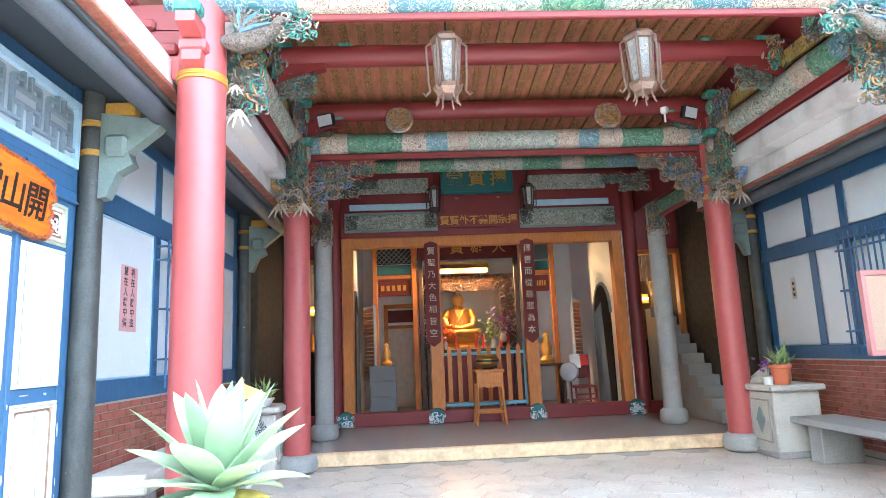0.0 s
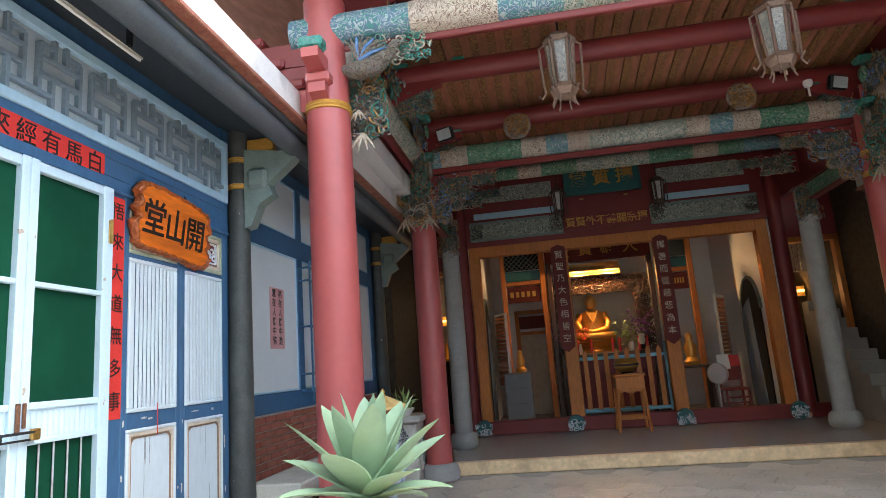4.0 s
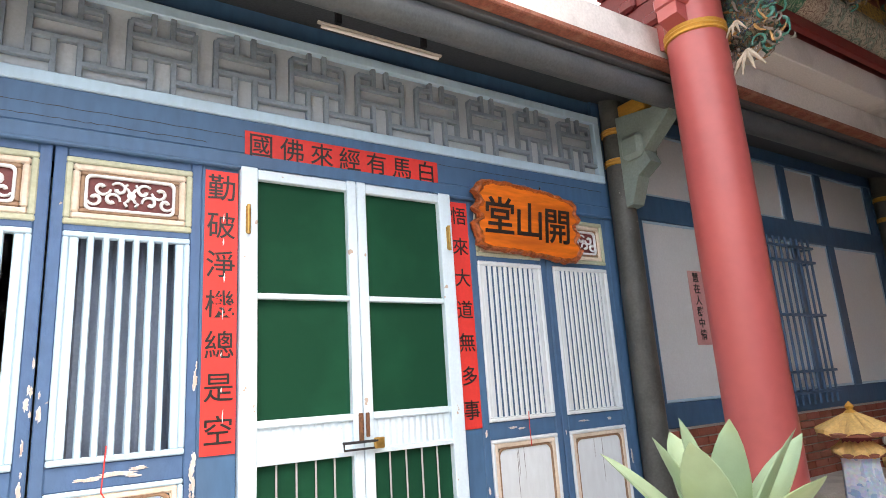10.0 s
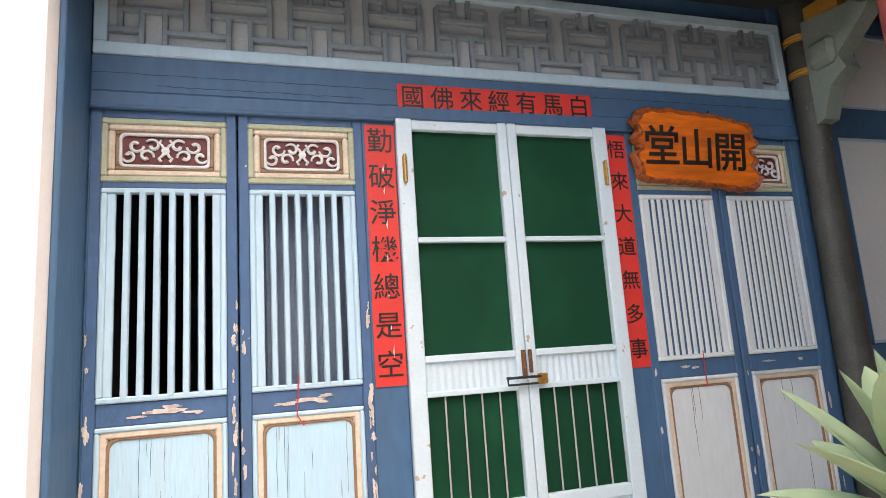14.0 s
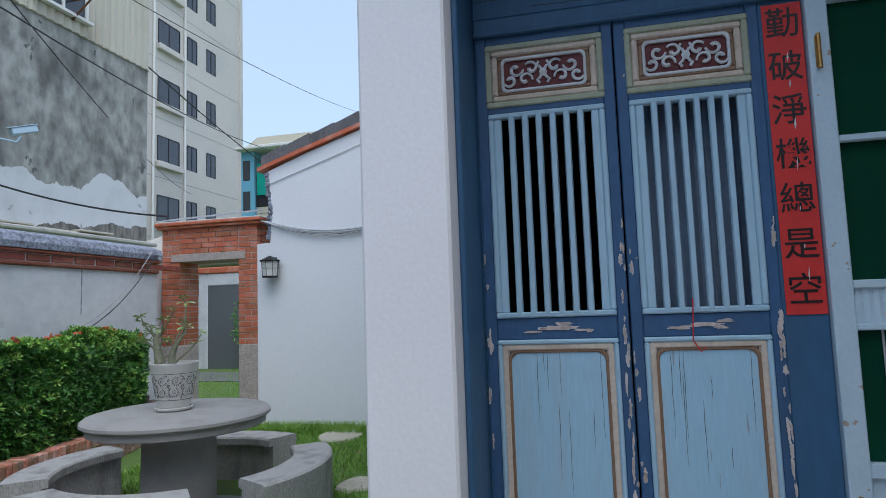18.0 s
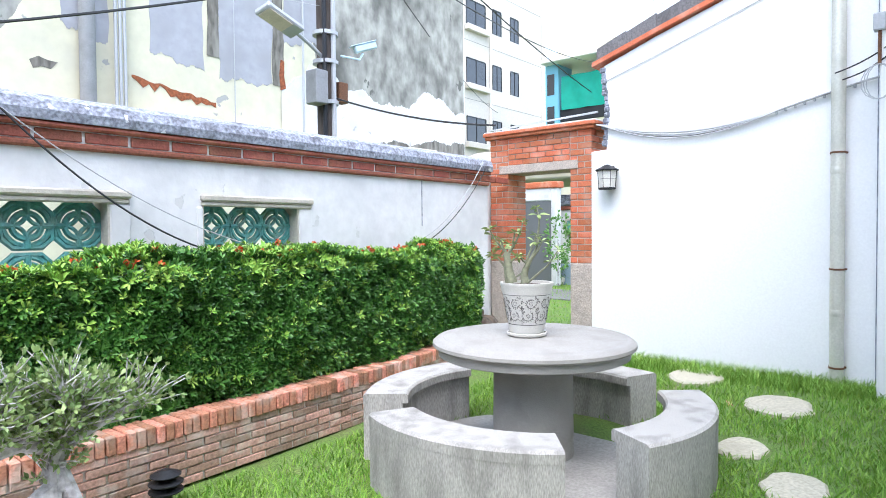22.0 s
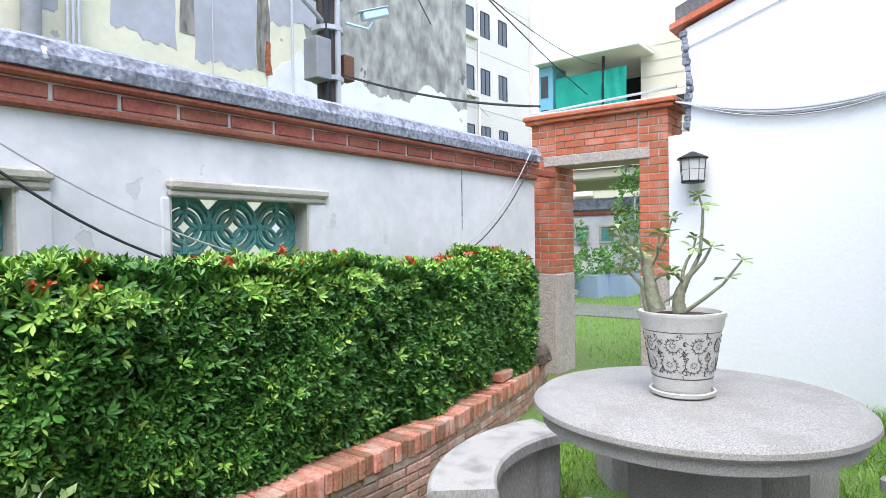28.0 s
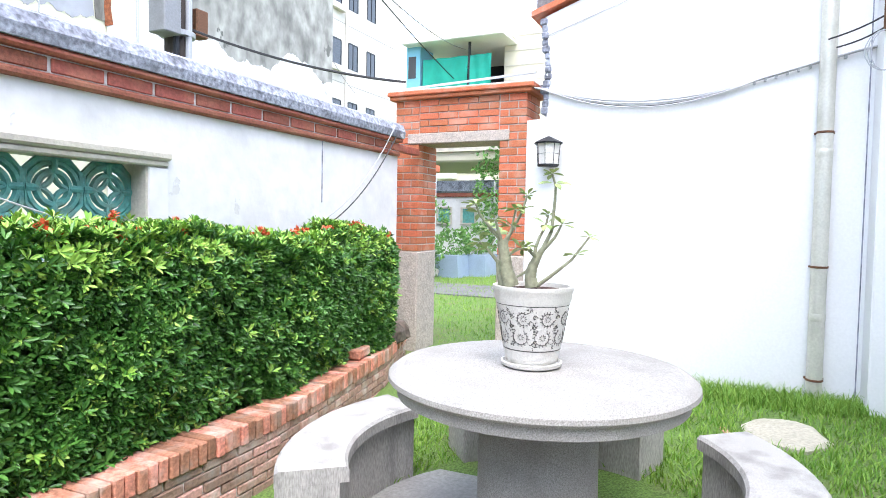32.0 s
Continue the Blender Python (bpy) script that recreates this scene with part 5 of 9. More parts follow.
def hedge_surface(n):
    """Points on a clipped, slightly bulging hedge and the ways they face."""
    L, D, z0, z1 = (-2.66, 4.4), (-4.02, -3.58), 0.36, 1.225
    a = rg.random(n)
    x = rg.uniform(L[0], L[1], n)
    z = rg.uniform(z0, z1, n)
    y = np.full(n, D[1])
    nm = np.tile([0.0, 1.0, 0.15], (n, 1))
    top = a > 0.62
    y[top] = rg.uniform(D[0], D[1], top.sum())
    z[top] = z1
    nm[top] = [0, 0.1, 1]
    end = a > 0.93
    x[end] = L[0]
    y[end] = rg.uniform(D[0], D[1], end.sum())
    z[end] = rg.uniform(z0, z1, end.sum())
    nm[end] = [-1, 0.1, 0.1]
    lump = 0.03 * np.sin(x * 2.3 + 1.0) + 0.028 * np.sin(x * 5.1 + z * 4.0) + 0.02 * np.sin(x * 11 + y * 9 + z * 7)
    p = np.stack([x, y, z], 1) + nm * lump[:, None] + rg.normal(scale=0.018, size=(n, 3))
    p[:, 1] += np.where(a <= 0.62, -0.10 * np.clip(0.75 - z, 0, 1) - 0.14 * np.clip((z - 1.12) / 0.14, 0, 1) ** 2, 0)
    p[:, 2] -= np.where(top & ~end, 0.10 * np.clip((-2.25 - x) / 0.4, 0, 1) ** 2, 0)
    p[:, 2] -= np.where(z > 0.8, 0.014 * (np.minimum(x, 2.0) + 0.5) + 0.05 * np.clip((-0.9 - x) / 0.7, 0, 1), 0)
    p[:, 1] -= np.where(p[:, 1] > -3.9, 0.17 * np.clip(-1.1 - x, 0, 2), 0)
    return p, nm


def rosettes(centres, normals, count, length, width, rng, low=20.0, high=62.0):
    """Whorls of folded oval leaves round each normal. Returns points and four-cornered faces."""
    n = len(centres)
    nm = normals + rng.normal(scale=0.38, size=(n, 3))
    nm /= np.linalg.norm(nm, axis=1, keepdims=True)
    e1 = np.cross(nm, rng.normal(size=(n, 3)))
    e1 /= np.linalg.norm(e1, axis=1, keepdims=True)
    e2 = np.cross(nm, e1)
    size = rng.uniform(0.75, 1.25, n)
    out = []
    for k in range(count):
        az = 2 * np.pi * k / count * 1.6 + rng.normal(scale=0.25, size=n)
        el = np.radians(rng.uniform(low, high, n))
        r = np.cos(az)[:, None] * e1 + np.sin(az)[:, None] * e2
        d = np.sin(el)[:, None] * nm + np.cos(el)[:, None] * r
        sd = np.cross(d, nm)
        sd /= np.linalg.norm(sd, axis=1, keepdims=True) + 1e-9
        up = np.cross(sd, d)
        L = (length * size * rng.uniform(0.8, 1.15, n))[:, None]
        W = (width * size * rng.uniform(0.85, 1.15, n))[:, None]
        b = centres + d * L * 0.08
        v = [b, b + d * L * 0.42 + sd * W * 0.85 + up * W * 0.3, b + d * L * 0.72 + sd * W * 0.9 + up * W * 0.25, b + d * L - up * L * 0.06,
             b + d * L * 0.72 - sd * W * 0.9 + up * W * 0.25, b + d * L * 0.42 - sd * W * 0.85 + up * W * 0.3]
        out.append(np.stack(v, 1))
    v = np.concatenate(out, 0).reshape(-1, 3)
    i = np.arange(len(v) // 6)[:, None] * 6
    return v, np.concatenate([i + [0, 1, 2, 3], i + [0, 3, 4, 5]], 0)


hedge = thing("hedge", "dense clipped green hedge with orange-red blossoms in a brick planter", "hedge", (1.0, -3.75, 0.34))
p, nm = hedge_surface(40000)
keep = (p[:, 0] < 2.2) | (rg.random(len(p)) < 0.3)
p, nm = p[keep], nm[keep]
clump = np.sin(p[:, 0] * 9.1 + 2 * np.sin(p[:, 2] * 7)) + np.sin(p[:, 2] * 12.3 + 1.7 * np.sin(p[:, 0] * 6.1)) + np.sin(p[:, 1] * 15 + p[:, 0] * 4) + rg.normal(scale=0.8, size=len(p))
p, nm, clump = p[clump > -2.5], nm[clump > -2.5], clump[clump > -2.5]
p = p + nm * (0.014 * np.clip(clump, -1, 2) - 0.012)[:, None]
young = (rg.random(len(p)) < np.where(p[:, 2] > 1.12, 0.50, 0.10)) & (clump > -0.6)
for pick, count, length, width, m_ in ((~young, 8, 0.043, 0.0068, HEDGE), (young, 7, 0.040, 0.0062, HEDGENEW)):
    v1, f1 = rosettes(p[pick] + nm[pick] * (0.014 if m_ is HEDGENEW else 0.0), nm[pick] + np.array([0, 0.1, 0.45]), count, length, width, rg)
    ob = new("foliage", array_mesh("foliage", v1 - np.array([1.0, -3.75, 0.34]), f1, m_))
    ob.parent = hedge
    tagged(ob, kind="stuff")
# near-black green slab: the shade between the leaves, put in as colour
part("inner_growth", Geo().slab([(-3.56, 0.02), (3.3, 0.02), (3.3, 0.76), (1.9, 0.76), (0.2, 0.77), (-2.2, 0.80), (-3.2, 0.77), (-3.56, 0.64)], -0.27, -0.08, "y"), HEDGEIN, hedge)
p, nm = hedge_surface(2600)
sel = (p[:, 2] > 1.15) & (p[:, 2] < 1.31) & (p[:, 1] > -3.92)
p = p[sel]
clumps = p[rg.random(len(p)) > 0.86]
for c in clumps:
    k = rg.integers(6, 10)
    cc = c + rg.normal(scale=0.012, size=(k, 3)) + [0, 0.006, 0.032]
    v, f = scatter_leaves(cc, np.tile([0, 0.2, 1.0], (k, 1)), 5, 0.024, 0.009, rg, 1.0)
    ob = new("blossom", array_mesh("blossom", v - np.array([1.0, -3.75, 0.34]), f, FLOWER))
    ob.parent = hedge

# round stone table and four curved benches
TX, TY = -0.965, -2.12
t = thing("stone_table", "round grey washed-granite garden table with a thick two-step top", "table", (TX, TY, 0.0))
part("tabletop", Geo().lathe([(0.0, 0.752), (0.545, 0.752), (0.549, 0.7495), (0.553, 0.751), (0.586, 0.744), (0.611, 0.724), (0.613, 0.706), (0.597, 0.692), (0.577, 0.688), (0.577, 0.645), (0.561, 0.637), (0.0, 0.637)], 64), CONCRETE, t, smooth=True)
part("pedestal", Geo().lathe([(0.255, 0.0), (0.245, 0.05), (0.24, 0.62), (0.26, 0.637)], 32), CONCRETE, t, smooth=True)
solid("paving", Geo().lathe([(0.0, 0.042), (0.79, 0.040), (0.82, 0.0)], 40, (TX, TY, 0)), STONE, "round grey cement footing under the table", "paving", kind="structure")


def bench(a0, a1):
    t = thing("curved_bench", "curved grey washed-granite garden bench", "bench", (TX, TY, 0.0), group="benches round the stone table")
    for name, prof in (("seat", [(0.765, 0.345), (0.765, 0.392), (0.777, 0.405), (1.025, 0.405), (1.04, 0.392), (1.04, 0.345)]),
                       ("base", [(0.80, 0.0), (0.80, 0.3445), (1.038, 0.3445), (1.038, 0.0)])):
        g = Geo().lathe(prof, 24, (0, 0, 0), a0, a1)
        n = len(prof)
        g.f += [(i * n + n - 1, (i + 1) * n + n - 1, (i + 1) * n, i * n) for i in range(24)]
        g.f.append(tuple(range(n)))
        g.f.append(tuple(range(24 * n, 25 * n))[::-1])
        part(name, g, BENCHSTONE, t, smooth=True)
    return t


for a0, a1 in ((-27, 39.5), (62, 131), (157.5, 225), (247, 311)):
    bench(a0, a1)

solid("wall_gate_side", Geo().box(-4.04, -3.26, -4.60, -4.37, 0, 2.05), PLASTER, "plain plaster wall behind the gate pier", "wall", kind="structure")

# ---- the hall and its porch ----
solid("pavement", Geo().box(0.0, 8.0, -0.2, 8.3, -0.02, -0.006).box(1.0, 8.0, -6.0, -0.2, -0.02, -0.006), MORTAR, "pale joints of the courtyard paving", "paving", kind="structure")
solid("floor_porch", Geo().box(-0.2, 8.2, 8.42, 16, 0.0, 0.165), TERRAZZO, "dark speckled terrazzo floor of the hall porch", "floor", kind="structure")
solid("floor_step", Geo().box(0.9, 7.1, 8.28, 8.42, 0.0, 0.17, 0.012), STEP, "worn sandstone step edge of the hall", "step", kind="structure")


def round_column(x, y, z0, r, h, material, base=True, rings=(), label="", lean=0.0):
    t = thing("column", label, "column", (x, y, z0), group="columns of the hall")
    t.rotation_euler = (0, lean, 0)
    part("shaft", Geo().lathe([(r, 0.1), (r, h * 0.5), (r * 0.95, h)], 24), material, t, smooth=True)
    if base:
        part("base", Geo().lathe([(r * 1.15, 0.0), (r * 1.45, 0.04), (r * 1.52, 0.11), (r * 1.40, 0.20), (r * 1.12, 0.24), (r, 0.24)], 24), STONE, t, "round grey stone base", smooth=True)
    for z in rings:
        part("gold_ring", Geo().lathe([(r * 0.98, z - 0.035), (r * 1.04, z - 0.03), (r * 1.0, z - 0.012), (r * 1.05, z), (r * 1.0, z + 0.012), (r * 1.04, z + 0.03), (r * 0.98, z + 0.035)], 24), GOLDBAND, t, smooth=True)
    return t


for x in (0.975, 6.95):
    round_column(x, 4.25, 0, 0.185, 4.6, REDPAINT, True, (3.62,), "round red painted front column with gold rings")
for x in (1.03, 6.9):
    round_column(x, 7.93, 0, 0.175, 4.6, REDPAINT, True, (3.45, 3.72), "round red painted column with gold rings on a stone base")
for x in (1.12, 6.75):
    round_column(x, 9.77, 0.165, 0.15, 3.6, STONE, True, (), "plain grey stone column")
for x in (1.12, 6.84):
    round_column(x, 11.3, 0.165, 0.13, 4.6, DARKRED, False, (), "dark red timber column beside the hall door")

# porch roof: boards, rafters, purlins
curve = [(3.4, 4.95), (4.6, 5.15), (5.6, 5.24), (6.6, 5.24), (7.6, 5.12), (8.8, 4.95), (9.5, 4.93), (9.6, 5.40), (11.5, 5.58)]
g = Geo()
for (a, b), (c, e) in zip(curve, curve[1:]):
    g.slab([(a, b), (c, e), (c, e + 0.08), (a, b + 0.08)], -0.5, 8.5, "x")
solid("ceiling_porch", g, BOARDS, "orange-brown boards under the porch roof", "ceiling", kind="structure")
for k in range(33):
    x = 0.6 + 0.21 * k
    g = Geo()
    for (a, b), (c, e) in zip(curve, curve[1:]):
        g.slab([(a, b - 0.045), (c, e - 0.045), (c, e), (a, b)], x - 0.05, x + 0.05, "x")
    solid("rafter", g, RAFTER, "flat rafter painted with brown and gold scrolls", "rafter", group="rafters of the porch")
for y, z, r in ((4.25, 4.98, 0.12), (6.1, 4.75, 0.12), (7.85, 4.80, 0.13)):
    solid("purlin", Geo().tube([(0.4, y, z), (7.6, y, z)], r, 14), DARKRED, "thick dark red round purlin", "beam", group="purlins of the porch", smooth=True)
def painted_beam(a, b, r, label, order, scroll_r=0.0):
    """A round beam painted in stretches: fretted cream, green, blue and long cream scenes."""
    a, b = Vector(a), Vector(b)
    t = thing("painted_beam", label, "beam", tuple(a), group="painted beams of the porch")
    at = 0.0
    total = sum(l for l, m_ in order)
    for l, m_ in order:
        u, v = at / total, (at + l) / total
        d = (b - a)
        part("painted_stretch", Geo().tube([d * u, d * v], r if m_ is not BEAMFRET else r * 1.03, 18), m_, t, smooth=True)
        at += l
    return t


front = [(0.4, BEAMBLUE), (0.45, BEAMFRET), (0.9, BEAMGREEN), (0.4, BEAMFRET), (0.35, BEAMBLUE), (0.35, BEAMFRET), (1.5, BEAMART), (0.35, BEAMFRET), (0.35, BEAMBLUE), (0.4, BEAMFRET), (0.7, BEAMGREEN), (0.45, BEAMFRET), (0.4, BEAMBLUE)]
back_ = [(0.8, BEAMBLUE), (0.5, BEAMGREEN), (0.4, BEAMFRET), (0.6, BEAMGREEN), (1.2, BEAMART), (0.7, BEAMGREEN), (0.4, BEAMFRET), (0.4, BEAMGREEN), (0.8, BEAMBLUE)]
side = [(0.5, CARVEGREY), (0.35, BEAMBLUE), (0.35, BEAMGREEN), (0.3, BEAMFRET), (1.3, BEAMART), (0.3, BEAMFRET), (0.5, BEAMGREEN)]
painted_beam((1.03, 7.93, 4.37), (6.9, 7.93, 4.37), 0.14, "round beam painted with green and cream landscapes", front)
solid("beam_board", Geo().box(1.1, 6.85, 7.9, 7.96, 4.14, 4.22, 0.01), DARKRED, "dark red board under the painted beam", "beam")
painted_beam((1.12, 9.77, 4.59), (6.75, 9.77, 4.59), 0.11, "round beam painted with blue and green scenes", back_)
for x in (1.03, 6.9):
    painted_beam((x, 4.25, 4.28), (x, 7.93, 4.28), 0.15, "round side beam painted in grey-green", side)
    solid("side_board", Geo().box(x - 0.03, x + 0.03, 4.3, 7.9, 4.02, 4.13, 0.01), DARKRED, "red board under the side beam", "beam")
    solid("side_board", Geo().box(x - 0.03, x + 0.03, 4.3, 7.9, 4.5, 4.68, 0.01), YELLOWART, "yellow board painted with small dark figures", "beam")

# hall front
FY = 11.37
t = thing("hall_door_frame", "orange varnished timber frame of the hall front", "door frame", (4.0, FY, 0.165))
g = Geo()
part("jamb", Geo().box(-2.74, -2.54, -0.1, 0.1, 0.0, 3.49, 0.01), ORANGEWOOD, t)
part("jamb", Geo().box(2.47, 2.67, -0.1, 0.1, 0.0, 3.49, 0.01), ORANGEWOOD, t)
part("head", Geo().box(-2.54, 2.47, -0.1, 0.1, 3.29, 3.49, 0.01), ORANGEWOOD, t)
for x in (-1.0, 0.80):
    part("post", Geo().box(x - 0.12, x + 0.12, -0.08, 0.08, 0.0, 3.29, 0.01), ORANGEWOOD, t)
part("threshold", Geo().box(-2.7, 2.65, -0.12, 0.12, 0.0, 0.24, 0.015), DARKRED, t, "high dark red threshold")
solid("wall_hall_front", Geo().box(1.2, 6.8, FY - 0.06, FY + 0.1, 3.66, 5.0), DARKRED, "dark red timber wall above the hall door", "wall", kind="structure")
for x, s in ((2.95, "賢聖乃大色相皆空"), (4.80, "擇善而從慈悲為本")):
    t = thing("couplet_board", "dark plum board with a column of pale gilt characters", "board", (x, FY - 0.10, 1.55))
    part("board", Geo().slab([(-0.13, 0.1), (0, 0), (0.13, 0.1), (0.13, 1.95), (0, 2.0), (-0.13, 1.95)], -0.02, 0.0, "y"), BROWNBOARD, t)
    for i, ch in enumerate(s):
        words("character", ch, 0.155, CREAM, Matrix.Translation((0, -0.023, 1.80 - 0.222 * i)) @ FACE_NY, t, 0.001, 0.0)
g = Geo()
g.box(1.2, 1.35, FY, 15.2, 0.165, 5.0).box(6.65, 6.8, FY, 15.2, 0.165, 5.0).box(1.2, 6.8, 15.2, 15.4, 0.165, 5.0)
solid("wall_hall_inner", g, WHITE, "white inner walls of the hall", "wall", kind="structure")
solid("ceiling_hall", Geo().box(1.2, 6.8, FY, 15.4, 4.4, 4.5), DARKWOOD, "dark timber ceiling of the hall", "ceiling", kind="structure")
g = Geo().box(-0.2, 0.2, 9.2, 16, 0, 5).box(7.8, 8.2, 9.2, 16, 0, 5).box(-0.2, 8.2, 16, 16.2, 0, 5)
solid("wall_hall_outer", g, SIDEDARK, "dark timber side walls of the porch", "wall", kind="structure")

for x in (0.90, 7.05):
    solid("wall_porch_side", Geo().box(x - 0.04, x + 0.04, 4.4, 11.3, 4.02, 5.2), DARKRED, "dark red boarding above the side beams of the porch", "wall", kind="structure")
solid("roof_porch", Geo().box(-0.6, 8.6, 3.3, 16.4, 5.36, 5.5), ROOFTILE, "grey tiled porch roof", "roof", kind="structure")
solid("wall_hall_upper", Geo().box(-0.2, 1.2, 11.3, 11.45, 3.2, 5.3).box(6.8, 8.2, 11.3, 11.45, 3.2, 5.3), DARKRED, "dark red boarding above the side doors", "wall", kind="structure")
# plaster valley between the porch and the wing roofs
for a, b in ((0.70, 0.95), (7.0, 7.30)):
    solid("trim", Geo().box(a, b, 4.5, 9.2, 3.80, 4.04, 0.008), FASCIA, "stained white plaster valley between the roofs", "fascia", kind="structure")

# ---- garden: pot, lamp, pipe, shrub, stones, wires ----
def curl(g, x, z, s, r, face):
    pts = [face(x + s * 0.9 * math.cos(a * 0.55) * (1 - a / 12), z + s * math.sin(a * 0.55) * (1 - a / 12)) for a in range(10)]
    g.tube(pts, r, 4)


t = thing("flower_pot", "white speckled pot with dark floral relief holding a desert rose", "flower pot", (-0.945, -2.15, 0.752))
t.scale = (1.03, 1.03, 1.05)
part("pot_body", Geo().lathe([(0.0, 0.02), (0.096, 0.02), (0.102, 0.03), (0.140, 0.24), (0.144, 0.25), (0.149, 0.262), (0.152, 0.29), (0.158, 0.298), (0.158, 0.312), (0.142, 0.312), (0.136, 0.28), (0.13, 0.255), (0.0, 0.255)], 40), POTWHITE, t, smooth=True)
part("saucer", Geo().lathe([(0.0, 0.0), (0.095, 0.0), (0.115, 0.008), (0.120, 0.022), (0.112, 0.024), (0.105, 0.012), (0.0, 0.012)], 36), POTWHITE, t, smooth=True)
part("soil", Geo().lathe([(0, 0.300), (0.08, 0.298), (0.139, 0.294), (0.139, 0.25), (0, 0.25)], 24), SOIL, t)
for z in (0.245, 0.075):
    part("groove", Geo().lathe([(0.1025 + 0.181 * (z - 0.03), z - 0.002), (0.104 + 0.181 * (z - 0.03), z), (0.1025 + 0.181 * (z - 0.03), z + 0.002)], 40), POTLINE, t)
rng = random.Random(11)
for k in range(9):
    a0 = 2 * math.pi * k / 9
    g = Geo()

    def face(u, z, a0=a0):
        r = 0.1035 + 0.181 * (z - 0.03)
        a = a0 + u / r
        return (r * math.cos(a), r * math.sin(a), z)
    def petal(u, z, an, w, k_=0.35):
        c, s = math.cos(an), math.sin(an)
        g.add([face(u, z), face(u + w * c - w * k_ * s, z + w * s + w * k_ * c), face(u + 2 * w * c, z + 2 * w * s), face(u + w * c + w * k_ * s, z + w * s - w * k_ * c)], [(0, 1, 2, 3)])
    for cu, cz, R, way, a1 in ((-0.008, 0.128, 0.032, 1, 2.6), (0.006, 0.198, 0.027, -1, -0.6)):
        ring = [a1 + way * (-0.4 + 0.42 * i) for i in range(13)]
        g.tube([face(cu + R * (1 - 0.018 * i) * math.cos(a), cz + R * (1 - 0.018 * i) * math.sin(a)) for i, a in enumerate(ring)], 0.0014, 4)
        for i, a in enumerate(ring):
            r1 = R * (1 - 0.018 * i)
            petal(cu + r1 * math.cos(a), cz + r1 * math.sin(a), a + way * 0.6, rng.uniform(0.0042, 0.0062))
            if i % 2:
                petal(cu + r1 * math.cos(a), cz + r1 * math.sin(a), a + math.pi - way * 0.6, 0.0042)
        for q in range(9):
            an = 2 * math.pi * q / 9
            petal(cu + 0.004 * math.cos(an), cz + 0.004 * math.sin(an), an, 0.0058, 0.28)
    for u, z, d in ((0.040, 0.10, 0.011), (-0.045, 0.205, 0.010), (0.046, 0.165, 0.010), (-0.046, 0.165, 0.009), (0.036, 0.226, 0.008)):
        curl(g, u, z, d, 0.0013, face)
        for q in range(7):
            petal(u + rng.uniform(-0.008, 0.008), z + rng.uniform(-0.016, 0.016), rng.uniform(0, 6.28), rng.uniform(0.004, 0.006))
    part("floral_relief", g, POTLINE, t)


def plant_stems(parent, stems, stem_mat):
    """Stems as bent tapering rods."""
    for pts, r in stems:
        pts = [Vector(p) for p in pts]
        fine = []
        for i in range(len(pts) - 1):
            fine += [pts[i].lerp(pts[i + 1], k / 4) for k in range(4)]
        fine.append(pts[-1])
        part("stem", Geo().tube(fine, [r * 0.60 * (1 - 0.74 * i / (len(fine) - 1)) for i in range(len(fine))], 8), stem_mat, parent, smooth=True)


rn = np.random.default_rng(5)
# stems lean along u (towards +y, seen as right) and v (away)
rose = thing("desert_rose", "potted desert rose with thick grey stems and sparse leaf rosettes", "plant", (-0.945, -2.15, 1.072))
U, W_ = Vector((-0.28, 0.96, 0)), Vector((-0.96, -0.28, 0))


def at_uv(u, v, z):
    return tuple(U * u + W_ * v + Vector((0, 0, z)))


trunks = [([(-0.090, 0.0, 0.0), (-0.108, 0.0, 0.06), (-0.116, 0.0, 0.11), (-0.129, 0.0, 0.185)], (0.034, 0.027, 0.024, 0.020)),
          ([(-0.115, 0.02, 0.0), (-0.130, 0.03, 0.05), (-0.142, 0.03, 0.098)], (0.026, 0.021, 0.013)),
          ([(-0.005, -0.01, 0.0), (-0.012, -0.01, 0.04), (-0.006, -0.01, 0.078), (0.012, -0.01, 0.118), (0.033, -0.01, 0.152)], (0.028, 0.023, 0.020, 0.016, 0.010))]
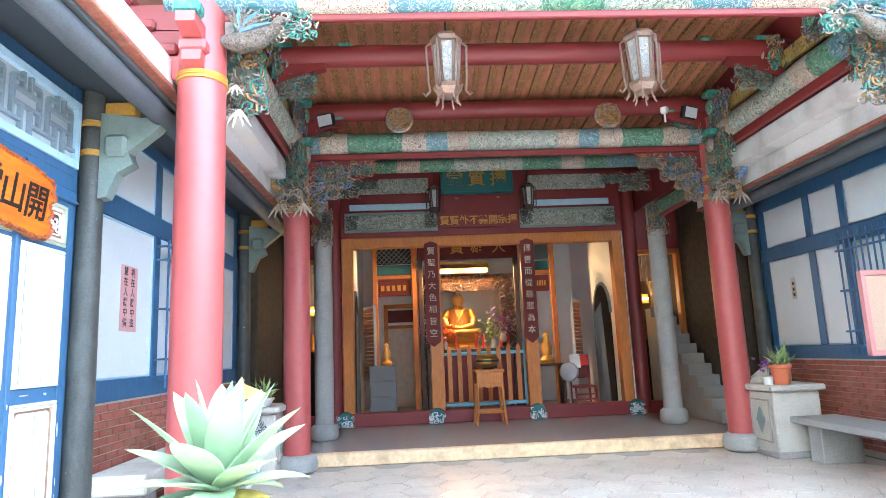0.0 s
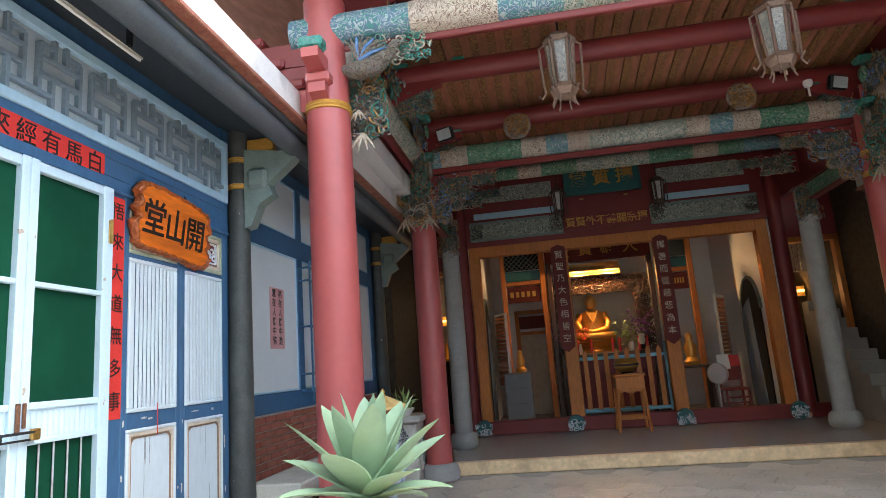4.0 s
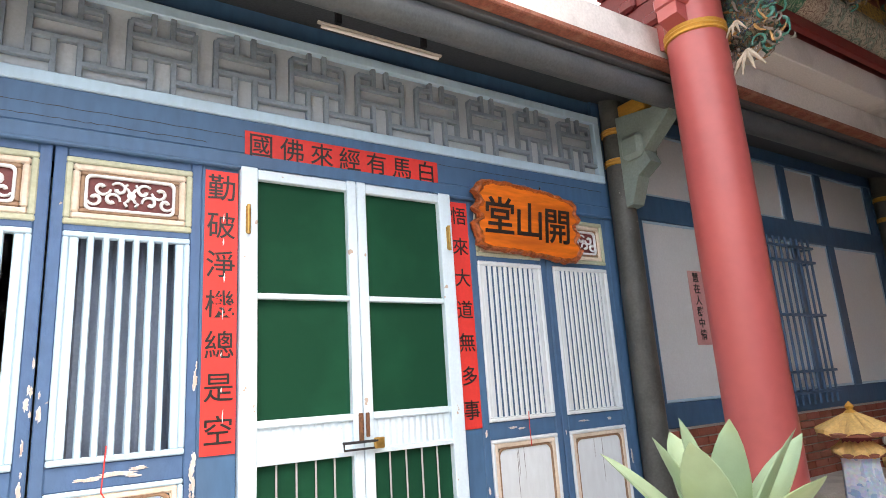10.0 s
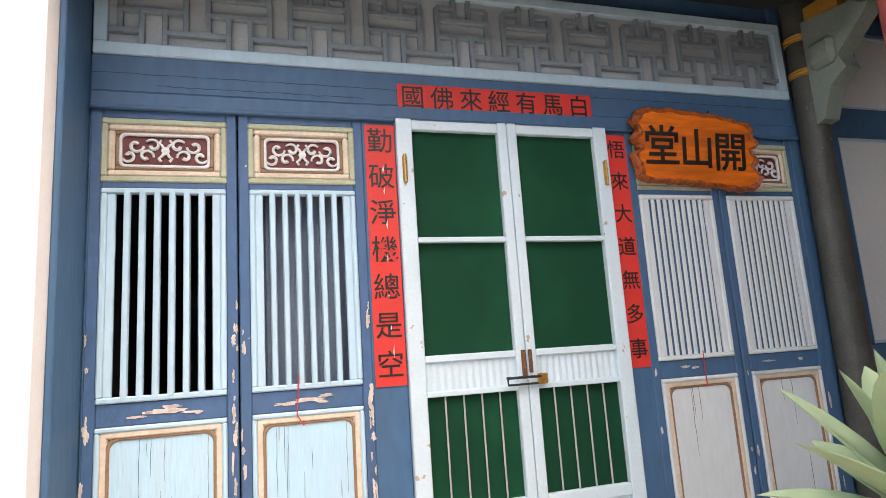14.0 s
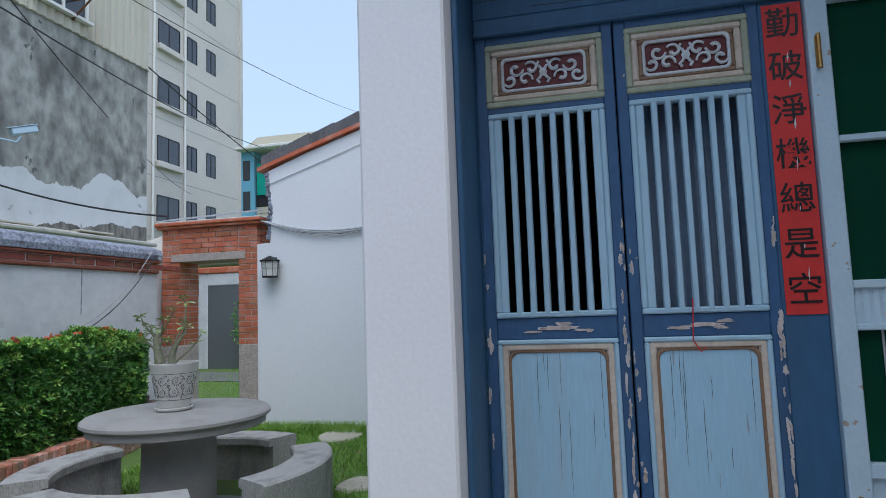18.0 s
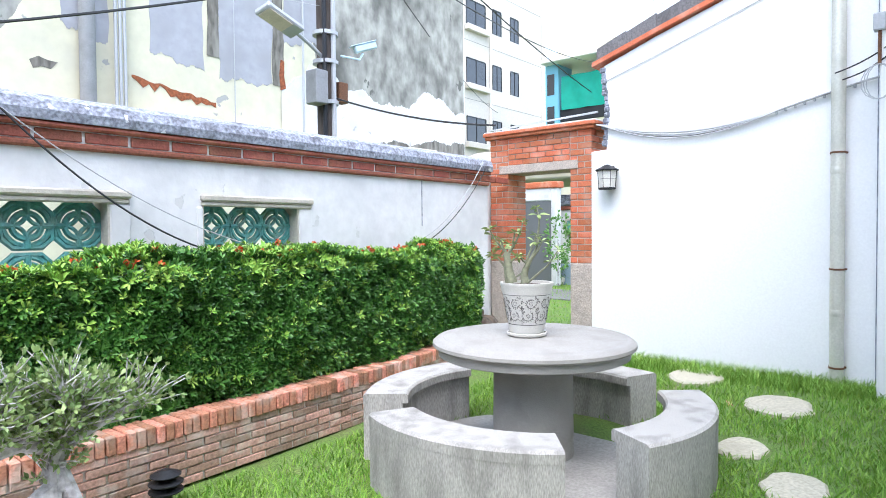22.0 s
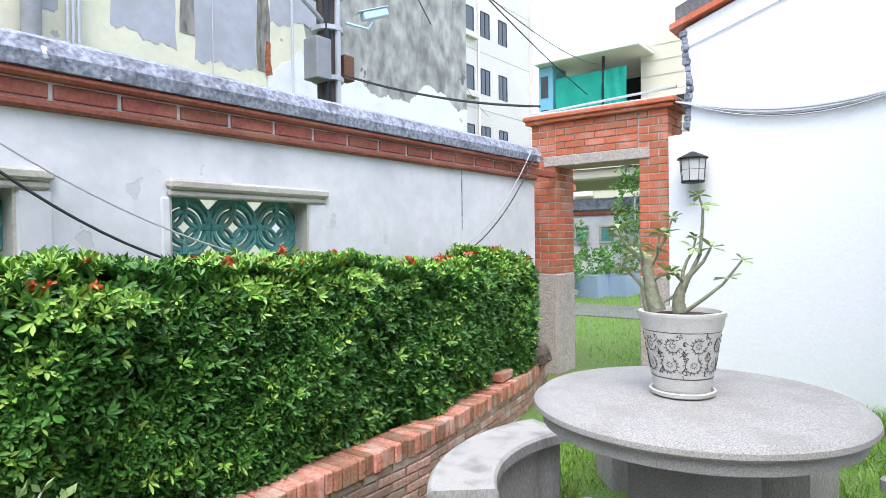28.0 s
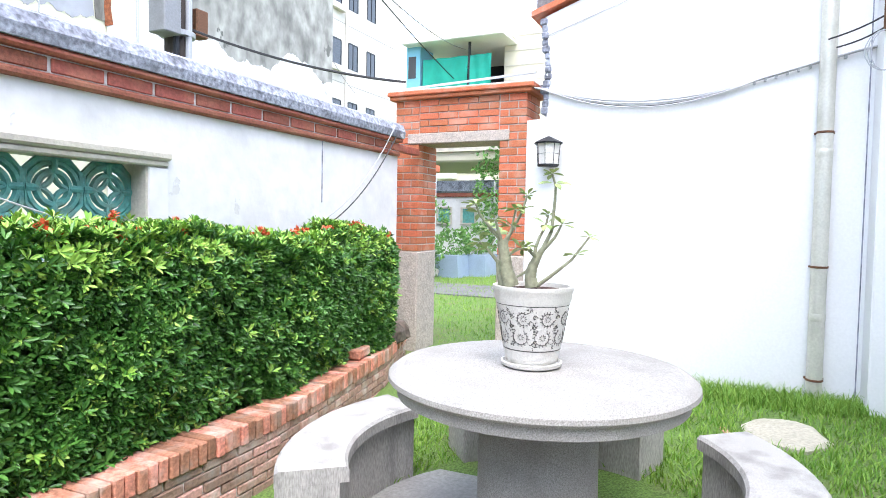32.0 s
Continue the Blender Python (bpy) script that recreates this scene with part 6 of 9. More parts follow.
shoots = [[(-0.142, 0.03, 0.09), (-0.180, 0.03, 0.135), (-0.222, 0.02, 0.175)], [(-0.129, 0.0, 0.18), (-0.170, 0.01, 0.225), (-0.222, 0.02, 0.285), (-0.241, 0.02, 0.330)],
          [(-0.132, 0.0, 0.18), (-0.146, -0.02, 0.23), (-0.156, -0.03, 0.268)], [(-0.120, 0.0, 0.18), (-0.096, 0.02, 0.22), (-0.079, 0.02, 0.310)], [(-0.118, 0.0, 0.16), (-0.104, 0.03, 0.20), (-0.054, 0.04, 0.30), (-0.033, 0.04, 0.370)],
          [(-0.112, 0.0, 0.12), (-0.075, -0.02, 0.145), (-0.050, -0.03, 0.155)], [(-0.12, 0.0, 0.13), (-0.15, 0.05, 0.20), (-0.19, 0.06, 0.23)],
          [(0.030, -0.01, 0.148), (0.067, 0.0, 0.225), (0.077, 0.0, 0.341), (0.079, 0.0, 0.405), (0.064, 0.0, 0.455)], [(0.0, -0.01, 0.10), (0.006, 0.01, 0.16), (0.020, 0.02, 0.20), (0.042, 0.02, 0.241), (0.054, 0.02, 0.291)],
          [(0.035, -0.01, 0.15), (0.079, -0.03, 0.20), (0.106, -0.03, 0.254)], [(0.012, -0.02, 0.004), (0.079, -0.04, 0.058), (0.146, -0.05, 0.116), (0.212, -0.06, 0.208)],
          [(-0.006, -0.01, 0.09), (-0.030, 0.0, 0.06), (-0.068, 0.0, 0.037)], [(0.012, -0.01, 0.118), (-0.012, -0.04, 0.14), (-0.02, -0.05, 0.165)]]
for pts, rad in trunks:
    fine, rs = [], []
    for i in range(len(pts) - 1):
        for k in range(4):
            fine.append(Vector(at_uv(*pts[i])).lerp(Vector(at_uv(*pts[i + 1])), k / 4))
            rs.append((rad[i] + (rad[i + 1] - rad[i]) * k / 4) * (1.0 + (0.05 if k % 2 else -0.02)))
    fine.append(Vector(at_uv(*pts[-1])))
    rs.append(rad[-1])
    part("trunk", Geo().tube(fine, rs, 12), ROSESTEM, rose, smooth=True)
for j, pts in enumerate(shoots):
    fine = []
    for i in range(len(pts) - 1):
        fine += [Vector(at_uv(*pts[i])).lerp(Vector(at_uv(*pts[i + 1])), k / 4) for k in range(4)]
    fine.append(Vector(at_uv(*pts[-1])))
    part("stem", Geo().tube(fine, [0.0085 - 0.0045 * i / (len(fine) - 1) for i in range(len(fine))], 8), ROSESTEM, rose, smooth=True)
    if j == 11:
        continue
    tips = [fine[-1]] + ([fine[-4]] if len(fine) > 9 or j in (0, 3, 6) else [])
    for q, p in enumerate(tips):
        v, f = rosettes(np.array([tuple(p)]), np.array([[0.0, 0.0, 1.0]]), 9 if q == 0 else 5, 0.052, 0.0105, rn, -22.0, 38.0)
        ob = new("leaf_rosette", array_mesh("leaf_rosette", v, f, ROSELEAF))
        ob.parent = rose

# wall lantern beside the gate
t = thing("wall_lamp", "small black metal wall lantern with frosted panes", "lamp", (GX, -2.845, 1.80))
part("back_plate", Geo().box(0, 0.012, -0.03, 0.03, 0.02, 0.24, 0.003), IRON, t)
part("roof", Geo().lathe([(0.118, 0.185), (0.122, 0.195), (0.06, 0.225), (0.02, 0.245), (0.0, 0.25)], 8, (0.11, 0, 0)), IRON, t)
part("base", Geo().lathe([(0.085, 0.0), (0.092, 0.006), (0.092, 0.018), (0.0, 0.018)], 8, (0.11, 0, 0)), IRON, t)
part("pane", Geo().lathe([(0.082, 0.018), (0.096, 0.185)], 8, (0.11, 0, 0)), POTWHITE, t, "frosted cream glass")
for k in range(8):
    a = 2 * math.pi * k / 8
    part("bar", Geo().tube([(0.11 + 0.086 * math.cos(a), 0.086 * math.sin(a), 0.018), (0.11 + 0.10 * math.cos(a), 0.10 * math.sin(a), 0.188)], 0.0028, 5), IRON, t)
part("band", Geo().lathe([(0.088, 0.102), (0.0925, 0.1035), (0.090, 0.105)], 8, (0.11, 0, 0)), IRON, t)

# drain pipe in the corner
t = thing("drain_pipe", "stainless steel drain pipe strapped to the white wall", "pipe", (GX + 0.06, -0.885, 0.08))
part("pipe", Geo().lathe([(0.052, 0.0), (0.052, 4.2)], 18), STEEL, t, smooth=True)
for z in (0.18, 0.98, 1.92):
    part("strap", Geo().lathe([(0.053, z - 0.008), (0.057, z - 0.006), (0.057, z + 0.006), (0.053, z + 0.008)], 18).box(-0.075, -0.04, -0.062, 0.062, z - 0.007, z + 0.007), RUST, t, "rusty pipe strap")
for z in (0.6, 1.75):
    part("joint", Geo().lathe([(0.0525, z), (0.0545, z + 0.004), (0.0545, z + 0.05), (0.0525, z + 0.054)], 18), STEEL, t, smooth=True)
solid("corner_seam", Geo().box(GX + 0.0, GX + 0.004, -0.632, -0.624, 0.15, 3.2), COPING, "dark crack line in the wall corner", "crack", kind="structure")
# cables along the white wall
rng = random.Random(2)
def cable_height(y):
    return float(np.interp(y, (-3.0, -2.9, -2.65, -2.4, -2.1, -1.78, -1.5, -1.24, -1.0, -0.6), (2.485, 2.45, 2.375, 2.33, 2.305, 2.316, 2.36, 2.423, 2.484, 2.58)))


for k, (drop, r, m_) in enumerate(((0.0, 0.010, GREYWIRE), (0.022, 0.006, GREYWIRE), (0.045, 0.004, BLACKWIRE), (0.055, 0.006, GREYWIRE))):
    pts = []
    for i in range(49):
        y = -3.0 + 2.4 * i / 48
        pts.append((GX + 0.02 + 0.006 * k, y, sum(cable_height(y + d) for d in (-0.1, 0, 0.1)) / 3 - drop * math.sin(math.pi * min(1, i / 34))))
    solid("wall_cable", Geo().tube(pts, r, 6), m_, "grey cable sagging along the white wall", "cable", group="cables on the white wall", smooth=True)
solid("wall_cable", Geo().tube([(GX + 0.01, -2.9 + 0.1 * i, 2.905 + 0.0315 * i + 0.0001 * i * i) for i in range(30)], 0.005, 5), GREYWIRE, "thin cable rising under the gable edge", "cable", group="cables on the white wall")
g = Geo()
for i in range(9):
    y = -1.35 + 0.07 * i
    z = cable_height(y) - 0.005
    g.box(GX + 0.005, GX + 0.035, y, y + 0.02, z - 0.022, z + 0.014, 0.005)
solid("cable_clips", g, ALU, "row of metal clips holding the cables", "clips", kind="stuff")
solid("cable_loop", Geo().tube([(GX + 0.30, -0.60 + 0.07 * math.cos(a * 0.5) * (1 + 0.02 * a), 2.48 + 0.13 * math.sin(a * 0.5)) for a in range(40)], 0.004, 5), GREYWIRE, "coil of thin grey wire hanging in the corner", "cable")
for a in ((-0.9, 2.62, -0.45, 2.80), (-0.85, 2.56, -0.5, 2.70)):
    solid("wall_cable", Geo().tube([(GX + 0.14 + 0.16 * u / 8, a[0] + (a[2] - a[0]) * u / 8, a[1] + (a[3] - a[1]) * u / 8 - 0.03 * math.sin(u / 8 * 3.14)) for u in range(9)], 0.006, 5), BLACKWIRE, "black cable bridging the wall corner", "cable", group="cables on the white wall")
t = thing("junction_box", "small grey junction box high in the corner", "junction box", (GX + 0.27, -0.61, 2.86))
part("box", Geo().box(-0.05, 0.03, -0.03, 0.05, 0, 0.13, 0.008), ALU, t)
part("conduit", Geo().tube([(0, 0.01, 0), (0, 0.01, -0.25)], 0.012, 8), RUST, t)

# stepping stones and bits
def blob(rx, ry, h, seed, n=14):
    r_ = random.Random(seed)
    pr = [(rx * math.cos(2 * math.pi * i / n) * r_.uniform(0.85, 1.1), ry * math.sin(2 * math.pi * i / n) * r_.uniform(0.85, 1.1)) for i in range(n)]
    g = Geo()
    k = len(pr)
    pts = [(x, y, -0.03) for x, y in pr] + [(x, y, h * 0.6) for x, y in pr] + [(x * 0.9, y * 0.9, h) for x, y in pr]
    g.add(pts, [(i, (i + 1) % k, k + (i + 1) % k, k + i) for i in range(k)] + [(k + i, k + (i + 1) % k, 2 * k + (i + 1) % k, 2 * k + i) for i in range(k)] + [tuple(range(2 * k, 3 * k))])
    return g


for k, (x, y, rx, ry, z, m_) in enumerate(((-3.15, -1.85, 0.30, 0.22, 0.11, STEPSTONE), (-2.69, -1.12, 0.30, 0.24, 0.09, STEPSTONE), (-1.75, -1.13, 0.20, 0.16, 0.035, STEPSTONE), (-1.33, -0.77, 0.22, 0.17, 0.02, STEPSTONE), (-3.55, -3.6, 0.30, 0.20, 0.12, STONE), (-3.45, -3.35, 0.18, 0.12, 0.11, STONE))):
    ob = solid("stepping_stone", blob(rx, ry, 0.035, k), m_, "flat pale stepping stone set in the lawn", "stone", "stepping stones")
    ob.location = (x, y, z)
for k, (x, y, z, a) in enumerate(((-2.60, -1.43, 0.085, 20), (-2.15, -0.55, 0.06, 80), (-2.5, -0.35, 0.075, 60))):
    ob = solid("wood_scrap", Geo().box(-0.075, 0.075, -0.02, 0.02, 0, 0.018, 0.004), CAPBRICK, "small scrap of orange wood on the lawn", "scrap", "scraps on the lawn")
    ob.location, ob.rotation_euler = (x, y, z), (0, 0, radians(a))
ob = solid("loose_brick", Geo().box(-0.105, 0.105, -0.05, 0.05, 0, 0.06, 0.006), CAPBRICK, "loose pinkish brick lying on the planter edge", "brick")
ob.location, ob.rotation_euler = (-2.15, -3.76, 0.383), (0, 0, radians(12))
for k, (x, y, z, s) in enumerate(((-2.86, -3.97, 0.40, 0.17), (-3.06, -4.00, 0.40, 0.15), (-2.82, -4.00, 0.54, 0.12))):
    g = Geo()
    r_ = random.Random(k)
    ring = []
    for j in range(6):
        ph = math.pi * j / 5
        ring += [(s * math.sin(ph) * math.cos(q * math.pi / 4) * r_.uniform(0.75, 1.2), s * math.sin(ph) * math.sin(q * math.pi / 4) * r_.uniform(0.75, 1.2), s * 0.7 * math.cos(ph)) for q in range(8)]
    g.add(ring, [(j * 8 + q, j * 8 + (q + 1) % 8, j * 8 + 8 + (q + 1) % 8, j * 8 + 8 + q) for j in range(5) for q in range(8)])
    ob = solid("rock", g, ROCK, "dark rough rock at the end of the planter", "rock", "rocks in the planter")
    ob.location = (x, y, z)
ob = solid("loose_brick", Geo().box(-0.10, 0.10, -0.05, 0.05, 0, 0.055, 0.006), BRICK, "orange brick laid against the rocks", "brick")
ob.location, ob.rotation_euler = (-2.98, -3.93, 0.383), (0, 0, radians(15))
t = thing("garden_light", "dark blue tiered garden light beside the planter", "garden light", (0.79, -3.22, 0.0))
part("stem", Geo().lathe([(0.03, 0), (0.03, 0.12)], 10), IRON, t)
for z, r in ((0.08, 0.085), (0.12, 0.085), (0.16, 0.075)):
    part("tier", Geo().lathe([(0.02, z + 0.03), (r, z + 0.005), (r, z), (0.02, z + 0.015)], 16), IRON, t)

# bonsai-like shrub hanging over the planter
shrub = thing("gnarled_shrub", "gnarled grey shrub with twisted roots and fine pale branches", "shrub", (1.48, -2.80, 0.25))
shrub.scale = (0.90, 0.86, 0.98)
rng = random.Random(21)
roots = [([(-0.10, -0.10, 0.22), (-0.14, 0.02, 0.08), (-0.13, 0.05, -0.14), (-0.11, 0.05, -0.28)], 0.035), ([(-0.08, -0.08, 0.22), (-0.05, 0.04, 0.05), (-0.07, 0.06, -0.15), (-0.03, 0.08, -0.30)], 0.028),
         ([(-0.10, -0.06, 0.15), (0.10, 0.02, 0.08), (0.28, 0.05, 0.02), (0.40, 0.06, -0.12)], 0.045), ([(0.05, 0.0, 0.10), (0.22, 0.08, -0.02), (0.34, 0.10, -0.18), (0.45, 0.10, -0.30)], 0.03),
         ([(-0.12, -0.02, 0.10), (-0.18, 0.06, -0.08), (-0.15, 0.08, -0.25), (-0.17, 0.1, -0.3)], 0.018), ([(0.1, 0.02, 0.08), (0.16, 0.08, -0.05), (0.13, 0.1, -0.2), (0.18, 0.12, -0.3)], 0.02)]
limbs = [([(-0.08, -0.12, 0.16), (-0.10, -0.08, 0.30), (0.06, -0.02, 0.36), (0.30, 0.06, 0.34), (0.62, 0.12, 0.30)], 0.045),
         ([(-0.09, -0.10, 0.28), (-0.20, -0.06, 0.34), (-0.34, -0.03, 0.40), (-0.48, 0.0, 0.42)], 0.030), ([(-0.06, -0.06, 0.32), (0.0, -0.05, 0.42), (0.12, 0.0, 0.50), (0.28, 0.02, 0.56)], 0.026),
         ([(0.10, 0.0, 0.37), (0.22, 0.08, 0.44), (0.40, 0.14, 0.46), (0.55, 0.16, 0.50)], 0.022), ([(-0.1, -0.08, 0.30), (-0.14, 0.02, 0.42), (-0.08, 0.06, 0.54)], 0.022)]
plant_stems(shrub, [(q_, r_ * 2.0) for q_, r_ in roots] + [(q_, r_ * 1.7) for q_, r_ in limbs], TWIG)
twigs, cen, nrm = Geo(), [], []
for k in range(900):
    pts, r = limbs[k % len(limbs)]
    i = rng.randrange(1, len(pts))
    a = Vector(pts[i - 1]).lerp(Vector(pts[i]), rng.random())
    d = Vector((rng.gauss(0, 0.55), rng.gauss(0.10, 0.45), rng.uniform(0.10, 1.3))).normalized()
    L = rng.uniform(0.09, 0.25)
    b = a + d * L * 0.5 + Vector((rng.gauss(0, 0.02), rng.gauss(0, 0.02), 0.0))
    c = b + Vector((d.x, d.y, d.z * 0.6)).normalized() * L * 0.5
    twigs.tube([a, b, c], [0.0055, 0.0038, 0.0024], 4)
    for q in range(3):
        cen.append(tuple(b.lerp(c, q / 2)))
        nrm.append(tuple(d))
ob = part("twig", twigs, TWIG, shrub)
tagged(ob, kind="stuff")
v, f = scatter_leaves(np.array(cen), np.array(nrm), 3, 0.036, 0.0095, rn, 0.9)
ob = new("leaf", array_mesh("leaf", v, f, SHRUB))
ob.parent = shrub
tagged(ob, kind="stuff")
# small weeds by the door and the corner
for k, (x, y, n_, s) in enumerate(((0.62, 0.62, 16, 0.55), (0.62, 0.78, 14, 0.5), (-3.0, -0.30, 12, 0.5), (-0.05, -2.05, 10, 0.12))):
    w = thing("leafy_weed", "small leafy green weed growing by a wall", "plant", (x, y, 0.0 if x > 0 else 0.08), group="weeds")
    rr = np.random.default_rng(40 + k)
    c = rr.normal(scale=(0.05, 0.05, 0.0), size=(n_, 3))
    c[:, 2] = rr.uniform(0.1, 1.0, n_) * s
    v, f = scatter_leaves(c, np.tile([0, 0, 0.6], (n_, 1)), 4, 0.06, 0.016, rr, 1.0)
    ob = new("leaf", array_mesh("leaf", v, f, ROSELEAF))
    ob.parent = w
    part("stem", Geo().tube([(0, 0, 0), (0.01, 0.01, s * 0.5), (0, 0, s)], 0.006, 5), ROSESTEM, w)

# grass
def grass_patch(n, x0, x1, y0, y1, h, seed, keep=None):
    r = np.random.default_rng(seed)
    x, y = r.uniform(x0, x1, n), r.uniform(y0, y1, n)
    k = keep(x, y) if keep else np.ones(n, bool)
    x, y = x[k], y[k]
    z = np.array([ground_height(a, b) for a, b in zip(x, y)]) - 0.012
    hh = h * r.uniform(0.5, 1.3, len(x))
    a = r.uniform(0, 2 * np.pi, len(x))
    w = 0.004
    lean = r.normal(scale=0.55, size=(len(x), 2)) * hh[:, None]
    b = np.stack([x, y, z], 1)
    sd = np.stack([np.cos(a) * w, np.sin(a) * w, 0 * a], 1)
    mid = b + np.stack([lean[:, 0] * 0.4, lean[:, 1] * 0.4, hh * 0.6], 1)
    tip = b + np.stack([lean[:, 0], lean[:, 1], hh], 1)
    v = np.stack([b - sd, b + sd, mid + sd * 0.7, tip, mid - sd * 0.7], 1).reshape(-1, 3)
    i = np.arange(len(x))[:, None] * 5
    return v, np.concatenate([i + [0, 1, 2, 4], i + [4, 2, 3, 3]], 0)


def off_table(x, y):
    free = np.ones(len(x), bool)
    for a, b, ra, rb in ((-3.15, -1.85, 0.30, 0.22), (-2.69, -1.12, 0.30, 0.24), (-1.75, -1.13, 0.20, 0.16), (-1.33, -0.77, 0.22, 0.17)):
        free &= ((x - a) / ra) ** 2 + ((y - b) / rb) ** 2 > 0.9
    return free & ((x - TX) ** 2 + (y - TY) ** 2 > 0.80 ** 2) & (np.sin(x * 5 + 1) * np.sin(y * 4.3) + np.random.default_rng(1).normal(scale=0.5, size=len(x)) > -0.75)


sets = [grass_patch(42000, -3.62, 1.6, -3.30, -0.2, 0.045, 1, off_table), grass_patch(5000, -3.62, -3.2, -3.3, -0.6, 0.09, 2), grass_patch(3500, -3.4, 0.5, -0.45, -0.2, 0.08, 3), grass_patch(14000, -13, -4.1, -7.5, -2.2, 0.05, 4)]
for v, f in sets:
    tri = f[f[:, 2] == f[:, 3]][:, :3]
    quad = f[f[:, 2] != f[:, 3]]
    me = bpy.data.meshes.new("grass")
    me.from_pydata(v.tolist(), [], quad.tolist() + tri.tolist())
    me.materials.append(GRASS)
    tagged(new("grass", me), "short bright green grass blades of the lawn", "grass", kind="stuff")

# cables from the pole over the wall
def sag(a, b, drop, n=14):
    a, b = Vector(a), Vector(b)
    return [tuple(a.lerp(b, i / n) - Vector((0, 0, drop * 4 * (i / n) * (1 - i / n)))) for i in range(n + 1)]


PX, PY = -2.58, -6.0
for a, b, drop, r, m_ in (((PX, PY, 3.05), (GX + 0.1, -4.2, 2.60), 0.08, 0.012, BLACKWIRE), ((GX - 0.2, -4.5, 2.60), (GX + 0.0, -3.0, 2.61), 0.0, 0.012, GREYWIRE),
                          ((PX + 0.05, PY, 4.40), (4.5, -6.0, 1.95), 0.18, 0.013, BLACKWIRE), ((PX, PY, 4.31), (4.5, -6.0, 3.0), 0.02, 0.010, BLACKWIRE), ((PX, PY, 4.1), (4.5, -4.6, 3.1), 0.1, 0.004, GREYWIRE),
                          ((1.25, -4.0, 2.06), (-0.05, -4.0, 1.24), 0.13, 0.006, BLACKWIRE), ((1.25, -4.0, 2.065), (-0.35, -4.0, 1.28), 0.11, 0.004, GREYWIRE), ((1.25, -4.0, 2.06), (3.2, -4.15, 2.5), 0.03, 0.006, BLACKWIRE),
                          ((-3.1, -4.02, 2.05), (-2.1, -4.02, 1.28), 0.10, 0.005, BLACKWIRE), ((-3.05, -4.01, 2.12), (-2.0, -4.02, 1.30), 0.13, 0.004, GREYWIRE),
                          ((PX, PY, 5.2), (-26, -13, 9.5), 0.6, 0.012, BLACKWIRE), ((PX, PY, 5.6), (-22, -17, 7.0), 0.4, 0.010, BLACKWIRE), ((PX, PY, 6.2), (-24, -9, 10.5), 0.3, 0.008, BLACKWIRE), ((-3, -9, 9), (-24, -12.5, 7.2), 0.4, 0.02, BLACKWIRE)):
    solid("overhead_cable", Geo().tube(sag(a, b, drop), r, 5), m_, "thin cable strung across the sky and wall", "cable", group="overhead cables")
solid("wall_stain", Geo().box(-2.175, -2.165, WY, WY + 0.003, 1.45, 1.885), COPING, "dark vertical crack in the boundary wall", "crack", kind="structure")

# ---- beyond the wall: pole, old house, tall building, awning ----
t = thing("utility_pole", "dark timber utility pole with boxes, straps and cables", "utility pole", (PX, PY, 0))
part("pole", Geo().lathe([(0.11, 0), (0.10, 9.0)], 14), POLE, t, smooth=True)
part("conduit", Geo().tube([(-0.02, 0.12, 0.5), (-0.02, 0.12, 9)], 0.03, 8), ALU, t, smooth=True)
part("conduit", Geo().tube([(0.09, 0.09, 0.5), (0.09, 0.09, 4.3)], 0.028, 8), IRON, t, smooth=True)
for z in (2.95, 3.43, 3.77):
    part("strap", Geo().lathe([(0.11, z - 0.025), (0.155, z - 0.022), (0.155, z + 0.022), (0.11, z + 0.025)], 14), ALU, t)
part("meter_box", Geo().box(0.10, 0.28, -0.03, 0.17, 2.90, 3.29, 0.01), METERGREY, t, "grey metal meter box")
part("meter_box", Geo().box(-0.27, -0.13, -0.02, 0.10, 2.97, 3.22, 0.01), RUST, t, "small rusty red box")
part("loop", Geo().tube([(0.1 + 0.3 * math.sin(i * 0.35), 0.1, 4.5 + 0.28 * math.cos(i * 0.35)) for i in range(12)], 0.012, 5), BLACKWIRE, t)
t = thing("street_lamp", "grey LED street lamp on a sloping arm", "street lamp", (PX, PY, 3.5))
part("arm", Geo().tube([(0.08, 0.05, -0.03), (0.32, 0.10, 0.07), (0.55, 0.14, 0.15)], 0.022, 8), ALU, t, smooth=True)
m_ = pose(0.76, 0.17, 0.20, 18, -14, 8)
part("head", Geo().box(-0.27, 0.27, -0.11, 0.11, -0.025, 0.045, 0.015, m_), ALU, t)
part("lens", Geo().box(-0.10, 0.24, -0.09, 0.09, -0.036, -0.024, 0.004, m_), CREAM, t)
t = thing("security_camera", "white bullet security camera on a bracket", "security camera", (PX - 0.46, PY + 0.1, 3.62))
m_ = pose(-0.06, 0.05, 0.08, 0, -20, 160)
part("housing", Geo().box(-0.16, 0.14, -0.045, 0.045, -0.04, 0.045, 0.012, m_), DOORWHITE, t)
part("hood", Geo().box(-0.20, 0.15, -0.055, 0.055, 0.046, 0.056, 0.003, m_), DOORWHITE, t)
part("bracket", Geo().tube([(0.28, -0.03, -0.08), (0.02, 0.02, -0.08), (-0.02, 0.04, 0.0)], 0.015, 6), DOORWHITE, t)

# old house: cement facade with patches of peeled paint standing slightly proud
HY = -9.1
t = thing("old_house", "old cement house side with peeling cream and white paint", "house", (-2, HY, 0))
part("wall", Geo().box(-7.25, 12, -4, 0, 0, 7.15), OLDHOUSE, t)
part("cladding_base", Geo().box(-7.27, 12, -4, 0.03, 7.13, 7.19), CLADDING, t)
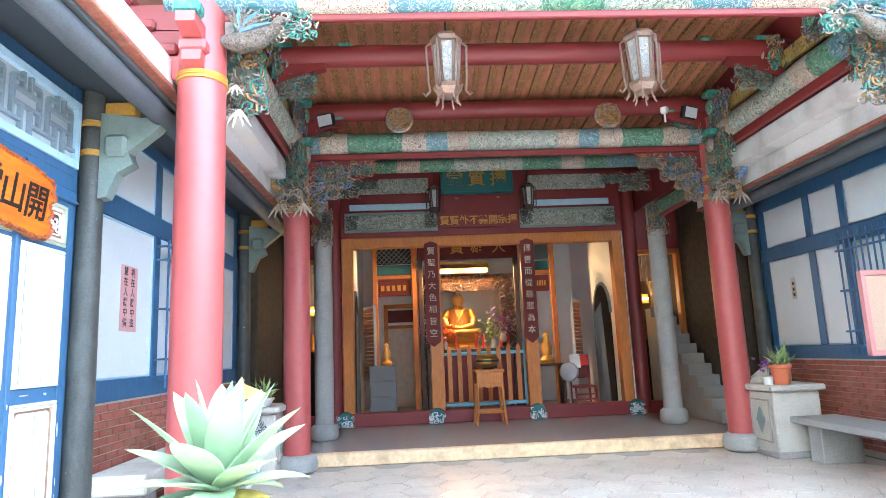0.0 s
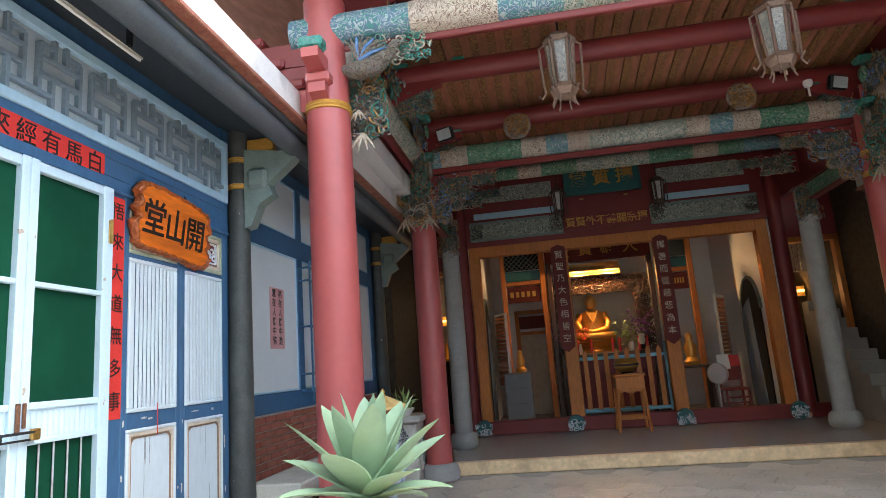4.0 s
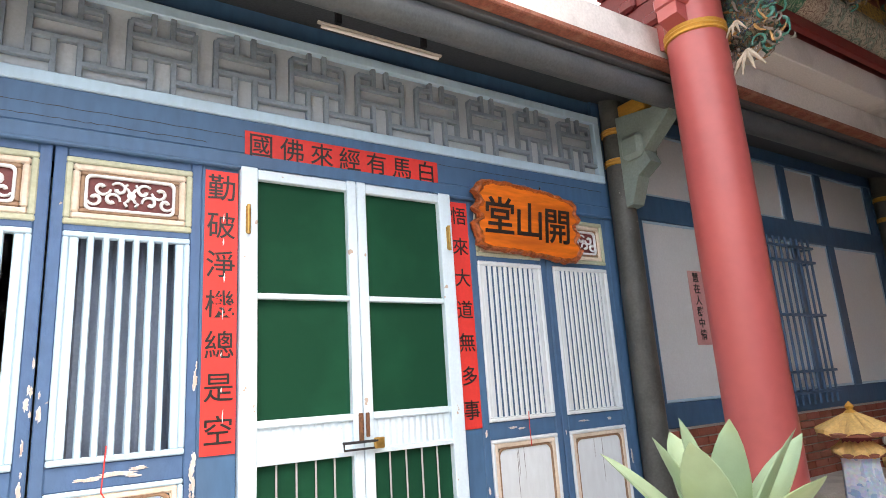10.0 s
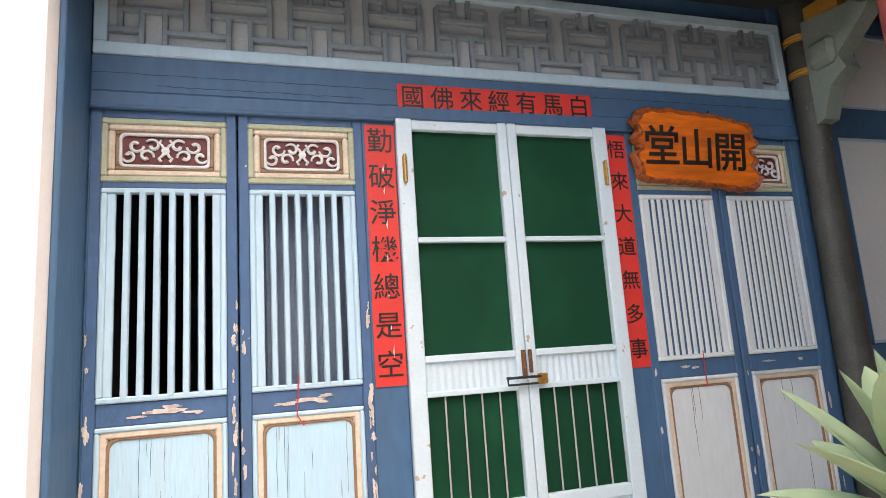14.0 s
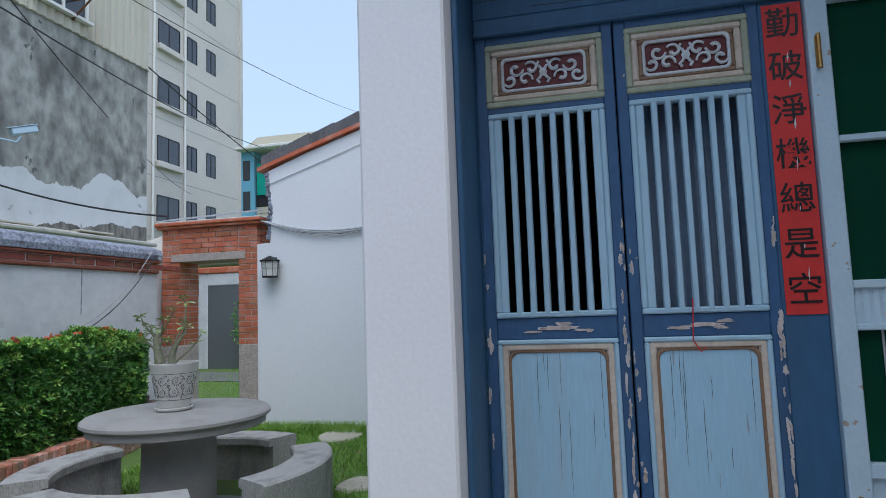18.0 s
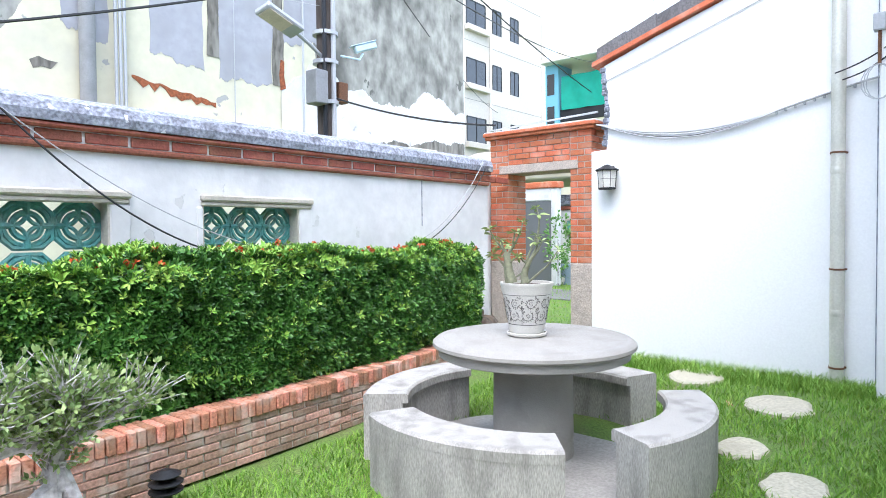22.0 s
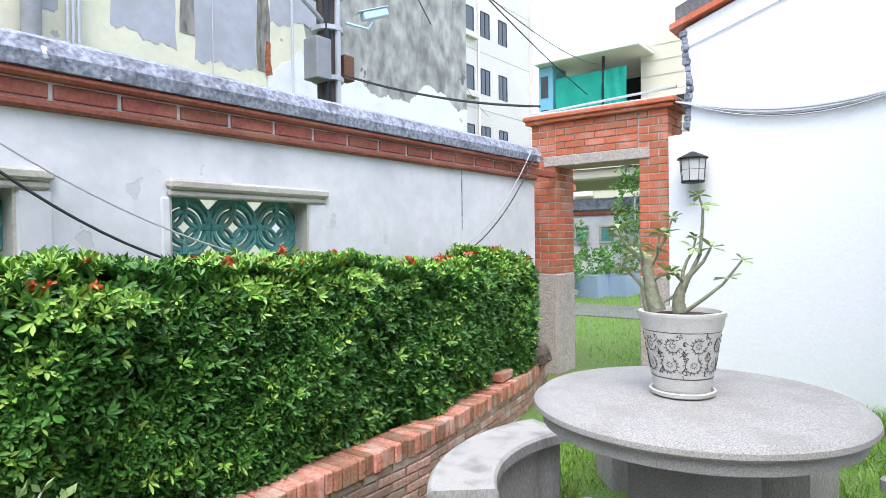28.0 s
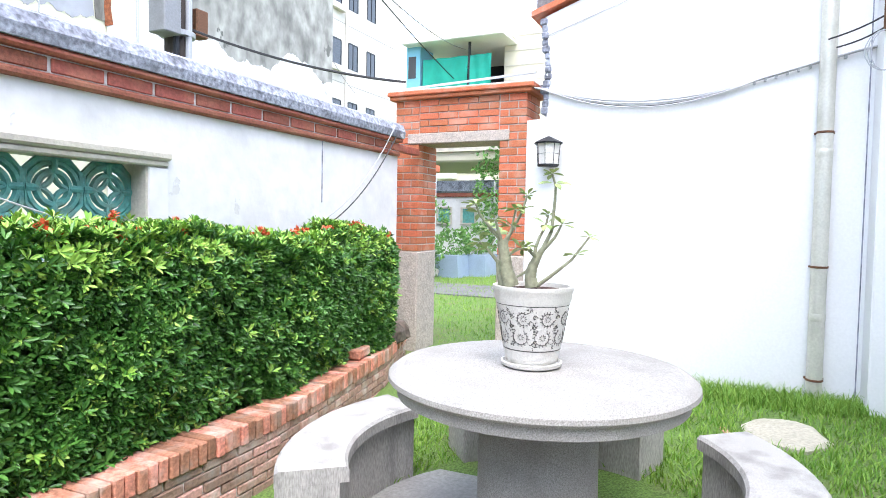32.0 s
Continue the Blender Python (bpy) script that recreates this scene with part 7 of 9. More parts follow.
for i in range(40):
    x = -7.25 + 0.2 * i
    part("cladding_sheet", Geo().slab([(x, 0.02), (x + 0.06, 0.06), (x + 0.14, 0.06), (x + 0.2, 0.02), (x + 0.2, -0.02), (x, -0.02)], 7.14, 11.5), CLADDING, t)
w = thing("window", "", "", (-4.75, 0.06, 7.45))
w.parent = t
part("frame", Geo().box(-0.60, -0.54, 0, 0.06, 0, 1.3).box(0.54, 0.60, 0, 0.06, 0, 1.3).box(-0.6, 0.6, 0, 0.06, 1.24, 1.3).box(-0.68, 0.68, 0, 0.12, -0.06, 0.0).box(-0.03, 0.03, 0, 0.05, 0, 1.24), TUBEOFF, w)
part("pane", Geo().box(-0.54, 0.54, 0, 0.02, 0, 1.24), DARKGLASS, w)
part("shelf_bracket", Geo().tube([(-4.1, 0.06, 7.35), (-4.1, 0.55, 7.75), (-5.0, 0.55, 7.75), (-5.0, 0.06, 7.35)], 0.025, 6).tube([(-4.1, 0.06, 7.75), (-4.1, 0.6, 7.75)], 0.022, 6).tube([(-5.0, 0.06, 7.75), (-5.0, 0.6, 7.75)], 0.022, 6), RUST, t, "rusty angle-iron bracket")


def patch(x0, x1, z0, tops, seed, jag, y=0.006):
    """A coat of paint with a torn upper edge given by heights along it."""
    r_ = random.Random(seed)
    n = 150
    up = []
    ph = [r_.uniform(0, 6.3) for k in range(5)]
    for i in range(n + 1):
        u = i / n
        x = x0 + (x1 - x0) * u
        wave = sum(math.sin(x * 5.3 * 1.9 ** k + ph[k]) * 0.62 ** k for k in range(5))
        up.append((x, float(np.interp(u, np.linspace(0, 1, len(tops)), tops)) + jag * 0.6 * wave + r_.uniform(-jag, jag) * 0.25))
    g = Geo()
    pts = [(x, y, z0) for x, z in up] + [(x, y, z) for x, z in up] + [(x, 0.0, z) for x, z in up]
    g.add(pts, [(i, i + 1, n + 2 + i, n + 1 + i) for i in range(n)] + [(n + 1 + i, n + 2 + i, 2 * n + 3 + i, 2 * n + 2 + i) for i in range(n)])
    return g


part("cream_coat", patch(-2.95, 2.1, 1.0, (4.4, 5.4, 6.6, 6.9, 6.95, 6.9, 6.9, 6.95, 6.9, 6.9, 6.9, 6.9, 6.9, 6.9, 6.9, 6.9, 6.9, 6.9, 6.9, 6.9, 4.75, 4.3, 3.95, 3.75), 3, 0.05), PEELED, t, "cream paint coat with torn edge")
part("white_coat", patch(-3.35, -2.15, 1.0, (4.5, 4.35, 4.15, 4.42, 4.2, 4.0, 3.8), 15, 0.08, 0.022), LIMEWHITE, t, "white paint coat with torn edge")
part("white_coat", patch(-7.25, -3.2, 1.0, (4.15, 4.14, 4.2, 4.3, 4.38, 4.46, 4.3, 3.94, 3.98, 4.02, 3.98, 4.05, 4.12, 4.1, 4.2, 4.5), 5, 0.06, 0.006), LIMEWHITE, t, "white paint coat with torn edge")
rng = random.Random(6)
for k, (x0, x1, z0) in enumerate(((-0.75, 0.09, 3.96), (-1.98, -1.0, 3.86), (0.66, 1.24, 4.07), (-3.2, -2.2, 4.75))):
    n = 52
    lean_ = rng.uniform(-0.25, 0.25)
    bot = [(x0 + (x1 - x0) * i / n, z0 + rng.uniform(-0.014, 0.014) + lean_ * (i / n - 0.5) + 0.03 * math.sin(i * 0.21 + k) + 0.018 * math.sin(i * 0.63 + k)) for i in range(n + 1)]
    side_r = [(x1 + rng.uniform(-0.03, 0.03), z0 + (7.1 - z0) * (i + 1) / 14) for i in range(14)]
    side_l = [(x0 + rng.uniform(-0.03, 0.03), z0 + (7.1 - z0) * (13 - i + 1) / 14) for i in range(14)]
    part("grey_patch", Geo().slab(bot + side_r + side_l, 0.007, 0.012, "y"), RENDERGREY, t, "bluish grey repair render")
for x0, x1, z0 in ((-1.0, -0.80, 4.15), (-2.2, -1.98, 3.9)):
    n = 12
    part("damp_strip", Geo().slab([(x0 + rng.uniform(-0.02, 0.02), z0 + 0.26 * i) for i in range(n)] + [(x1 + rng.uniform(-0.02, 0.02), z0 + 0.26 * (n - 1 - i)) for i in range(n)], 0.013, 0.018, "y"), DAMP, t, "dark brown damp strip")
top = [(-0.93 + 0.08 * i, 3.44 + 0.012 * i + rng.uniform(-0.02, 0.02)) for i in range(17)]
part("exposed_brick", Geo().slab([(a, b - rng.uniform(0.03, 0.13)) for a, b in top] + top[::-1], 0.007, 0.016, "y"), EXPOSED, t, "rusty band of exposed brick")
part("exposed_brick", Geo().slab([(-2.24, 3.88), (-2.13, 3.84), (-2.11, 4.1), (-2.14, 4.36), (-2.21, 4.34), (-2.2, 4.1)], 0.019, 0.03, "y"), EXPOSED, t, "rusty exposed brick corner")
part("plaster_hole", Geo().slab([(1.28, 3.62), (1.36, 3.52), (1.46, 3.54), (1.56, 3.50), (1.60, 3.60), (1.50, 3.66), (1.40, 3.63)], 0.007, 0.011, "y"), DAMP, t, "dark hole in the plaster")
part("mould_band", patch(-7.25, -4.2, 3.05, (3.42, 3.45, 3.4, 3.36, 3.38, 3.3, 3.26, 3.22, 3.25, 3.2, 3.12), 9, 0.05, 0.011), DAMP, t, "black mould along the foot of the wall")
for x, r in ((0.96, 0.10), (0.60, 0.022), (0.54, 0.022), (0.48, 0.022), (-2.54, 0.02), (-1.2, 0.008)):
    part("drain_pipe", Geo().tube([(x, 0.12, 1.5), (x, 0.12, 7.1)], r, 12), METERGREY if r > 0.05 else ALU, t, smooth=True)
part("ledge", Geo().box(-7.2, 6, 0.0, 0.35, 2.98, 3.06, 0.02), MOULD, t)
for k in range(9):
    x = -6.9 + 0.95 * k
    part("roof_lath", Geo().box(x, x + 0.85, 0.06, 0.30, 3.06, 3.10, 0.01, pose(0, 0, 0, 0, rng.uniform(-1, 1), 0)), CLADDING, t, "weathered lath along the wall foot")

t = thing("tall_building", "pale tiled apartment building with dark windows", "building", (-27, -20, 0))
part("wall", Geo().box(-4.0, 22.0, -10, 0, 0, 27), TILEHOUSE, t)
part("corner_strip", Geo().box(-4.25, -3.95, -6, 0.1, 0, 27), TILEHOUSE, t)
for fl in range(8):
    z = 0.05 + 3.05 * fl
    for x0, x1, kind_ in ((1.85, 3.5, "big"), (0.35, 1.15, "small"), (-1.4, -0.6, "small")):
        h = 1.28 if kind_ == "big" else 1.32
        w = thing("window", "", "", (0, 0, 0))
        w.parent = t
        part("pane", Geo().box(x0, x1, -0.03, 0.006, z, z + h), DARKGLASS, w)
        part("frame", Geo().box(x0 - 0.04, x0, 0, 0.03, z, z + h).box(x1, x1 + 0.04, 0, 0.03, z, z + h).box(x0, x1, 0, 0.03, z + h, z + h + 0.04).box((x0 + x1) / 2 - 0.02, (x0 + x1) / 2 + 0.02, 0, 0.025, z, z + h), IRON, w)
        if kind_ == "big":
            part("sill", Geo().box(x0 - 0.15, x1 + 0.15, 0, 0.25, z - 0.35, z - 0.05, 0.02), TILEHOUSE, w)
    part("joint_line", Geo().box(-4.0, 22, 0.0, 0.008, z + 2.2, z + 2.23), STONE, t)
for x in (1.45, 3.9):
    part("pipe", Geo().tube([(x, 0.08, 0), (x, 0.08, 27)], 0.06, 8), TUBEOFF, t)

t = thing("awning_house", "low building with a green cloth awning and pale roof", "house", (-22, -12.0, -0.65))
part("wall", Geo().box(-6, 0, -2.2, 6, 0, 7.3), BEIGEHOUSE, t)
part("air_conditioner", Geo().box(0, 0.4, -0.75, 0.05, 3.75, 4.35, 0.03), TUBEOFF, t)
for k in range(14):
    part("siding", Geo().box(0.0, 0.03, -2.2, 6, 0.5 * k, 0.5 * k + 0.04), MOULD, t)
part("balcony_rail", Geo().box(-0.05, 0.05, -1.9, 6, 6.8, 7.35, 0.02), IRON, t)
part("roof", Geo().box(-6, 0.7, -2.3, 2.2, 9.3, 9.45, 0.03), TUBEOFF, t)
part("roof", Geo().slab([(-2.4, 9.45), (2.2, 9.45), (1.6, 10.0), (-1.6, 10.0)], -6, 0, "x"), BEIGEHOUSE, t)
part("back_wall", Geo().box(-4.5, -4, -2.2, 6, 7.3, 9.3), BLACKVOID, t)
for a, b in ((-1.55, 0.48), (0.58, 1.5)):
    g = Geo()
    n = 10
    pts = [(0.1 + 0.05 * math.sin(i * 1.3 + j), a + (b - a) * i / n, 7.3 + 1.45 * j / 3) for j in range(4) for i in range(n + 1)]
    g.add(pts, [(j * (n + 1) + i, j * (n + 1) + i + 1, (j + 1) * (n + 1) + i + 1, (j + 1) * (n + 1) + i) for j in range(3) for i in range(n)])
    part("awning", g, GREENCLOTH, t, "green cloth sun blind", smooth=True)
part("post", Geo().box(0.0, 0.1, 0.49, 0.57, 7.0, 9.3), IRON, t)
part("side_wall", Geo().box(-1, 0.2, -2.3, -1.65, 0, 9.4), SKYBLUE, t, "pale blue side wall")
for z in (6.6, 8.0):
    part("side_window", Geo().box(0.2, 0.22, -2.2, -1.85, z, z + 0.9), DARKGLASS, t)
t = thing("beige_house", "plain beige building with horizontal siding", "house", (-23, -8.6, 0))
part("wall", Geo().box(-6, 0, -1.75, 8, 0, 9.45), BEIGEHOUSE, t)
for k in range(16):
    part("siding", Geo().box(0.0, 0.02, -1.75, 8, 0.6 * k, 0.6 * k + 0.03), MOULD, t)

# behind the gate: path, far garden wall, planters, gate post
solid("path", Geo().box(-9.6, -7.9, -8.4, 4, 0.10, 0.125), ROOFTILE, "grey paved path behind the gate", "path", kind="structure")
t = thing("far_wall", "white garden wall with tiled coping and green windows", "wall", (-12.5, -5, 0))
part("wall", Geo().box(-0.2, 0, -8, 6, 0, 1.95), PLASTER, t)
part("red_band", Geo().box(-0.25, 0.05, -8, 6, 1.95, 2.05, 0.01), TERRABRICK, t)
part("coping", Geo().box(-0.3, 0.1, -8, 6, 2.05, 2.35, 0.04), COPING, t)
part("eave", Geo().box(-2.5, 0.6, -8, 6, 2.75, 3.0, 0.04), BEIGEHOUSE, t)
part("roof", Geo().slab([(0.7, 3.0), (-2.5, 4.0), (-2.5, 4.1), (0.7, 3.1)], -8, 6, "y"), MOULD, t)
for y in (-3.16, -2.50, 0.2):
    part("window", Geo().box(0.0, 0.02, y, y + 0.32, 1.32, 1.66), CERAMIC, t)
    part("window_frame", Geo().ring_frame(0.0, 0.05, y - 0.05, y + 0.37, 1.27, 1.71, 0.05), MOULD, t)
rr = np.random.default_rng(9)


def leafy_bush(name, label, at, size, n, leaf, width, parts=()):
    b = thing(name, label, "plant", at)
    for g_, m_, nm_ in parts:
        part(nm_, g_, m_, b, smooth=True)
    c = rr.normal(size=(n, 3))
    c /= np.linalg.norm(c, axis=1, keepdims=True)
    d = c.copy()
    c = c * rr.uniform(0.5, 1.0, (n, 1)) * np.array(size[:3]) + [0, 0, size[3]]
    v, f = scatter_leaves(c, d, 4, leaf, width, rr, 0.8)
    ob = new("foliage", array_mesh("foliage", v, f, GARDENLEAF))
    ob.parent = b
    tagged(ob, kind="stuff")
    part("stem", Geo().tube([(0, 0, 0.05), (0.02, 0.01, size[3] * 0.6), (0, 0, size[3])], 0.02, 6), TWIG, b)
    return b


box_g = Geo().slab([(-0.35, 0), (0.35, 0), (0.42, 0.5), (-0.42, 0.5)], -0.28, 0.28, "y")
leafy_bush("planter_bush", "bushy green plant in a grey plastic planter", (-11.2, -7.15, 0.1), (0.42, 0.4, 0.35, 0.75), 160, 0.10, 0.022, [(box_g, PLANTERBLUE, "planter")])
leafy_bush("planter_bush", "bushy green plant in a grey plastic planter", (-11.8, -6.75, 0.1), (0.42, 0.4, 0.4, 0.8), 160, 0.10, 0.022, [(box_g, PLANTERBLUE, "planter")])
leafy_bush("potted_plant", "small spiky plant in a cream pot on the grass", (-10.8, -7.45, 0.1), (0.16, 0.16, 0.22, 0.36), 50, 0.16, 0.012, [(Geo().lathe([(0.08, 0), (0.13, 0.12), (0.12, 0.2), (0.10, 0.2), (0, 0.18)], 14), MOULD, "pot")])
leafy_bush("climbing_shrub", "loose green shrub beside the far wall", (-10.2, -7.15, 0.1), (0.30, 0.35, 0.7, 1.1), 130, 0.09, 0.02)
leafy_bush("tall_shrub", "tall dense green shrub beyond the gate", (-12.0, -6.5, 0.1), (0.5, 0.5, 1.1, 2.2), 420, 0.10, 0.022)
t = thing("far_gate_post", "grey metal door in a white frame beyond the gate", "door", (-10.5, -8.35, 0.1))
part("door_leaf", Geo().box(-0.04, 0, 0, 0.85, 0, 2.0), CABINET, t)
part("frame", Geo().box(-0.2, 0.02, -0.25, 0, 0, 2.3, 0.02).box(-0.2, 0.02, 0.85, 1.0, 0, 2.3, 0.02).box(-0.2, 0.02, 0, 0.85, 2.0, 2.3, 0.02), PLASTER, t)
part("red_cap", Geo().box(-0.25, 0.06, -0.3, 1.05, 2.3, 2.45, 0.02), BRICK, t)

# ---- porch and hall: carvings, lanterns, signs, altar ----
def carving(w, h, d, seed, strands=16, r=0.028):
    """A pierced carving: curled scrolls, strands and knobs in a box w wide, d deep and h high about the origin."""
    q = random.Random(seed)
    g = Geo()
    lim = lambda v, m: max(-m / 2, min(m / 2, v))
    for k in range(strands):
        x, y, z = q.uniform(-w / 2, w / 2) * 0.9, q.uniform(-d / 2, d / 2), q.uniform(-h / 2, h / 2) * 0.85
        R, turn, start = r * q.uniform(1.6, 3.4), q.choice((-1, 1)), q.uniform(0, 6.28)
        pts = []
        for i in range(10):
            a, s = start + turn * i * 0.62, R * (1 - i / 12)
            pts.append((lim(x + s * math.cos(a), w), y + 0.004 * i * (1 if y < 0 else -1), lim(z + s * math.sin(a), h)))
        rr_ = r * q.uniform(0.35, 0.6)
        g.tube(pts, [rr_ * (0.5 + 0.6 * i / 9) for i in range(10)], 5)
    for k in range(strands):
        x, y, z = q.uniform(-w / 2, w / 2), q.uniform(-d / 2, d / 2), q.uniform(-h / 2, h / 2)
        a = q.uniform(0, 6.28)
        pts = []
        for i in range(6):
            pts.append((lim(x, w), y, lim(z, h)))
            x, z, a = x + r * 0.9 * math.cos(a), z + r * 0.9 * math.sin(a), a + q.uniform(-0.5, 0.5)
        g.tube(pts, [r * 0.35, r * 0.42, r * 0.4, r * 0.32, r * 0.22, r * 0.08], 5)
    for k in range(strands // 2):
        x, y, z, s = q.uniform(-w / 2, w / 2) * 0.9, q.uniform(-d / 2, d / 2), q.uniform(-h / 2, h / 2) * 0.9, r * q.uniform(0.5, 0.9)
        g.lathe([(0, -s * 0.7), (s, -s * 0.2), (s * 0.8, s * 0.3), (0, s * 0.7)], 6, (x, y, z))
    return g


def carved(t, name, w, h, d, seed, strands, r, colours, at=(0, 0, 0), turn=0.0, solid_back=True):
    """A carving painted in several colours, one part for each, about a dark core."""
    for k, m_ in enumerate(colours):
        ob = part(name, carving(w, h, d, seed + 13 * k, max(8, 2 * strands // len(colours)), r * 0.62), m_, t)
        tagged(ob, kind="stuff")
        ob.location, ob.rotation_euler = at, (0, 0, radians(turn))
    if solid_back:
        c = min(w, h) * 0.3
        ob = part("core", Geo().box(-w * 0.42, w * 0.42, -d * 0.34, d * 0.34, -h * 0.40, h * 0.40, c * 0.6), CARVING, t)
        ob.location, ob.rotation_euler = at, (0, 0, radians(turn))


def claw(s=1.0):
    """Splayed pale fingers of a carved beast."""
    g = Geo()
    for k in range(4):
        a = radians(-50 + 33 * k)
        g.tube([(0, 0, 0), (0.10 * s * math.sin(a), -0.03, -0.09 * s), (0.20 * s * math.sin(a), -0.03, -0.21 * s)], [0.026 * s, 0.02 * s, 0.006 * s], 6)
    return g


for sx, x in ((1, 1.03), (-1, 6.9)):
    # hanging beast brackets on the middle columns
    t = thing("beast_bracket", "painted carved beast bracket with pale claws on a column", "carving", (x, 7.66, 3.30), group="beast brackets")
    carved(t, "body", 0.42, 0.75, 0.26, 31, 44, 0.042, (CARVEGREY, CARVEGOLD, CARVEGREEN), (0, 0.02, 0.42))
    carved(t, "head", 0.30, 0.28, 0.20, 32, 30, 0.034, (CARVEGOLD, CARVEGREY, CARVEPALE), (0, -0.08, 0.20))
    part("brow", Geo().tube([(-0.15, -0.2, 0.20), (-0.06, -0.24, 0.25), (0, -0.25, 0.21), (0.06, -0.24, 0.25), (0.15, -0.2, 0.20)], [0.01, 0.022, 0.02, 0.022, 0.01], 6), CARVEGREY, t)
    part("trunk", Geo().tube([(-sx * 0.16, -0.06, 0.34), (-sx * 0.24, -0.06, 0.40), (-sx * 0.30, -0.06, 0.52), (-sx * 0.25, -0.06, 0.60), (-sx * 0.19, -0.06, 0.55), (-sx * 0.22, -0.06, 0.50)], [0.05, 0.045, 0.04, 0.032, 0.025, 0.015], 8), CARVEBLUE if sx < 0 else CARVEGOLD, t, smooth=True)
    for k, dx in enumerate((-0.16, 0.16)):
        ob = part("claw", claw(0.85), CARVEPALE, t, "pale splayed claw")
        ob.location = (dx, -0.10, 0.14)
    # carved infill under the main beams
    for y, z, w, h, s_ in ((7.93, 3.92, 0.95, 0.40, 41), (7.93, 3.62, 0.42, 0.40, 44), (9.77, 4.22, 0.90, 0.32, 42)):
        cols = (CARVEGOLD, CARVEGREY, CARVEBLUE) if y < 9 else (CARVEGREY, CARVEGREEN, CARVEPALE)
        t = thing("beam_bracket", "gilt and blue pierced carving under a beam end", "carving", (x + sx * (w * 0.5 + 0.15), y, z), group="beam brackets")
        carved(t, "scroll_carving", w * 0.6, h, 0.14, s_, 36, 0.034, cols, (-sx * w * 0.16, 0, 0))
        carved(t, "tail", w * 0.42, h * 0.55, 0.10, s_ + 5, 20, 0.026, cols[:2], (sx * w * 0.28, 0, h * 0.2))
        part("board", Geo().slab([(-sx * w * 0.5, -h * 0.5), (-sx * w * 0.5, h * 0.5), (sx * w * 0.5, h * 0.5), (sx * w * 0.45, h * 0.38), (-sx * w * 0.2, h * 0.0)], -0.02, 0.02, "y"), DARKRED, t)
    # brackets stacked along the side beams
    for k, (y, z, w, h) in enumerate(((4.60, 4.02, 0.62, 0.42), (5.2, 4.62, 0.36, 0.40), (6.1, 4.66, 0.36, 0.40), (7.35, 4.55, 0.5, 0.5), (7.45, 4.05, 0.55, 0.42))):
        t = thing("side_bracket", "green, blue and gold carving on the side beam", "carving", (x, y, z), group="side brackets")
        carved(t, "scroll_carving", w, h, 0.20, 50 + k, 34, 0.036, (CARVEGREEN, CARVEGREY, CARVEGOLD, CARVEBLUE)[k % 2:][:3], (sx * 0.12, 0, 0), 90)
        part("medallion", Geo().lathe([(0, -0.01), (0.09, -0.01), (0.10, 0.0), (0.08, 0.02), (0, 0.03)], 16, m=pose(sx * 0.24, 0, 0.02, 0, 90 * sx, 0)), BEAMGREEN if k % 2 else CARVEGREY, t, smooth=True)
        part("block", Geo().box(-0.02, sx * 0.30, -0.09, 0.09, 0.16, 0.24, 0.02), CARVEGREEN, t, "teal painted bearing block")
    # arms out to the purlins
    for y, z in ((4.6, 4.78), (6.1, 4.62), (7.85, 4.62)):
        t = thing("purlin_bracket", "dark red stepped bracket arm with teal blocks", "bracket", (x, y, z), group="purlin brackets")
        part("arm", Geo().slab([(0, -0.25), (sx * 0.45, -0.08), (sx * 0.66, -0.02), (sx * 0.66, 0.06), (0, 0.06)], -0.06, 0.06, "y"), DARKRED, t)
        part("arm", Geo().slab([(0, -0.02), (sx * 0.85, 0.10), (sx * 0.92, 0.16), (sx * 0.92, 0.20), (0, 0.20)], -0.05, 0.05, "y"), DARKRED, t)
        part("block", Geo().box(sx * 0.52, sx * 0.68, -0.09, 0.09, 0.06, 0.14, 0.02), CARVEGREEN, t, "teal painted bearing block")
        part("block", Geo().box(sx * 0.80, sx * 0.95, -0.08, 0.08, 0.20, 0.27, 0.02), CARVEGREEN, t, "teal painted bearing block")
        part("hook", Geo().tube([(sx * 0.93, 0, 0.14), (sx * 1.10, 0, 0.13), (sx * 1.25, 0, 0.17), (sx * 1.38, 0, 0.15)], [0.012, 0.03, 0.025, 0.012], 8), CARVEPALE, t, "pale painted cloud hook", smooth=True)
        carved(t, "scroll_carving", 0.5, 0.30, 0.14, 70 + int(y * 10), 30, 0.030, (CARVEGREY, CARVEGOLD, CARVEGREEN), (sx * 0.32, 0, -0.20))
    # grey column heads
    t = thing("column_head", "brown carved foliage hanging at a column head", "carving", (1.12 if sx == 1 else 6.75, 9.70, 3.55), group="column heads")
    carved(t, "foliage", 0.34, 0.66, 0.22, 81, 36, 0.034, (CARVEGREY, CARVEGOLD))
    t = thing("tie_board", "green painted tie board between columns", "beam", (1.08 if sx == 1 else 6.82, 8.85, 3.72), group="tie boards")
    part("board", Geo().box(-0.05, 0.05, -0.85, 0.85, -0.11, 0.11, 0.01), BEAMGREEN, t)
    part("edge", Geo().box(-0.06, 0.06, -0.85, 0.85, -0.15, -0.11, 0.01), DARKRED, t)

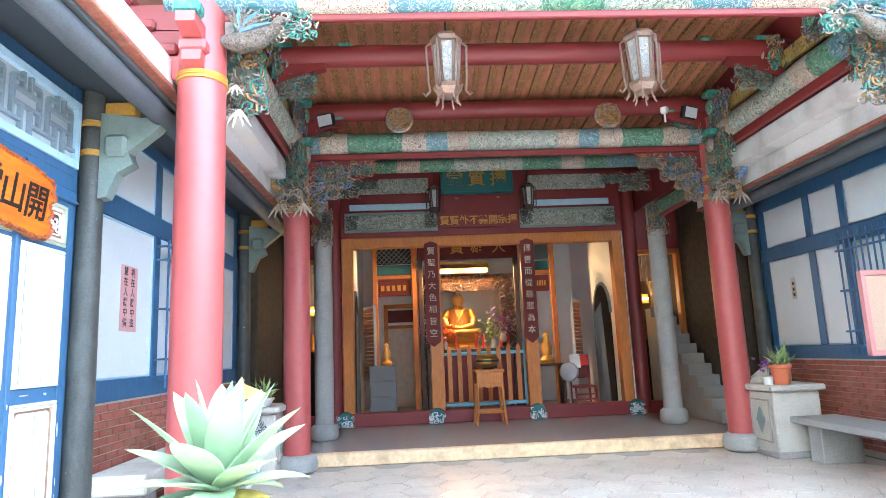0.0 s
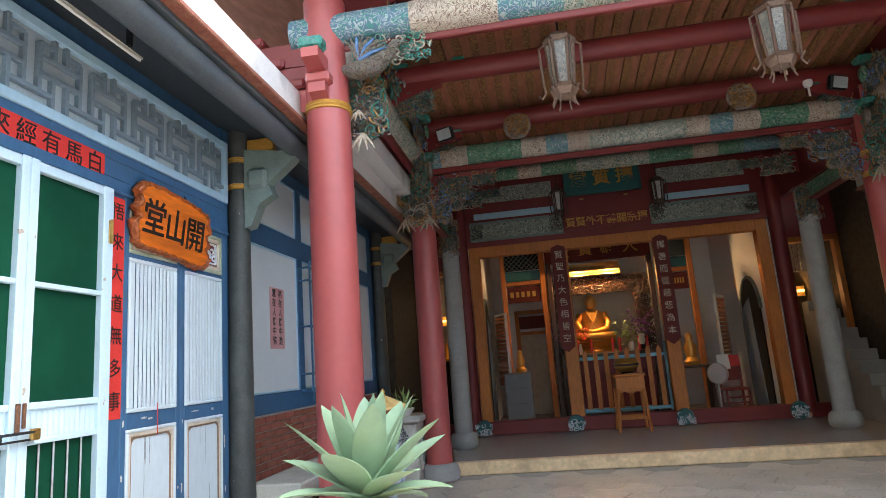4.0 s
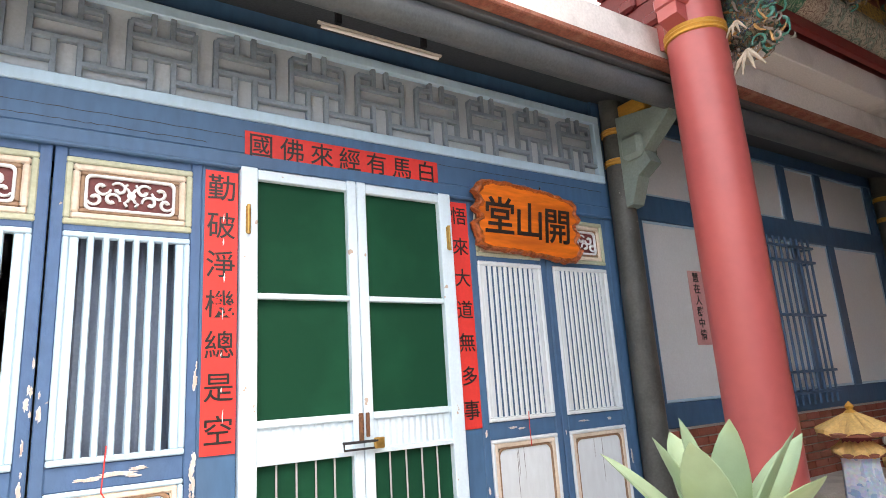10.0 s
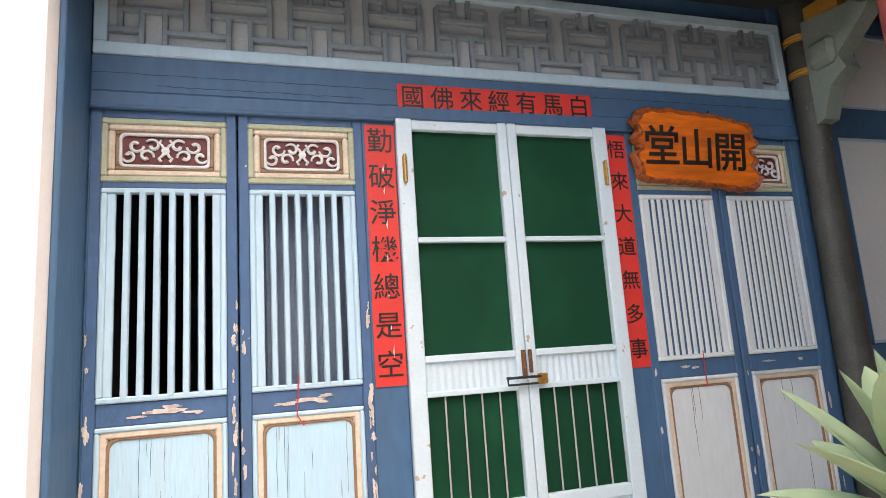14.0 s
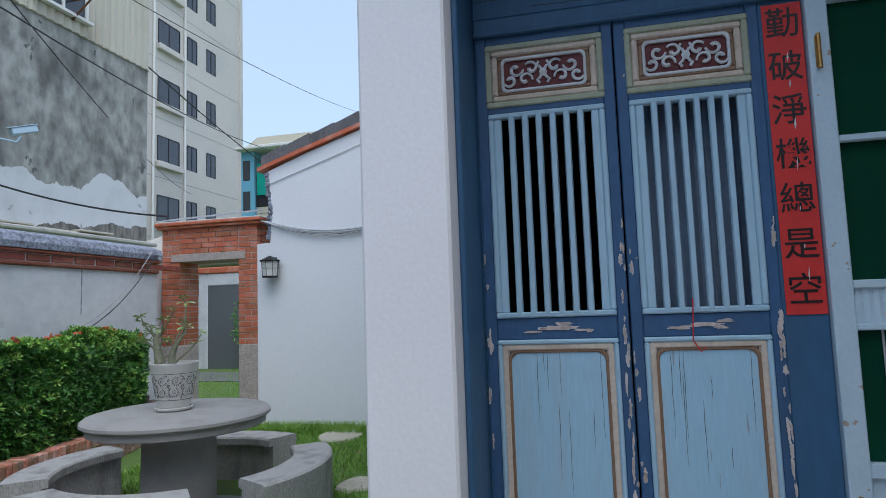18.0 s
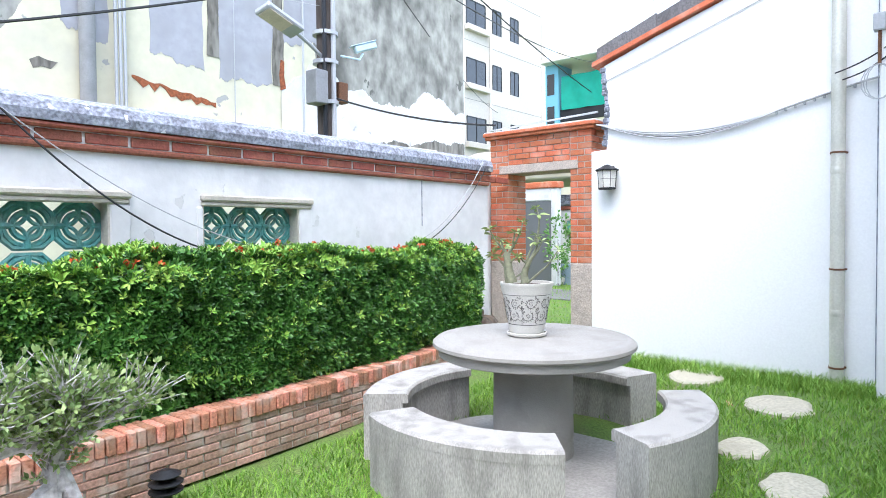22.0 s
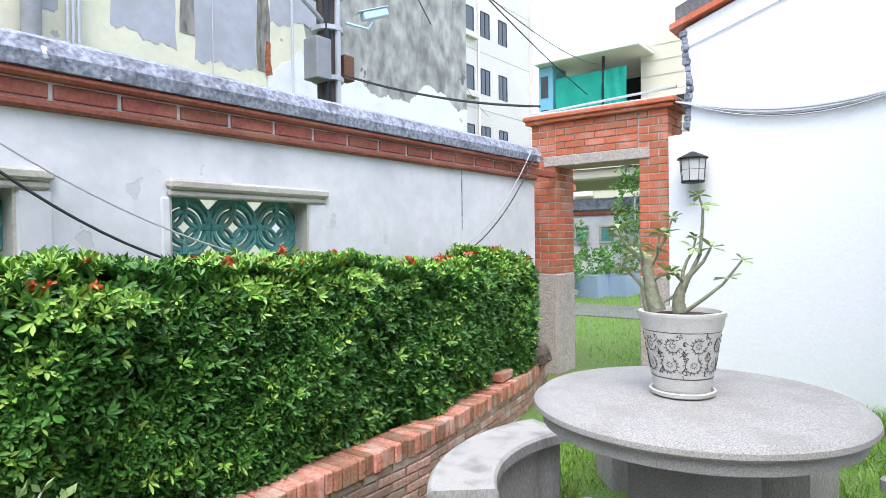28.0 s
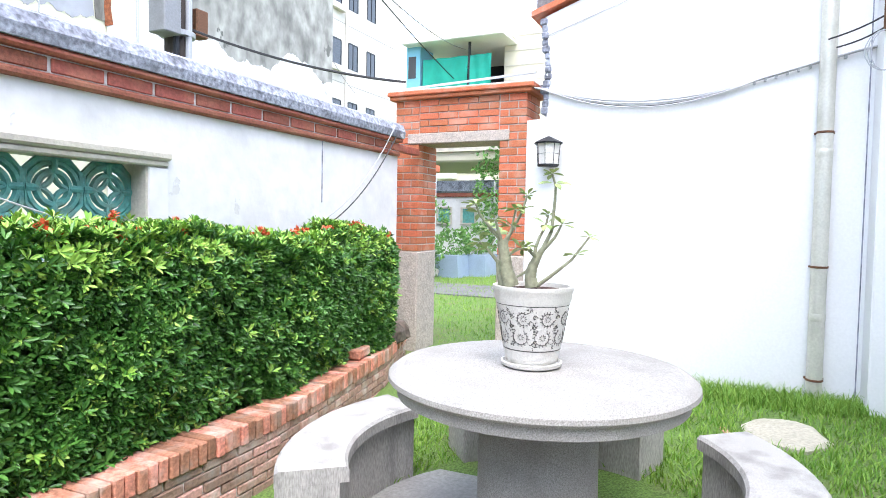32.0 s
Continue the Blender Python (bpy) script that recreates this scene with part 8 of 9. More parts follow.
# front brackets of the eaves columns
for sx, x in ((1, 0.975), (-1, 6.95)):
    t = thing("eaves_bracket", "red stepped eaves bracket on the front column", "bracket", (x, 4.25, 3.62), group="eaves brackets")
    for k, (z, l) in enumerate(((0.10, 0.30), (0.30, 0.48), (0.52, 0.66))):
        part("arm", Geo().slab([(-sx * 0.05, z - 0.12), (-sx * l * 0.7, z - 0.10), (-sx * l, z + 0.02), (-sx * l, z + 0.10), (-sx * 0.05, z + 0.10)], -0.07, 0.07, "y"), DARKRED if k else REDPAINT, t)
        part("block", Geo().box(-sx * (l - 0.14), -sx * l, -0.11, 0.11, z + 0.10, z + 0.19, 0.02), DARKRED, t)
    for k, (z, l) in enumerate(((0.05, 0.26), (0.28, 0.40))):
        part("arm", Geo().slab([(0.05, z - 0.12), (-l, z + 0.02), (-l, z + 0.10), (0.05, z + 0.10)], -0.07, 0.07, "x"), REDPAINT, t)
        part("block", Geo().box(-0.10, 0.10, -l, -l + 0.14, z + 0.10, z + 0.20, 0.02), CARVEGREEN if k else REDPAINT, t)
    t = thing("bird_bracket", "cream and green carved bird bracket beside the front column", "carving", (x + sx * 0.52, 4.2, 4.02), group="bird brackets")
    body = Geo().tube([(-sx * 0.36, 0, -0.08), (-sx * 0.22, -0.02, -0.11), (-sx * 0.06, -0.03, -0.08), (sx * 0.06, -0.04, 0.0), (sx * 0.10, -0.04, 0.07), (sx * 0.20, -0.05, 0.06)], [0.04, 0.085, 0.08, 0.05, 0.04, 0.008], 10)
    part("bird", body, FEATHER, t, "cream carved bird", smooth=True)
    for k in range(9):
        a = radians(20 + 12 * k)
        part("feather", Geo().tube([(-sx * 0.20, -0.08, -0.05), (-sx * (0.20 - 0.13 * math.cos(a)), -0.10, -0.05 + 0.12 * math.sin(a)), (-sx * (0.20 - 0.25 * math.cos(a)), -0.09, -0.05 + 0.20 * math.sin(a))], [0.02, 0.018, 0.006], 6), FEATHER if k % 3 else CARVEBLUE, t, smooth=True)
    carved(t, "foliage", 0.66, 0.26, 0.14, 92, 44, 0.026, (CARVEGREEN, CARVEPALE, CARVEGREEN), (sx * 0.06, 0.02, 0.06), 0, False)
    part("backing", Geo().slab([(-sx * 0.38, -0.12), (-sx * 0.38, 0.2), (sx * 0.42, 0.2), (sx * 0.30, 0.05), (-sx * 0.1, -0.08)], 0.03, 0.07, "y"), CARVEGREY, t)
    t = thing("beast_bracket", "carved beast with pale claws under the side beam", "carving", (x + sx * 0.24, 4.35, 3.38), group="beast brackets")
    carved(t, "body", 0.40, 0.56, 0.22, 95, 40, 0.036, (CARVEGREY, CARVEGREEN, CARVEGOLD), (0, 0.12, 0.34))
    ob = part("claw", claw(0.7), CARVEPALE, t, "pale splayed claw")
    ob.location = (0.02, 0.0, 0.04)
    ob = part("claw", claw(0.45), CARVEPALE, t, "pale splayed claw")
    ob.location = (0.0, -0.03, 0.24)
painted_beam((0.7, 4.25, 4.32), (7.2, 4.25, 4.32), 0.15, "round front beam painted with blue and cream scrolls", [(1.0, BEAMBLUE), (0.7, BEAMFRET), (0.5, BEAMBLUE), (0.7, BEAMART), (0.5, BEAMGREEN), (0.7, BEAMART), (0.5, BEAMBLUE), (0.7, BEAMFRET), (1.0, BEAMBLUE)])
solid("beam_board", Geo().box(1.0, 6.9, 4.22, 4.28, 4.12, 4.19, 0.01), DARKRED, "dark red board under the front beam", "beam")


def lantern(x, y, z, s=1.0, GREYFRAME=GREYFRAME):
    t = thing("hanging_lantern", "six-sided silver palace lantern with painted glass panes", "lantern", (x, y, z), group="hanging lanterns")
    part("chain", Geo().tube([(0, 0, 0.36 * s), (0, 0, 5.17 - z)], 0.010 * s, 6), IRON, t)
    part("crown", Geo().lathe([(0.15 * s, 0.24 * s), (0.165 * s, 0.28 * s), (0.12 * s, 0.33 * s), (0.03 * s, 0.37 * s), (0, 0.38 * s)], 6), GREYFRAME, t)
    part("foot", Geo().lathe([(0.0, -0.30 * s), (0.10 * s, -0.30 * s), (0.14 * s, -0.24 * s), (0.14 * s, -0.20 * s), (0, -0.20 * s)], 6), GREYFRAME, t)
    for k in range(6):
        a, b = radians(60 * k), radians(60 * k + 60)
        def at(r, an, zz):
            return (r * 0.80 * s * math.cos(an), r * 0.80 * s * math.sin(an), zz * s)
        part("pane", Geo().add([at(0.125, a, -0.20), at(0.125, b, -0.20), at(0.165, b, 0.24), at(0.165, a, 0.24)], [(0, 1, 2, 3)]), LANTERNPANE, t, "frosted pane with painted figures")
        part("corner_post", Geo().tube([at(0.13, a, -0.22), at(0.172, a, 0.26)], 0.013 * s, 6), GREYFRAME, t)
        part("outer_arm", Geo().tube([at(0.17, a, 0.26), at(0.25, a, 0.22), at(0.235, a, -0.15), at(0.22, a, -0.25), at(0.27, a, -0.30), at(0.30, a, -0.27)], 0.012 * s, 6), GREYFRAME, t)
        part("tassel_hook", Geo().tube([at(0.11, a, -0.28), at(0.12, a, -0.36), at(0.15, a, -0.40)], 0.009 * s, 5), GREYFRAME, t)
        part("pane_border", Geo().tube([at(0.128, a + 0.1, -0.19), at(0.128, b - 0.1, -0.19), at(0.168, b - 0.1, 0.23), at(0.168, a + 0.1, 0.23)], 0.007 * s, 5, True), GREYFRAME, t)
    return t


lantern(2.98, 5.3, 4.22), lantern(4.93, 5.3, 4.22)
lantern(3.04, 10.9, 4.27, 0.78, DARKWOOD), lantern(4.82, 10.9, 4.27, 0.78, DARKWOOD)
for x in (2.47, 5.38):
    t = thing("roof_rosette", "round brown carved rosette hanging from a purlin", "carving", (x, 7.70, 4.62), group="rosettes")
    part("disc", Geo().lathe([(0, -0.02), (0.17, -0.02), (0.19, 0.0), (0.17, 0.02), (0, 0.03)], 20, m=pose(0, 0, 0, 90, 0, 0)), CARVEGREY, t)
    tagged(part("relief", carving(0.30, 0.30, 0.04, int(x * 10), 26, 0.024), CARVEGOLD, t), kind="stuff")
    t.children[1].location = (0, -0.03, 0)
for x, a in ((1.48, -20), (6.52, 20)):
    t = thing("floodlight", "grey floodlight clamped to the purlin", "lamp", (x, 7.67, 4.62), group="floodlights")
    m_ = pose(0, 0, 0, 15, a * 0.2, a)
    part("body", Geo().box(-0.12, 0.12, -0.05, 0.05, -0.09, 0.09, 0.02, m_), IRON, t)
    part("glass", Geo().box(-0.10, 0.10, -0.056, -0.05, -0.07, 0.07, 0.0, m_), FLOOD, t, "pale glass front")
t = thing("security_camera", "small white dome camera on the purlin", "security camera", (6.20, 7.72, 4.68))
part("dome", Geo().lathe([(0, -0.06), (0.045, -0.04), (0.06, 0.0), (0.055, 0.04), (0, 0.05)], 12), TUBEOFF, t, smooth=True)
part("stalk", Geo().tube([(0, 0, -0.05), (0, 0, -0.17)], 0.015, 8), TUBEOFF, t)
# signs over the hall door
t = thing("hall_sign", "teal signboard with three gilt characters over the hall door", "sign", (3.88, 11.12, 4.83))
m_ = pose(0, 0, 0, -6, 0, 0)
part("board", Geo().box(-0.66, 0.66, -0.02, 0.02, -0.38, 0.38, 0.008, m_), TEAL, t)
part("border", Geo().box(-0.70, -0.65, -0.03, 0.03, -0.42, 0.42, 0.01, m_).box(0.65, 0.70, -0.03, 0.03, -0.42, 0.42, 0.01, m_).box(-0.66, 0.66, -0.03, 0.03, 0.37, 0.42, 0.01, m_).box(-0.66, 0.66, -0.03, 0.03, -0.42, -0.37, 0.01, m_), TEAL, t)
for k, ch in enumerate("堂質擇"):
    words("character", ch, 0.34, GOLDBAND, m_ @ Matrix.Translation((-0.42 + 0.42 * k, -0.024, -0.13)) @ FACE_NY, t, 0.004, 0.006)
for x in (-0.4, 0.4):
    part("stud", Geo().lathe([(0.04, 0), (0.035, 0.02), (0, 0.03)], 8, (x, -0.03, -0.50)), GOLDBAND, t)
t = thing("small_sign", "dark red board with a row of gilt characters", "sign", (3.90, 11.26, 3.93))
part("board", Geo().box(-0.76, 0.76, -0.02, 0.02, -0.135, 0.135, 0.008), DARKRED, t)
for k, ch in enumerate("賢賢外不義開宗擇"):
    words("character", ch, 0.19, GOLDBAND, Matrix.Translation((-0.66 + 0.188 * k, -0.023, 0)) @ FACE_NY, t, 0.002, 0.003)
for x0, x1 in ((1.32, 3.10), (4.70, 6.58)):
    t = thing("ink_panel", "pale carved panel painted with ink landscapes", "panel", ((x0 + x1) / 2, 11.27, 3.79), group="panels over the hall door")
    w = (x1 - x0) / 2
    part("panel", Geo().box(-w, w, -0.01, 0.02, 0.02, 0.30, 0.006), PANELART, t)
    part("border", Geo().box(-w, w, -0.025, 0.02, 0.30, 0.35, 0.008).box(-w, w, -0.025, 0.02, -0.03, 0.02, 0.008), BRACKET, t)
    part("relief", carving(2 * w - 0.3, 0.20, 0.03, int(x0 * 7), 26, 0.012), PANELART, t)
    t.children[2].location = (0, -0.015, 0.16)
    for q in (-1, 1):
        ob = part("corner_scroll", carving(0.24, 0.26, 0.04, int(x0 * 3 + q), 14, 0.02), CARVING, t)
        ob.location = (q * (w - 0.13), -0.03, 0.16)
        tagged(ob, kind="stuff")
    part("upper_strip", Geo().box(-w + 0.1, w - 0.1, -0.01, 0.02, 0.40, 0.52, 0.006), PALE, t, "pale blue-green strip")
    part("upper_panel", Geo().box(-w + 0.2, w - 0.15, -0.01, 0.02, 0.72, 1.02, 0.006), PANELART, t)
for x, s in ((2.95, 1), (4.80, 1), (1.3, 1), (6.65, 1)):
    t = thing("door_stone", "blue-grey carved drum stone at the foot of a door post", "stone", (x, 11.18, 0.165), group="door stones")
    part("drum", Geo().lathe([(0, -0.05), (0.13, -0.05), (0.15, 0.0), (0.13, 0.05), (0, 0.05)], 16, m=pose(0, 0, 0.14, 90, 0, 0)), TEAL, t)
    part("relief", carving(0.3, 0.2, 0.05, int(x * 9), 12, 0.02), CARVEWHITE, t)
    t.children[1].location = (0, -0.06, 0.12)

# railing and incense stand
t = thing("low_railing", "pale blue timber railing with orange slats before the altar", "railing", (3.90, 11.60, 0.40))
for x in (-0.80, 0.80):
    part("post", Geo().box(x - 0.035, x + 0.035, -0.04, 0.04, 0, 1.22, 0.01), SKYBLUE, t)
for z in (0.06, 1.0):
    part("rail", Geo().box(-0.765, 0.765, -0.03, 0.03, z - 0.03, z + 0.03, 0.008), SKYBLUE, t)
for k in range(8):
    x = -0.66 + 0.189 * k
    part("slat", Geo().slab([(x - 0.04, 0.09), (x + 0.04, 0.09), (x + 0.04, 1.10), (x, 1.17), (x - 0.04, 1.10)], -0.055, -0.032, "y"), ORANGEWOOD, t)
t = thing("incense_stand", "square orange wooden stand with carved apron and stretchers", "stand", (3.88, 10.85, 0.165))
part("top", Geo().box(-0.26, 0.26, -0.26, 0.26, 0.90, 0.95, 0.012), ORANGEWOOD, t)
part("drawer", Geo().box(-0.235, 0.235, -0.235, 0.235, 0.70, 0.90, 0.006), ORANGEWOOD, t)
part("apron", Geo().slab([(-0.2, 0.70), (0.2, 0.70), (0.2, 0.62), (0.1, 0.66), (0, 0.61), (-0.1, 0.66), (-0.2, 0.62)], -0.232, -0.21, "y"), ORANGEWOOD, t)
for x in (-0.22, 0.22):
    for y in (-0.22, 0.22):
        part("leg", Geo().tube([(x, y, 0.70), (x * 1.05, y * 1.05, 0.3), (x * 1.16, y * 1.16, 0.0)], 0.024, 6), ORANGEWOOD, t)
for y in (-0.22, 0.22):
    part("stretcher", Geo().box(-0.22, 0.22, y - 0.015, y + 0.015, 0.20, 0.24, 0.004), ORANGEWOOD, t)
t = thing("incense_burner", "dark bronze incense burner on the stand", "incense burner", (3.88, 10.85, 1.115))
part("bowl", Geo().lathe([(0.0, 0.03), (0.10, 0.03), (0.20, 0.10), (0.21, 0.18), (0.17, 0.23), (0.19, 0.26), (0.16, 0.26), (0.14, 0.2), (0, 0.18)], 18), BRASS, t, smooth=True)
part("foot", Geo().lathe([(0.10, 0.0), (0.11, 0.02), (0.10, 0.03)], 12), IRON, t)
part("rim_band", Geo().lathe([(0.205, 0.13), (0.212, 0.14), (0.212, 0.16), (0.205, 0.17)], 18), IRON, t)

# altar
t = thing("altar_screen", "dark carved altar screen framing a golden statue", "altar", (3.85, 13.5, 0.165))
part("side_panel", carving(0.34, 2.6, 0.08, 101, 190, 0.030), DARKWOOD, t)
t.children[0].location = (-0.86, 0, 1.6)
part("side_panel", carving(0.34, 2.6, 0.08, 102, 190, 0.030), DARKWOOD, t)
t.children[1].location = (0.86, 0, 1.6)
part("top_panel", carving(2.1, 0.36, 0.08, 103, 190, 0.030), DARKWOOD, t)
t.children[2].location = (0, 0, 2.80)
part("post", Geo().box(-1.14, -1.03, -0.06, 0.06, 0, 3.4, 0.01), DARKWOOD, t)
part("post", Geo().box(1.03, 1.14, -0.06, 0.06, 0, 3.4, 0.01), DARKWOOD, t)
part("head_board", Geo().box(-1.14, 1.14, -0.06, 0.02, 3.35, 3.85, 0.01), BROWNBOARD, t)
for a, b in ((-2.05, -1.28), (1.42, 1.86)):
    part("bay_post", Geo().box(a - 0.10, a, -0.05, 0.05, 0, 3.85, 0.01), ORANGEWOOD, t, "orange timber post")
    part("bay_post", Geo().box(b, b + 0.12, -0.05, 0.05, 0, 3.85, 0.01), ORANGEWOOD, t, "orange timber post")
    part("lattice_back", Geo().box(a, b, 0.0, 0.02, 3.28, 3.78), BLACKVOID, t)
    n = 7
    for k in range(-n, n + 1):
        u = (b - a) / n
        for e in (-1, 1):
            y0, y1 = a + k * u, a + k * u + e * 0.5
            lo, hi = max(a, min(y0, y1)), min(b, max(y0, y1))
            if hi - lo > 0.05:
                z = lambda v: 3.28 + (v - y0) / e
                part("lattice_bar", Geo().tube([(lo, -0.01, z(lo)), (hi, -0.01, z(hi))], 0.010, 4), BRACKET, t)
    part("teal_panel", Geo().box(a, b, -0.01, 0.02, 3.04, 3.26, 0.006), TEAL, t)
    part("bay_rail", Geo().box(a, b, -0.04, 0.04, 2.94, 3.03, 0.008), ORANGEWOOD, t)
    part("name_board", Geo().box(a + 0.02, b - 0.02, -0.03, 0.02, 2.56, 2.92, 0.008), BROWNBOARD, t)
    for k in range(5):
        part("writing_bar", Geo().box(a + 0.08 + (b - a - 0.16) * k / 5, a + 0.08 + (b - a - 0.16) * (k + 0.6) / 5, -0.034, -0.03, 2.68, 2.80), GOLDBAND, t)
for k, ch in enumerate("殿寶雄大"):
    words("character", ch, 0.34, GOLDBAND, Matrix.Translation((-0.72 + 0.48 * k, -0.064, 3.60)) @ FACE_NY, t, 0.002, 0.004)
solid("wall_altar", Geo().box(2.7, 5.0, 14.35, 14.45, 0.165, 3.2), BEIGEHOUSE, "plain cream wall behind the altar", "wall", kind="structure")
t = thing("altar_table", "dark altar table with offerings", "table", (3.85, 13.75, 0.165))
part("top", Geo().box(-1.0, 1.0, -0.5, 0.5, 1.25, 1.33, 0.01), DARKWOOD, t)
part("front", Geo().box(-0.95, 0.95, -0.42, -0.38, 0.2, 1.25, 0.006), DARKRED, t)
for x in (-0.95, 0.95):
    for y in (-0.42, 0.42):
        part("leg", Geo().box(x - 0.05, x + 0.05, y - 0.05, y + 0.05, 0, 1.25, 0.01), DARKWOOD, t)
st = Geo()
flat = Matrix.Diagonal((1.0, 0.72, 1.0, 1.0))
st.lathe([(0.0, 0.0), (0.44, 0.0), (0.48, 0.05), (0.42, 0.10), (0.36, 0.13), (0.42, 0.17), (0.47, 0.24), (0.44, 0.28), (0.0, 0.28)], 28, m=flat)
st.lathe([(0.0, 0.28), (0.42, 0.29), (0.46, 0.35), (0.42, 0.42), (0.30, 0.48), (0.0, 0.50)], 28, m=flat)
st.lathe([(0.0, 0.44), (0.27, 0.46), (0.245, 0.58), (0.26, 0.70), (0.285, 0.80), (0.26, 0.88), (0.14, 0.94), (0.075, 0.97), (0.075, 1.0), (0.0, 1.0)], 24, m=flat)
st.lathe([(0.0, 0.97), (0.08, 0.98), (0.125, 1.04), (0.135, 1.12), (0.12, 1.19), (0.085, 1.23), (0.06, 1.24), (0.055, 1.27), (0.0, 1.29)], 18)
for s_ in (-1, 1):
    st.tube([(s_ * 0.26, -0.04, 0.86), (s_ * 0.335, -0.10, 0.68), (s_ * 0.28, -0.22, 0.52), (s_ * 0.10, -0.30, 0.47), (0.0, -0.31, 0.46)], [0.075, 0.075, 0.065, 0.05, 0.045], 10)
    st.tube([(s_ * 0.40, -0.12, 0.36), (s_ * 0.20, -0.30, 0.36), (-s_ * 0.12, -0.33, 0.38)], [0.09, 0.08, 0.05], 10)
    st.tube([(s_ * 0.12, -0.19, 0.92), (s_ * 0.05, -0.22, 0.74), (-s_ * 0.06, -0.21, 0.58)], 0.018, 6)
ob = solid("golden_statue", st, GOLD, "seated golden statue behind the altar railing", "statue", smooth=True)
ob.location = (3.62, 13.85, 1.50)
t = thing("altar_lamp", "lit warm tube lamp with a reflector above the altar", "lamp", (3.72, 13.25, 3.24))
part("reflector", Geo().slab([(-0.16, 0.02), (0, 0.12), (0.16, 0.02), (0.16, 0.0), (0, 0.1), (-0.16, 0.0)], -0.56, 0.56, "x"), SHADEGOLD, t)
part("tube", Geo().tube([(-0.52, 0, -0.02), (0.52, 0, -0.02)], 0.028, 8), TUBE, t, "glowing tube", smooth=True)
part("back_reflector", Geo().box(-0.56, 0.56, 0.10, 0.12, -0.06, 0.2), SHADEGOLD, t)
for k, (x, y, z, n_, m_) in enumerate(((3.25, 13.4, 1.50, 60, FLOWER), (4.35, 13.4, 1.50, 90, ROSELEAF), (4.55, 13.3, 1.62, 60, None), (2.98, 13.4, 1.6, 40, None))):
    b = thing("altar_flowers", "vase of flowers on the altar table", "flowers", (x, y, z), group="altar flowers")
    part("vase", Geo().lathe([(0.05, 0), (0.08, 0.08), (0.05, 0.18), (0.07, 0.22)], 12), POTWHITE, b, smooth=True)
    c = rr.normal(scale=(0.13, 0.08, 0.12), size=(n_, 3)) + [0, 0, 0.40]
    v, f = scatter_leaves(c, rr.normal(size=(n_, 3)), 4, 0.06, 0.022, rr, 1.0)
    if m_ is None:
        m_ = PURPLE = mat("purple_petals", (0.22, 0.06, 0.25), 0.6, grain=0.2, bump=0)
    ob = new("bloom", array_mesh("bloom", v, f, m_))
    ob.parent = b
    tagged(ob, kind="stuff")
for x in (3.10, 3.22, 3.5, 3.95, 4.1, 4.5, 4.66):
    solid("red_candle", Geo().lathe([(0.03, 0), (0.03, 0.30), (0, 0.31)], 8, (x, 13.35, 1.495)), REDPAPER, "thin red candle on the altar table", "candle", "altar candles")

# side furniture inside the hall
t = thing("filing_cabinet", "grey metal cabinet with objects on it", "cabinet", (1.9, 13.1, 0.165))
part("body", Geo().box(-0.28, 0.28, -0.25, 0.25, 0, 1.05, 0.01), CABINET, t)
for z in (0.1, 0.42, 0.74):
    part("drawer", Geo().box(-0.25, 0.25, -0.265, -0.25, z, z + 0.28, 0.006), CABINET, t)
ob = solid("golden_statue", Geo().lathe([(0.10, 0), (0.12, 0.06), (0.07, 0.12), (0.09, 0.25), (0.05, 0.36), (0.06, 0.42), (0, 0.48)], 14), GOLD, "small dark gilt statue on a cabinet", "statue", smooth=True)
ob.location = (1.98, 13.1, 1.215)
ob = solid("golden_statue", Geo().lathe([(0.14, 0), (0.16, 0.08), (0.10, 0.16), (0.13, 0.36), (0.06, 0.50), (0.08, 0.60), (0, 0.68)], 14), GOLD, "small gilt statue on a side table", "statue", smooth=True)
ob.location = (5.45, 13.1, 1.115)
t = thing("side_table", "dark wooden side table", "table", (5.45, 13.1, 0.165))
part("top", Geo().box(-0.35, 0.35, -0.25, 0.25, 0.9, 0.95, 0.01), DARKWOOD, t)
for x in (-0.3, 0.3):
    part("leg", Geo().box(x - 0.03, x + 0.03, -0.2, 0.2, 0, 0.9, 0.01), DARKWOOD, t)
t = thing("red_chair", "red wooden chair with a straight back", "chair", (6.05, 12.6, 0.165))
part("seat", Geo().box(-0.22, 0.22, -0.22, 0.22, 0.44, 0.49, 0.01), DARKRED, t)
part("backrest", Geo().box(-0.22, 0.22, 0.19, 0.22, 0.62, 0.95, 0.01), DARKRED, t)
for x in (-0.2, 0.2):
    for y in (-0.2, 0.2):
        part("leg", Geo().box(x - 0.02, x + 0.02, y - 0.02, y + 0.02, 0, 0.95 if y > 0 else 0.44, 0.005), DARKRED, t)
for z in (0.2, 0.3):
    part("stretcher", Geo().box(-0.2, 0.2, -0.21, -0.19, z, z + 0.03), DARKRED, t)
t = thing("pedestal_fan", "grey round electric fan on a stand", "fan", (5.72, 12.35, 0.165))
part("cage", Geo().lathe([(0, -0.05), (0.17, -0.04), (0.2, 0.0), (0.17, 0.05), (0, 0.07)], 20, m=pose(0, 0, 0.78, 90, 0, -25)), ALU, t)
part("pole", Geo().tube([(0, 0.05, 0.02), (0, 0.05, 0.78)], 0.02, 8), ALU, t)
part("base", Geo().lathe([(0.18, 0), (0.17, 0.03), (0.03, 0.05)], 18), TUBEOFF, t)
t = thing("document_stand", "small white document with a red cover leaning on a chair", "papers", (5.95, 12.35, 1.02))
